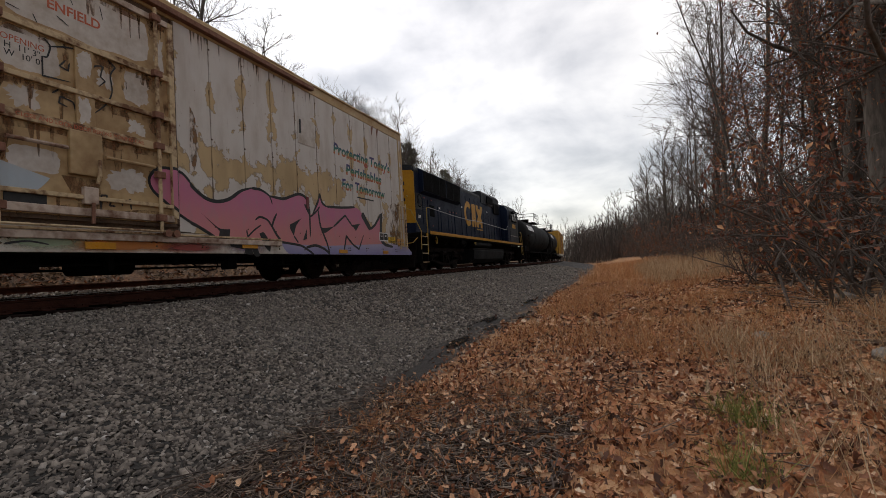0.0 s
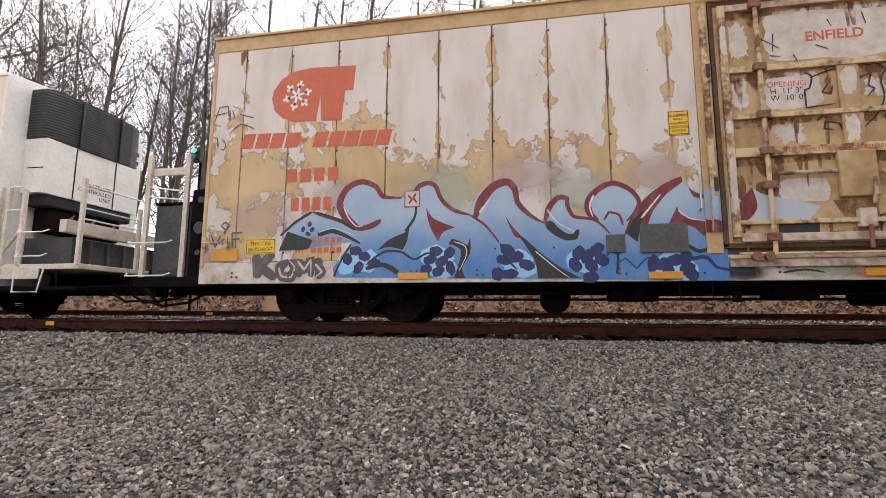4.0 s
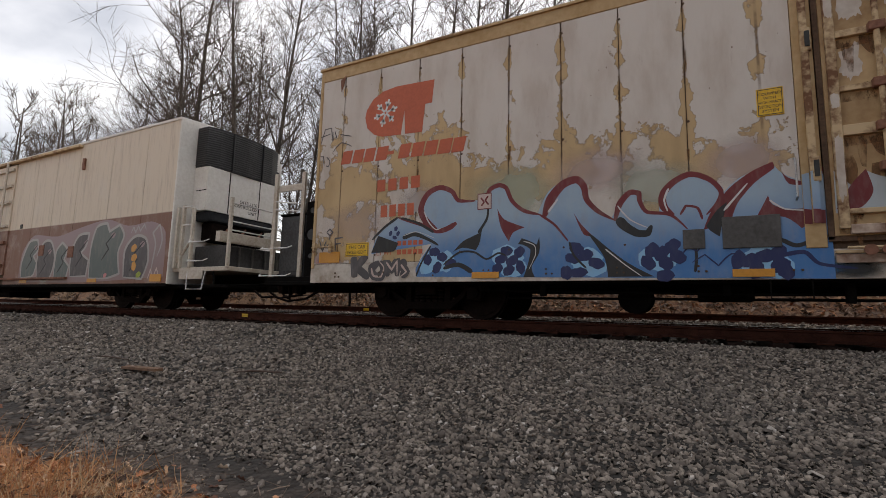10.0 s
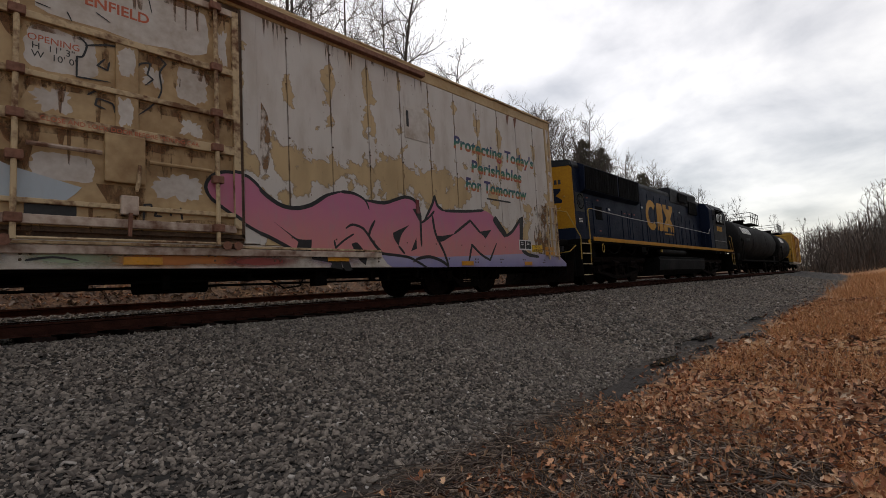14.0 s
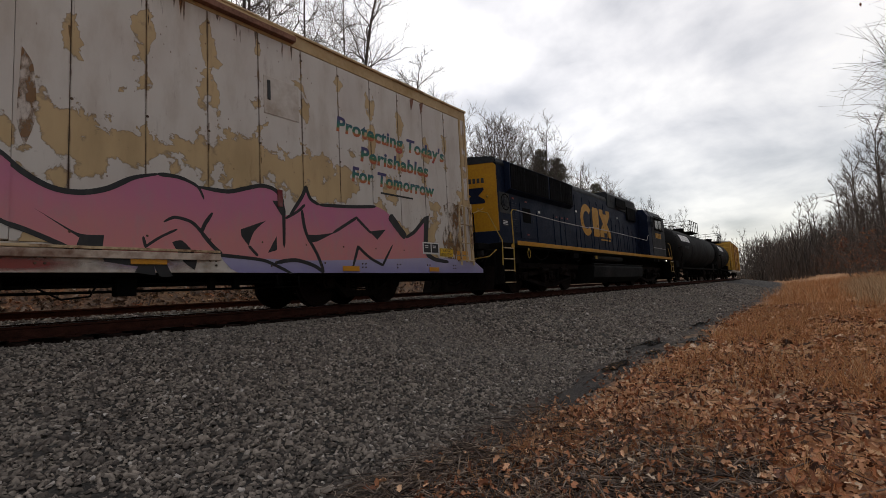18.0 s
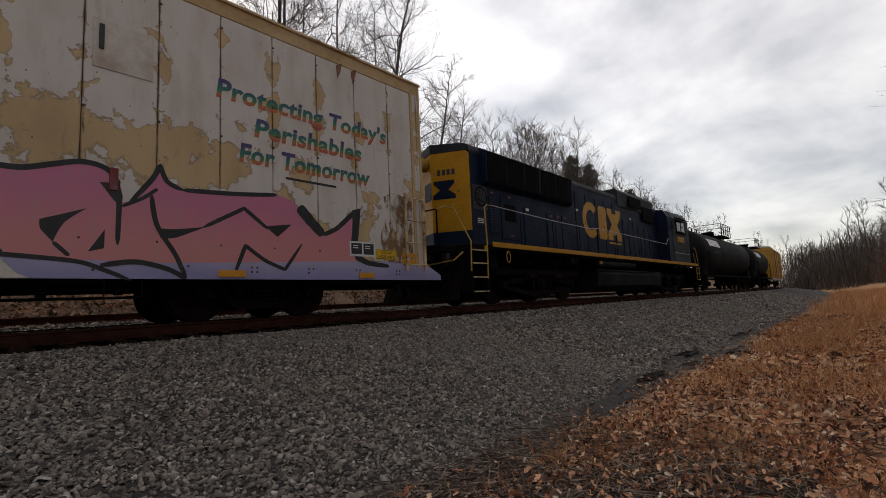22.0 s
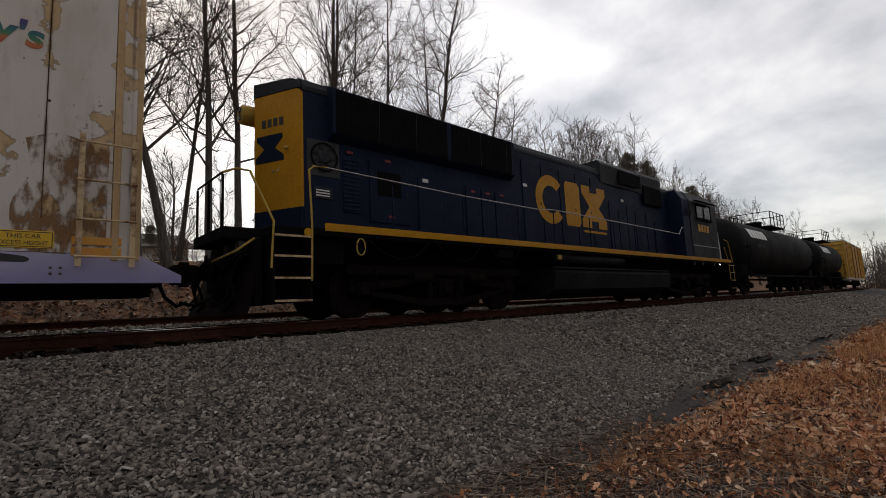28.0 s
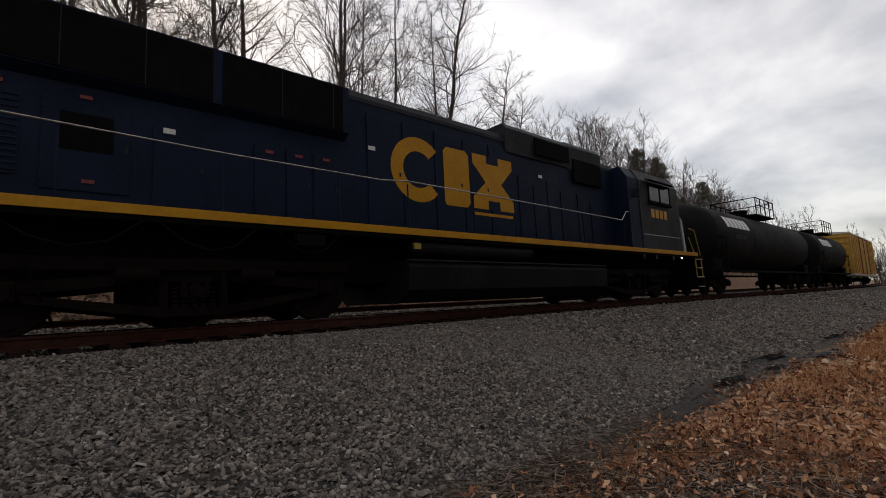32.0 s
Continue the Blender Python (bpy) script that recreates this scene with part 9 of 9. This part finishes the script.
for k in range(26):
    x = rng.uniform(14, 70)
    plant(KINDS[rng.choice((11, 12, 12, 9))], x, -12 - 0.03 * x - rng.random() * 30, rng.uniform(0.85, 1.1))
for k in range(32):
    x = 28 + k * 3.4 + rng.uniform(-1, 1)
    plant(KINDS[rng.choice((7, 11, 2, 8) if x < 60 else (9, 9, 10))], x, -4.3 - 0.012 * x - rng.uniform(0, 5), rng.uniform(0.9, 1.2))
for k in range(64):
    x = 8.2 + 42 * rng.random() ** 1.3
    plant(SHRUBS[rng.choice((0, 1, 1, 2))], x, -3.6 - 0.015 * x - rng.uniform(0, 5.0), rng.uniform(0.9, 1.6))
for k in range(22):
    plant(SHRUBS[rng.choice((0, 1, 1))], rng.uniform(-30, 30), rng.uniform(18, 24), rng.uniform(0.6, 1.0))
for k in range(20):
    x = 40 + k * 6
    plant(SHRUBS[rng.choice((0, 2))], x, -3.8 - 0.02 * x - rng.uniform(0, 2), rng.uniform(1.4, 2.2))


def far_brush(n, x0, x1, y0, y1, h, size, label, seed):
    """Grey-brown haze of bare brush too far off to tell its twigs apart."""
    rg = np.random.RandomState(seed)
    p = np.stack([rg.uniform(x0, x1, n), rg.uniform(y0, y1, n)], -1)
    top = np.array([h * (0.75 + 0.6 * noise.noise((x * 0.12, y * 0.12, seed))) for x, y in p])
    p[:, 1] -= np.array([bend(x) for x in p[:, 0]])
    z = surface(p) + top * rg.random_sample(n) ** 1.3
    d = size * rg.uniform(0.5, 1.3, n)
    return scatter("far_brush", FOLIAGE_V, FOLIAGE_F, np.column_stack([p, z]), np.stack([d * 2.0, d * 0.11, d * 0.3], -1), np.stack([rg.uniform(0, 6.28, n), rg.normal(1.57, 0.42, n), rg.uniform(0, 6.28, n)], -1), M_FARBRUSH, label, "brush")


M_FARBRUSH = leaf_material("grey_brown_brush", [(0.0, (0.028, 0.021, 0.017)), (0.6, (0.070, 0.052, 0.042)), (1.0, (0.13, 0.10, 0.08))])
far_brush(18000, 108, 180, -34, 3.0, 11.0, 1.6, "grey-brown bare brush closing the end of the track", 3)
far_brush(9000, 108, 180, 12.4, 40, 8.0, 1.6, "grey-brown bare brush closing the end of the track", 4)
far_brush(17000, 34, 125, -18, -4.8, 6.5, 0.9, "grey-brown bare brush along the wood", 5)
far_brush(7000, 30, 112, 17, 26, 5.0, 0.9, "grey-brown bare brush behind the track", 6)
far_brush(9000, 6, 60, -42, -13, 8.0, 0.9, "grey-brown undergrowth deep in the wood", 8)
far_brush(4000, -110, -30, 17.5, 28, 3.2, 0.8, "grey-brown bare brush behind the track", 7)

# ---- house, signal and small things behind the track ----
M_SIDING = mat("pale_siding", (0.66, 0.64, 0.60), 0.7, dark=(0.55, 0.53, 0.50), scale=1.5, fine=10)
M_SHINGLE = mat("grey_brown_shingles", (0.12, 0.10, 0.09), 0.9, dark=(0.06, 0.05, 0.045), scale=3, fine=25)
house = thing("house", "pale sided house with a low brown roof beyond the trees", "house", at=pose(5.0, 45.0, ground_z(5.0, 45.0)))
wall = part("wall", bx(-4.6, 5.5, -4, 4, 0, 3.2), M_SIDING, house)
for k in range(15):
    part("siding_board", bx(-4.62, 5.52, -4.03, -4.0, 0.15 + k * 0.2, 0.33 + k * 0.2), M_SIDING, wall)
for y0, y1 in ((-4.5, 0), (0, 4.5)):
    z0, z1 = (3.1, 4.7) if y0 < 0 else (4.7, 3.1)
    part("roof", prism(bmesh.new(), [(y0, z0), (y1, z1), (y1, z1 + 0.16), (y0, z0 + 0.16)], 'x', -5.1, 6.0), M_SHINGLE, house)
part("gable", prism(bmesh.new(), [(-4, 3.15), (0, 4.65), (4, 3.15)], 'x', -4.6, -4.55), M_SIDING, house)
for x in (-3.2, 0.6, 3.6):
    w = part("window", bx(x - 0.5, x + 0.5, -4.06, -4.02, 1.1, 2.3), M_GLASS, house)
    f = bmesh.new()
    for a in ((x - 0.58, x + 0.58, 2.3, 2.38), (x - 0.58, x + 0.58, 1.02, 1.1), (x - 0.58, x - 0.5, 1.1, 2.3), (x + 0.5, x + 0.58, 1.1, 2.3), (x - 0.025, x + 0.025, 1.1, 2.3)):
        box(f, a[0], a[1], -4.1, -4.04, a[2], a[3])
    part("frame", f, M_WHITE, w)
# railway signal with a green light
sig = thing("railway_signal", "slim railway signal post with one lit green lamp", "signal", at=pose(-12.1, 15.2, ground_z(-12.1, 15.2)))
part("post", rod([(0, 0, -0.2), (0, 0, 6.3)], 0.05, 10), M_UNDER, sig)
part("foot", bx(-0.25, 0.25, -0.25, 0.25, -0.2, 0.1, bevel=0.02), M_GREY, sig)
head = part("signal_head", bx(-0.15, 0.15, -0.24, -0.05, 5.75, 6.3, bevel=0.03), M_INK, sig)
for z in (5.9, 6.14):
    part("hood", rod([(0, -0.24, z), (0, -0.36, z)], [0.10, 0.095], 16), M_INK, head)
part("lit_lens", rod([(0, -0.362, 6.14), (0, -0.372, 6.14)], 0.085, 16), M_LAMPGREEN, head, "glowing green lens")
part("lens", rod([(0, -0.362, 5.9), (0, -0.37, 5.9)], 0.08, 16), M_GLASS, head)
part("ladder_rail", rod([(0.2, 0.15, 0), (0.2, 0.15, 6.0)], 0.015, 6), M_UNDER, sig)
# pale rocks on the bank
M_ROCK = mat("pale_rock", (0.30, 0.27, 0.24), 0.9, dark=(0.14, 0.12, 0.10), scale=4, fine=20, bump=0.5)
for x, y, r, seed in ((9.4, -3.4, 0.17, 1), (9.8, -4.6, 0.24, 2), (5.6, -2.3, 0.12, 3), (7.3, -1.7, 0.13, 4)):
    bm = bmesh.new()
    bmesh.ops.create_icosphere(bm, subdivisions=2, radius=r)
    for v in bm.verts:
        v.co *= 1 + 0.35 * noise.noise(v.co * 5 + Vector((seed, 0, 0)))
        v.co.z *= 0.6
    ob = tagged(new("rock", mesh_of("rock", bm)), "pale rounded rock among leaves on the bank", "rock", "rocks on the bank")
    ob.data.materials.append(M_ROCK)
    ob.matrix_basis = pose(x, y, ground_z(x, y) + r * 0.25)


def rolled(t):
    return float(np.interp(t, [a for a, b in ROLLED], [b for a, b in ROLLED]))


# leaves and matted straw over the twigs beside the stones
leaves(1.2, 4.8, 0.2, 2.5, 2300, 0.058, 0.10, "small curled brown leaves over the twigs", 0.8)
grass(field(1.6, 5.2, 0.5, 2.15, 150, 0.0, 14.0), 0.11, 26, 0.06, 0.20, 0.004, M_STRAW, "matted dry straw over the twigs", 1.0)


def motions():
    for car, x in CARS:
        walk(car, [(t, pose(x - s, D - bend(x - s), 0, 0, 0, -math.degrees(max(0.0, x - s - CURVE) / RADIUS))) for t, s in ROLLED])
    stops = {}
    for ws, at, r in WHEELSETS:
        if r not in stops:        # a row for every 80 degrees of turn at most
            rows, step = [0.0], 0.5
            t = 0.0
            while t < 32:
                t = min(32.0, round(t + step, 2))
                if math.degrees((rolled(t) - rolled(rows[-1])) / r) > 82:
                    rows.append(round((rows[-1] + t) / 2, 2))
                rows.append(t)
            stops[r] = rows
        walk(ws, [(t, pose(*at, 0, -math.degrees(rolled(t) / r), 0)) for t in stops[r]])


motions()
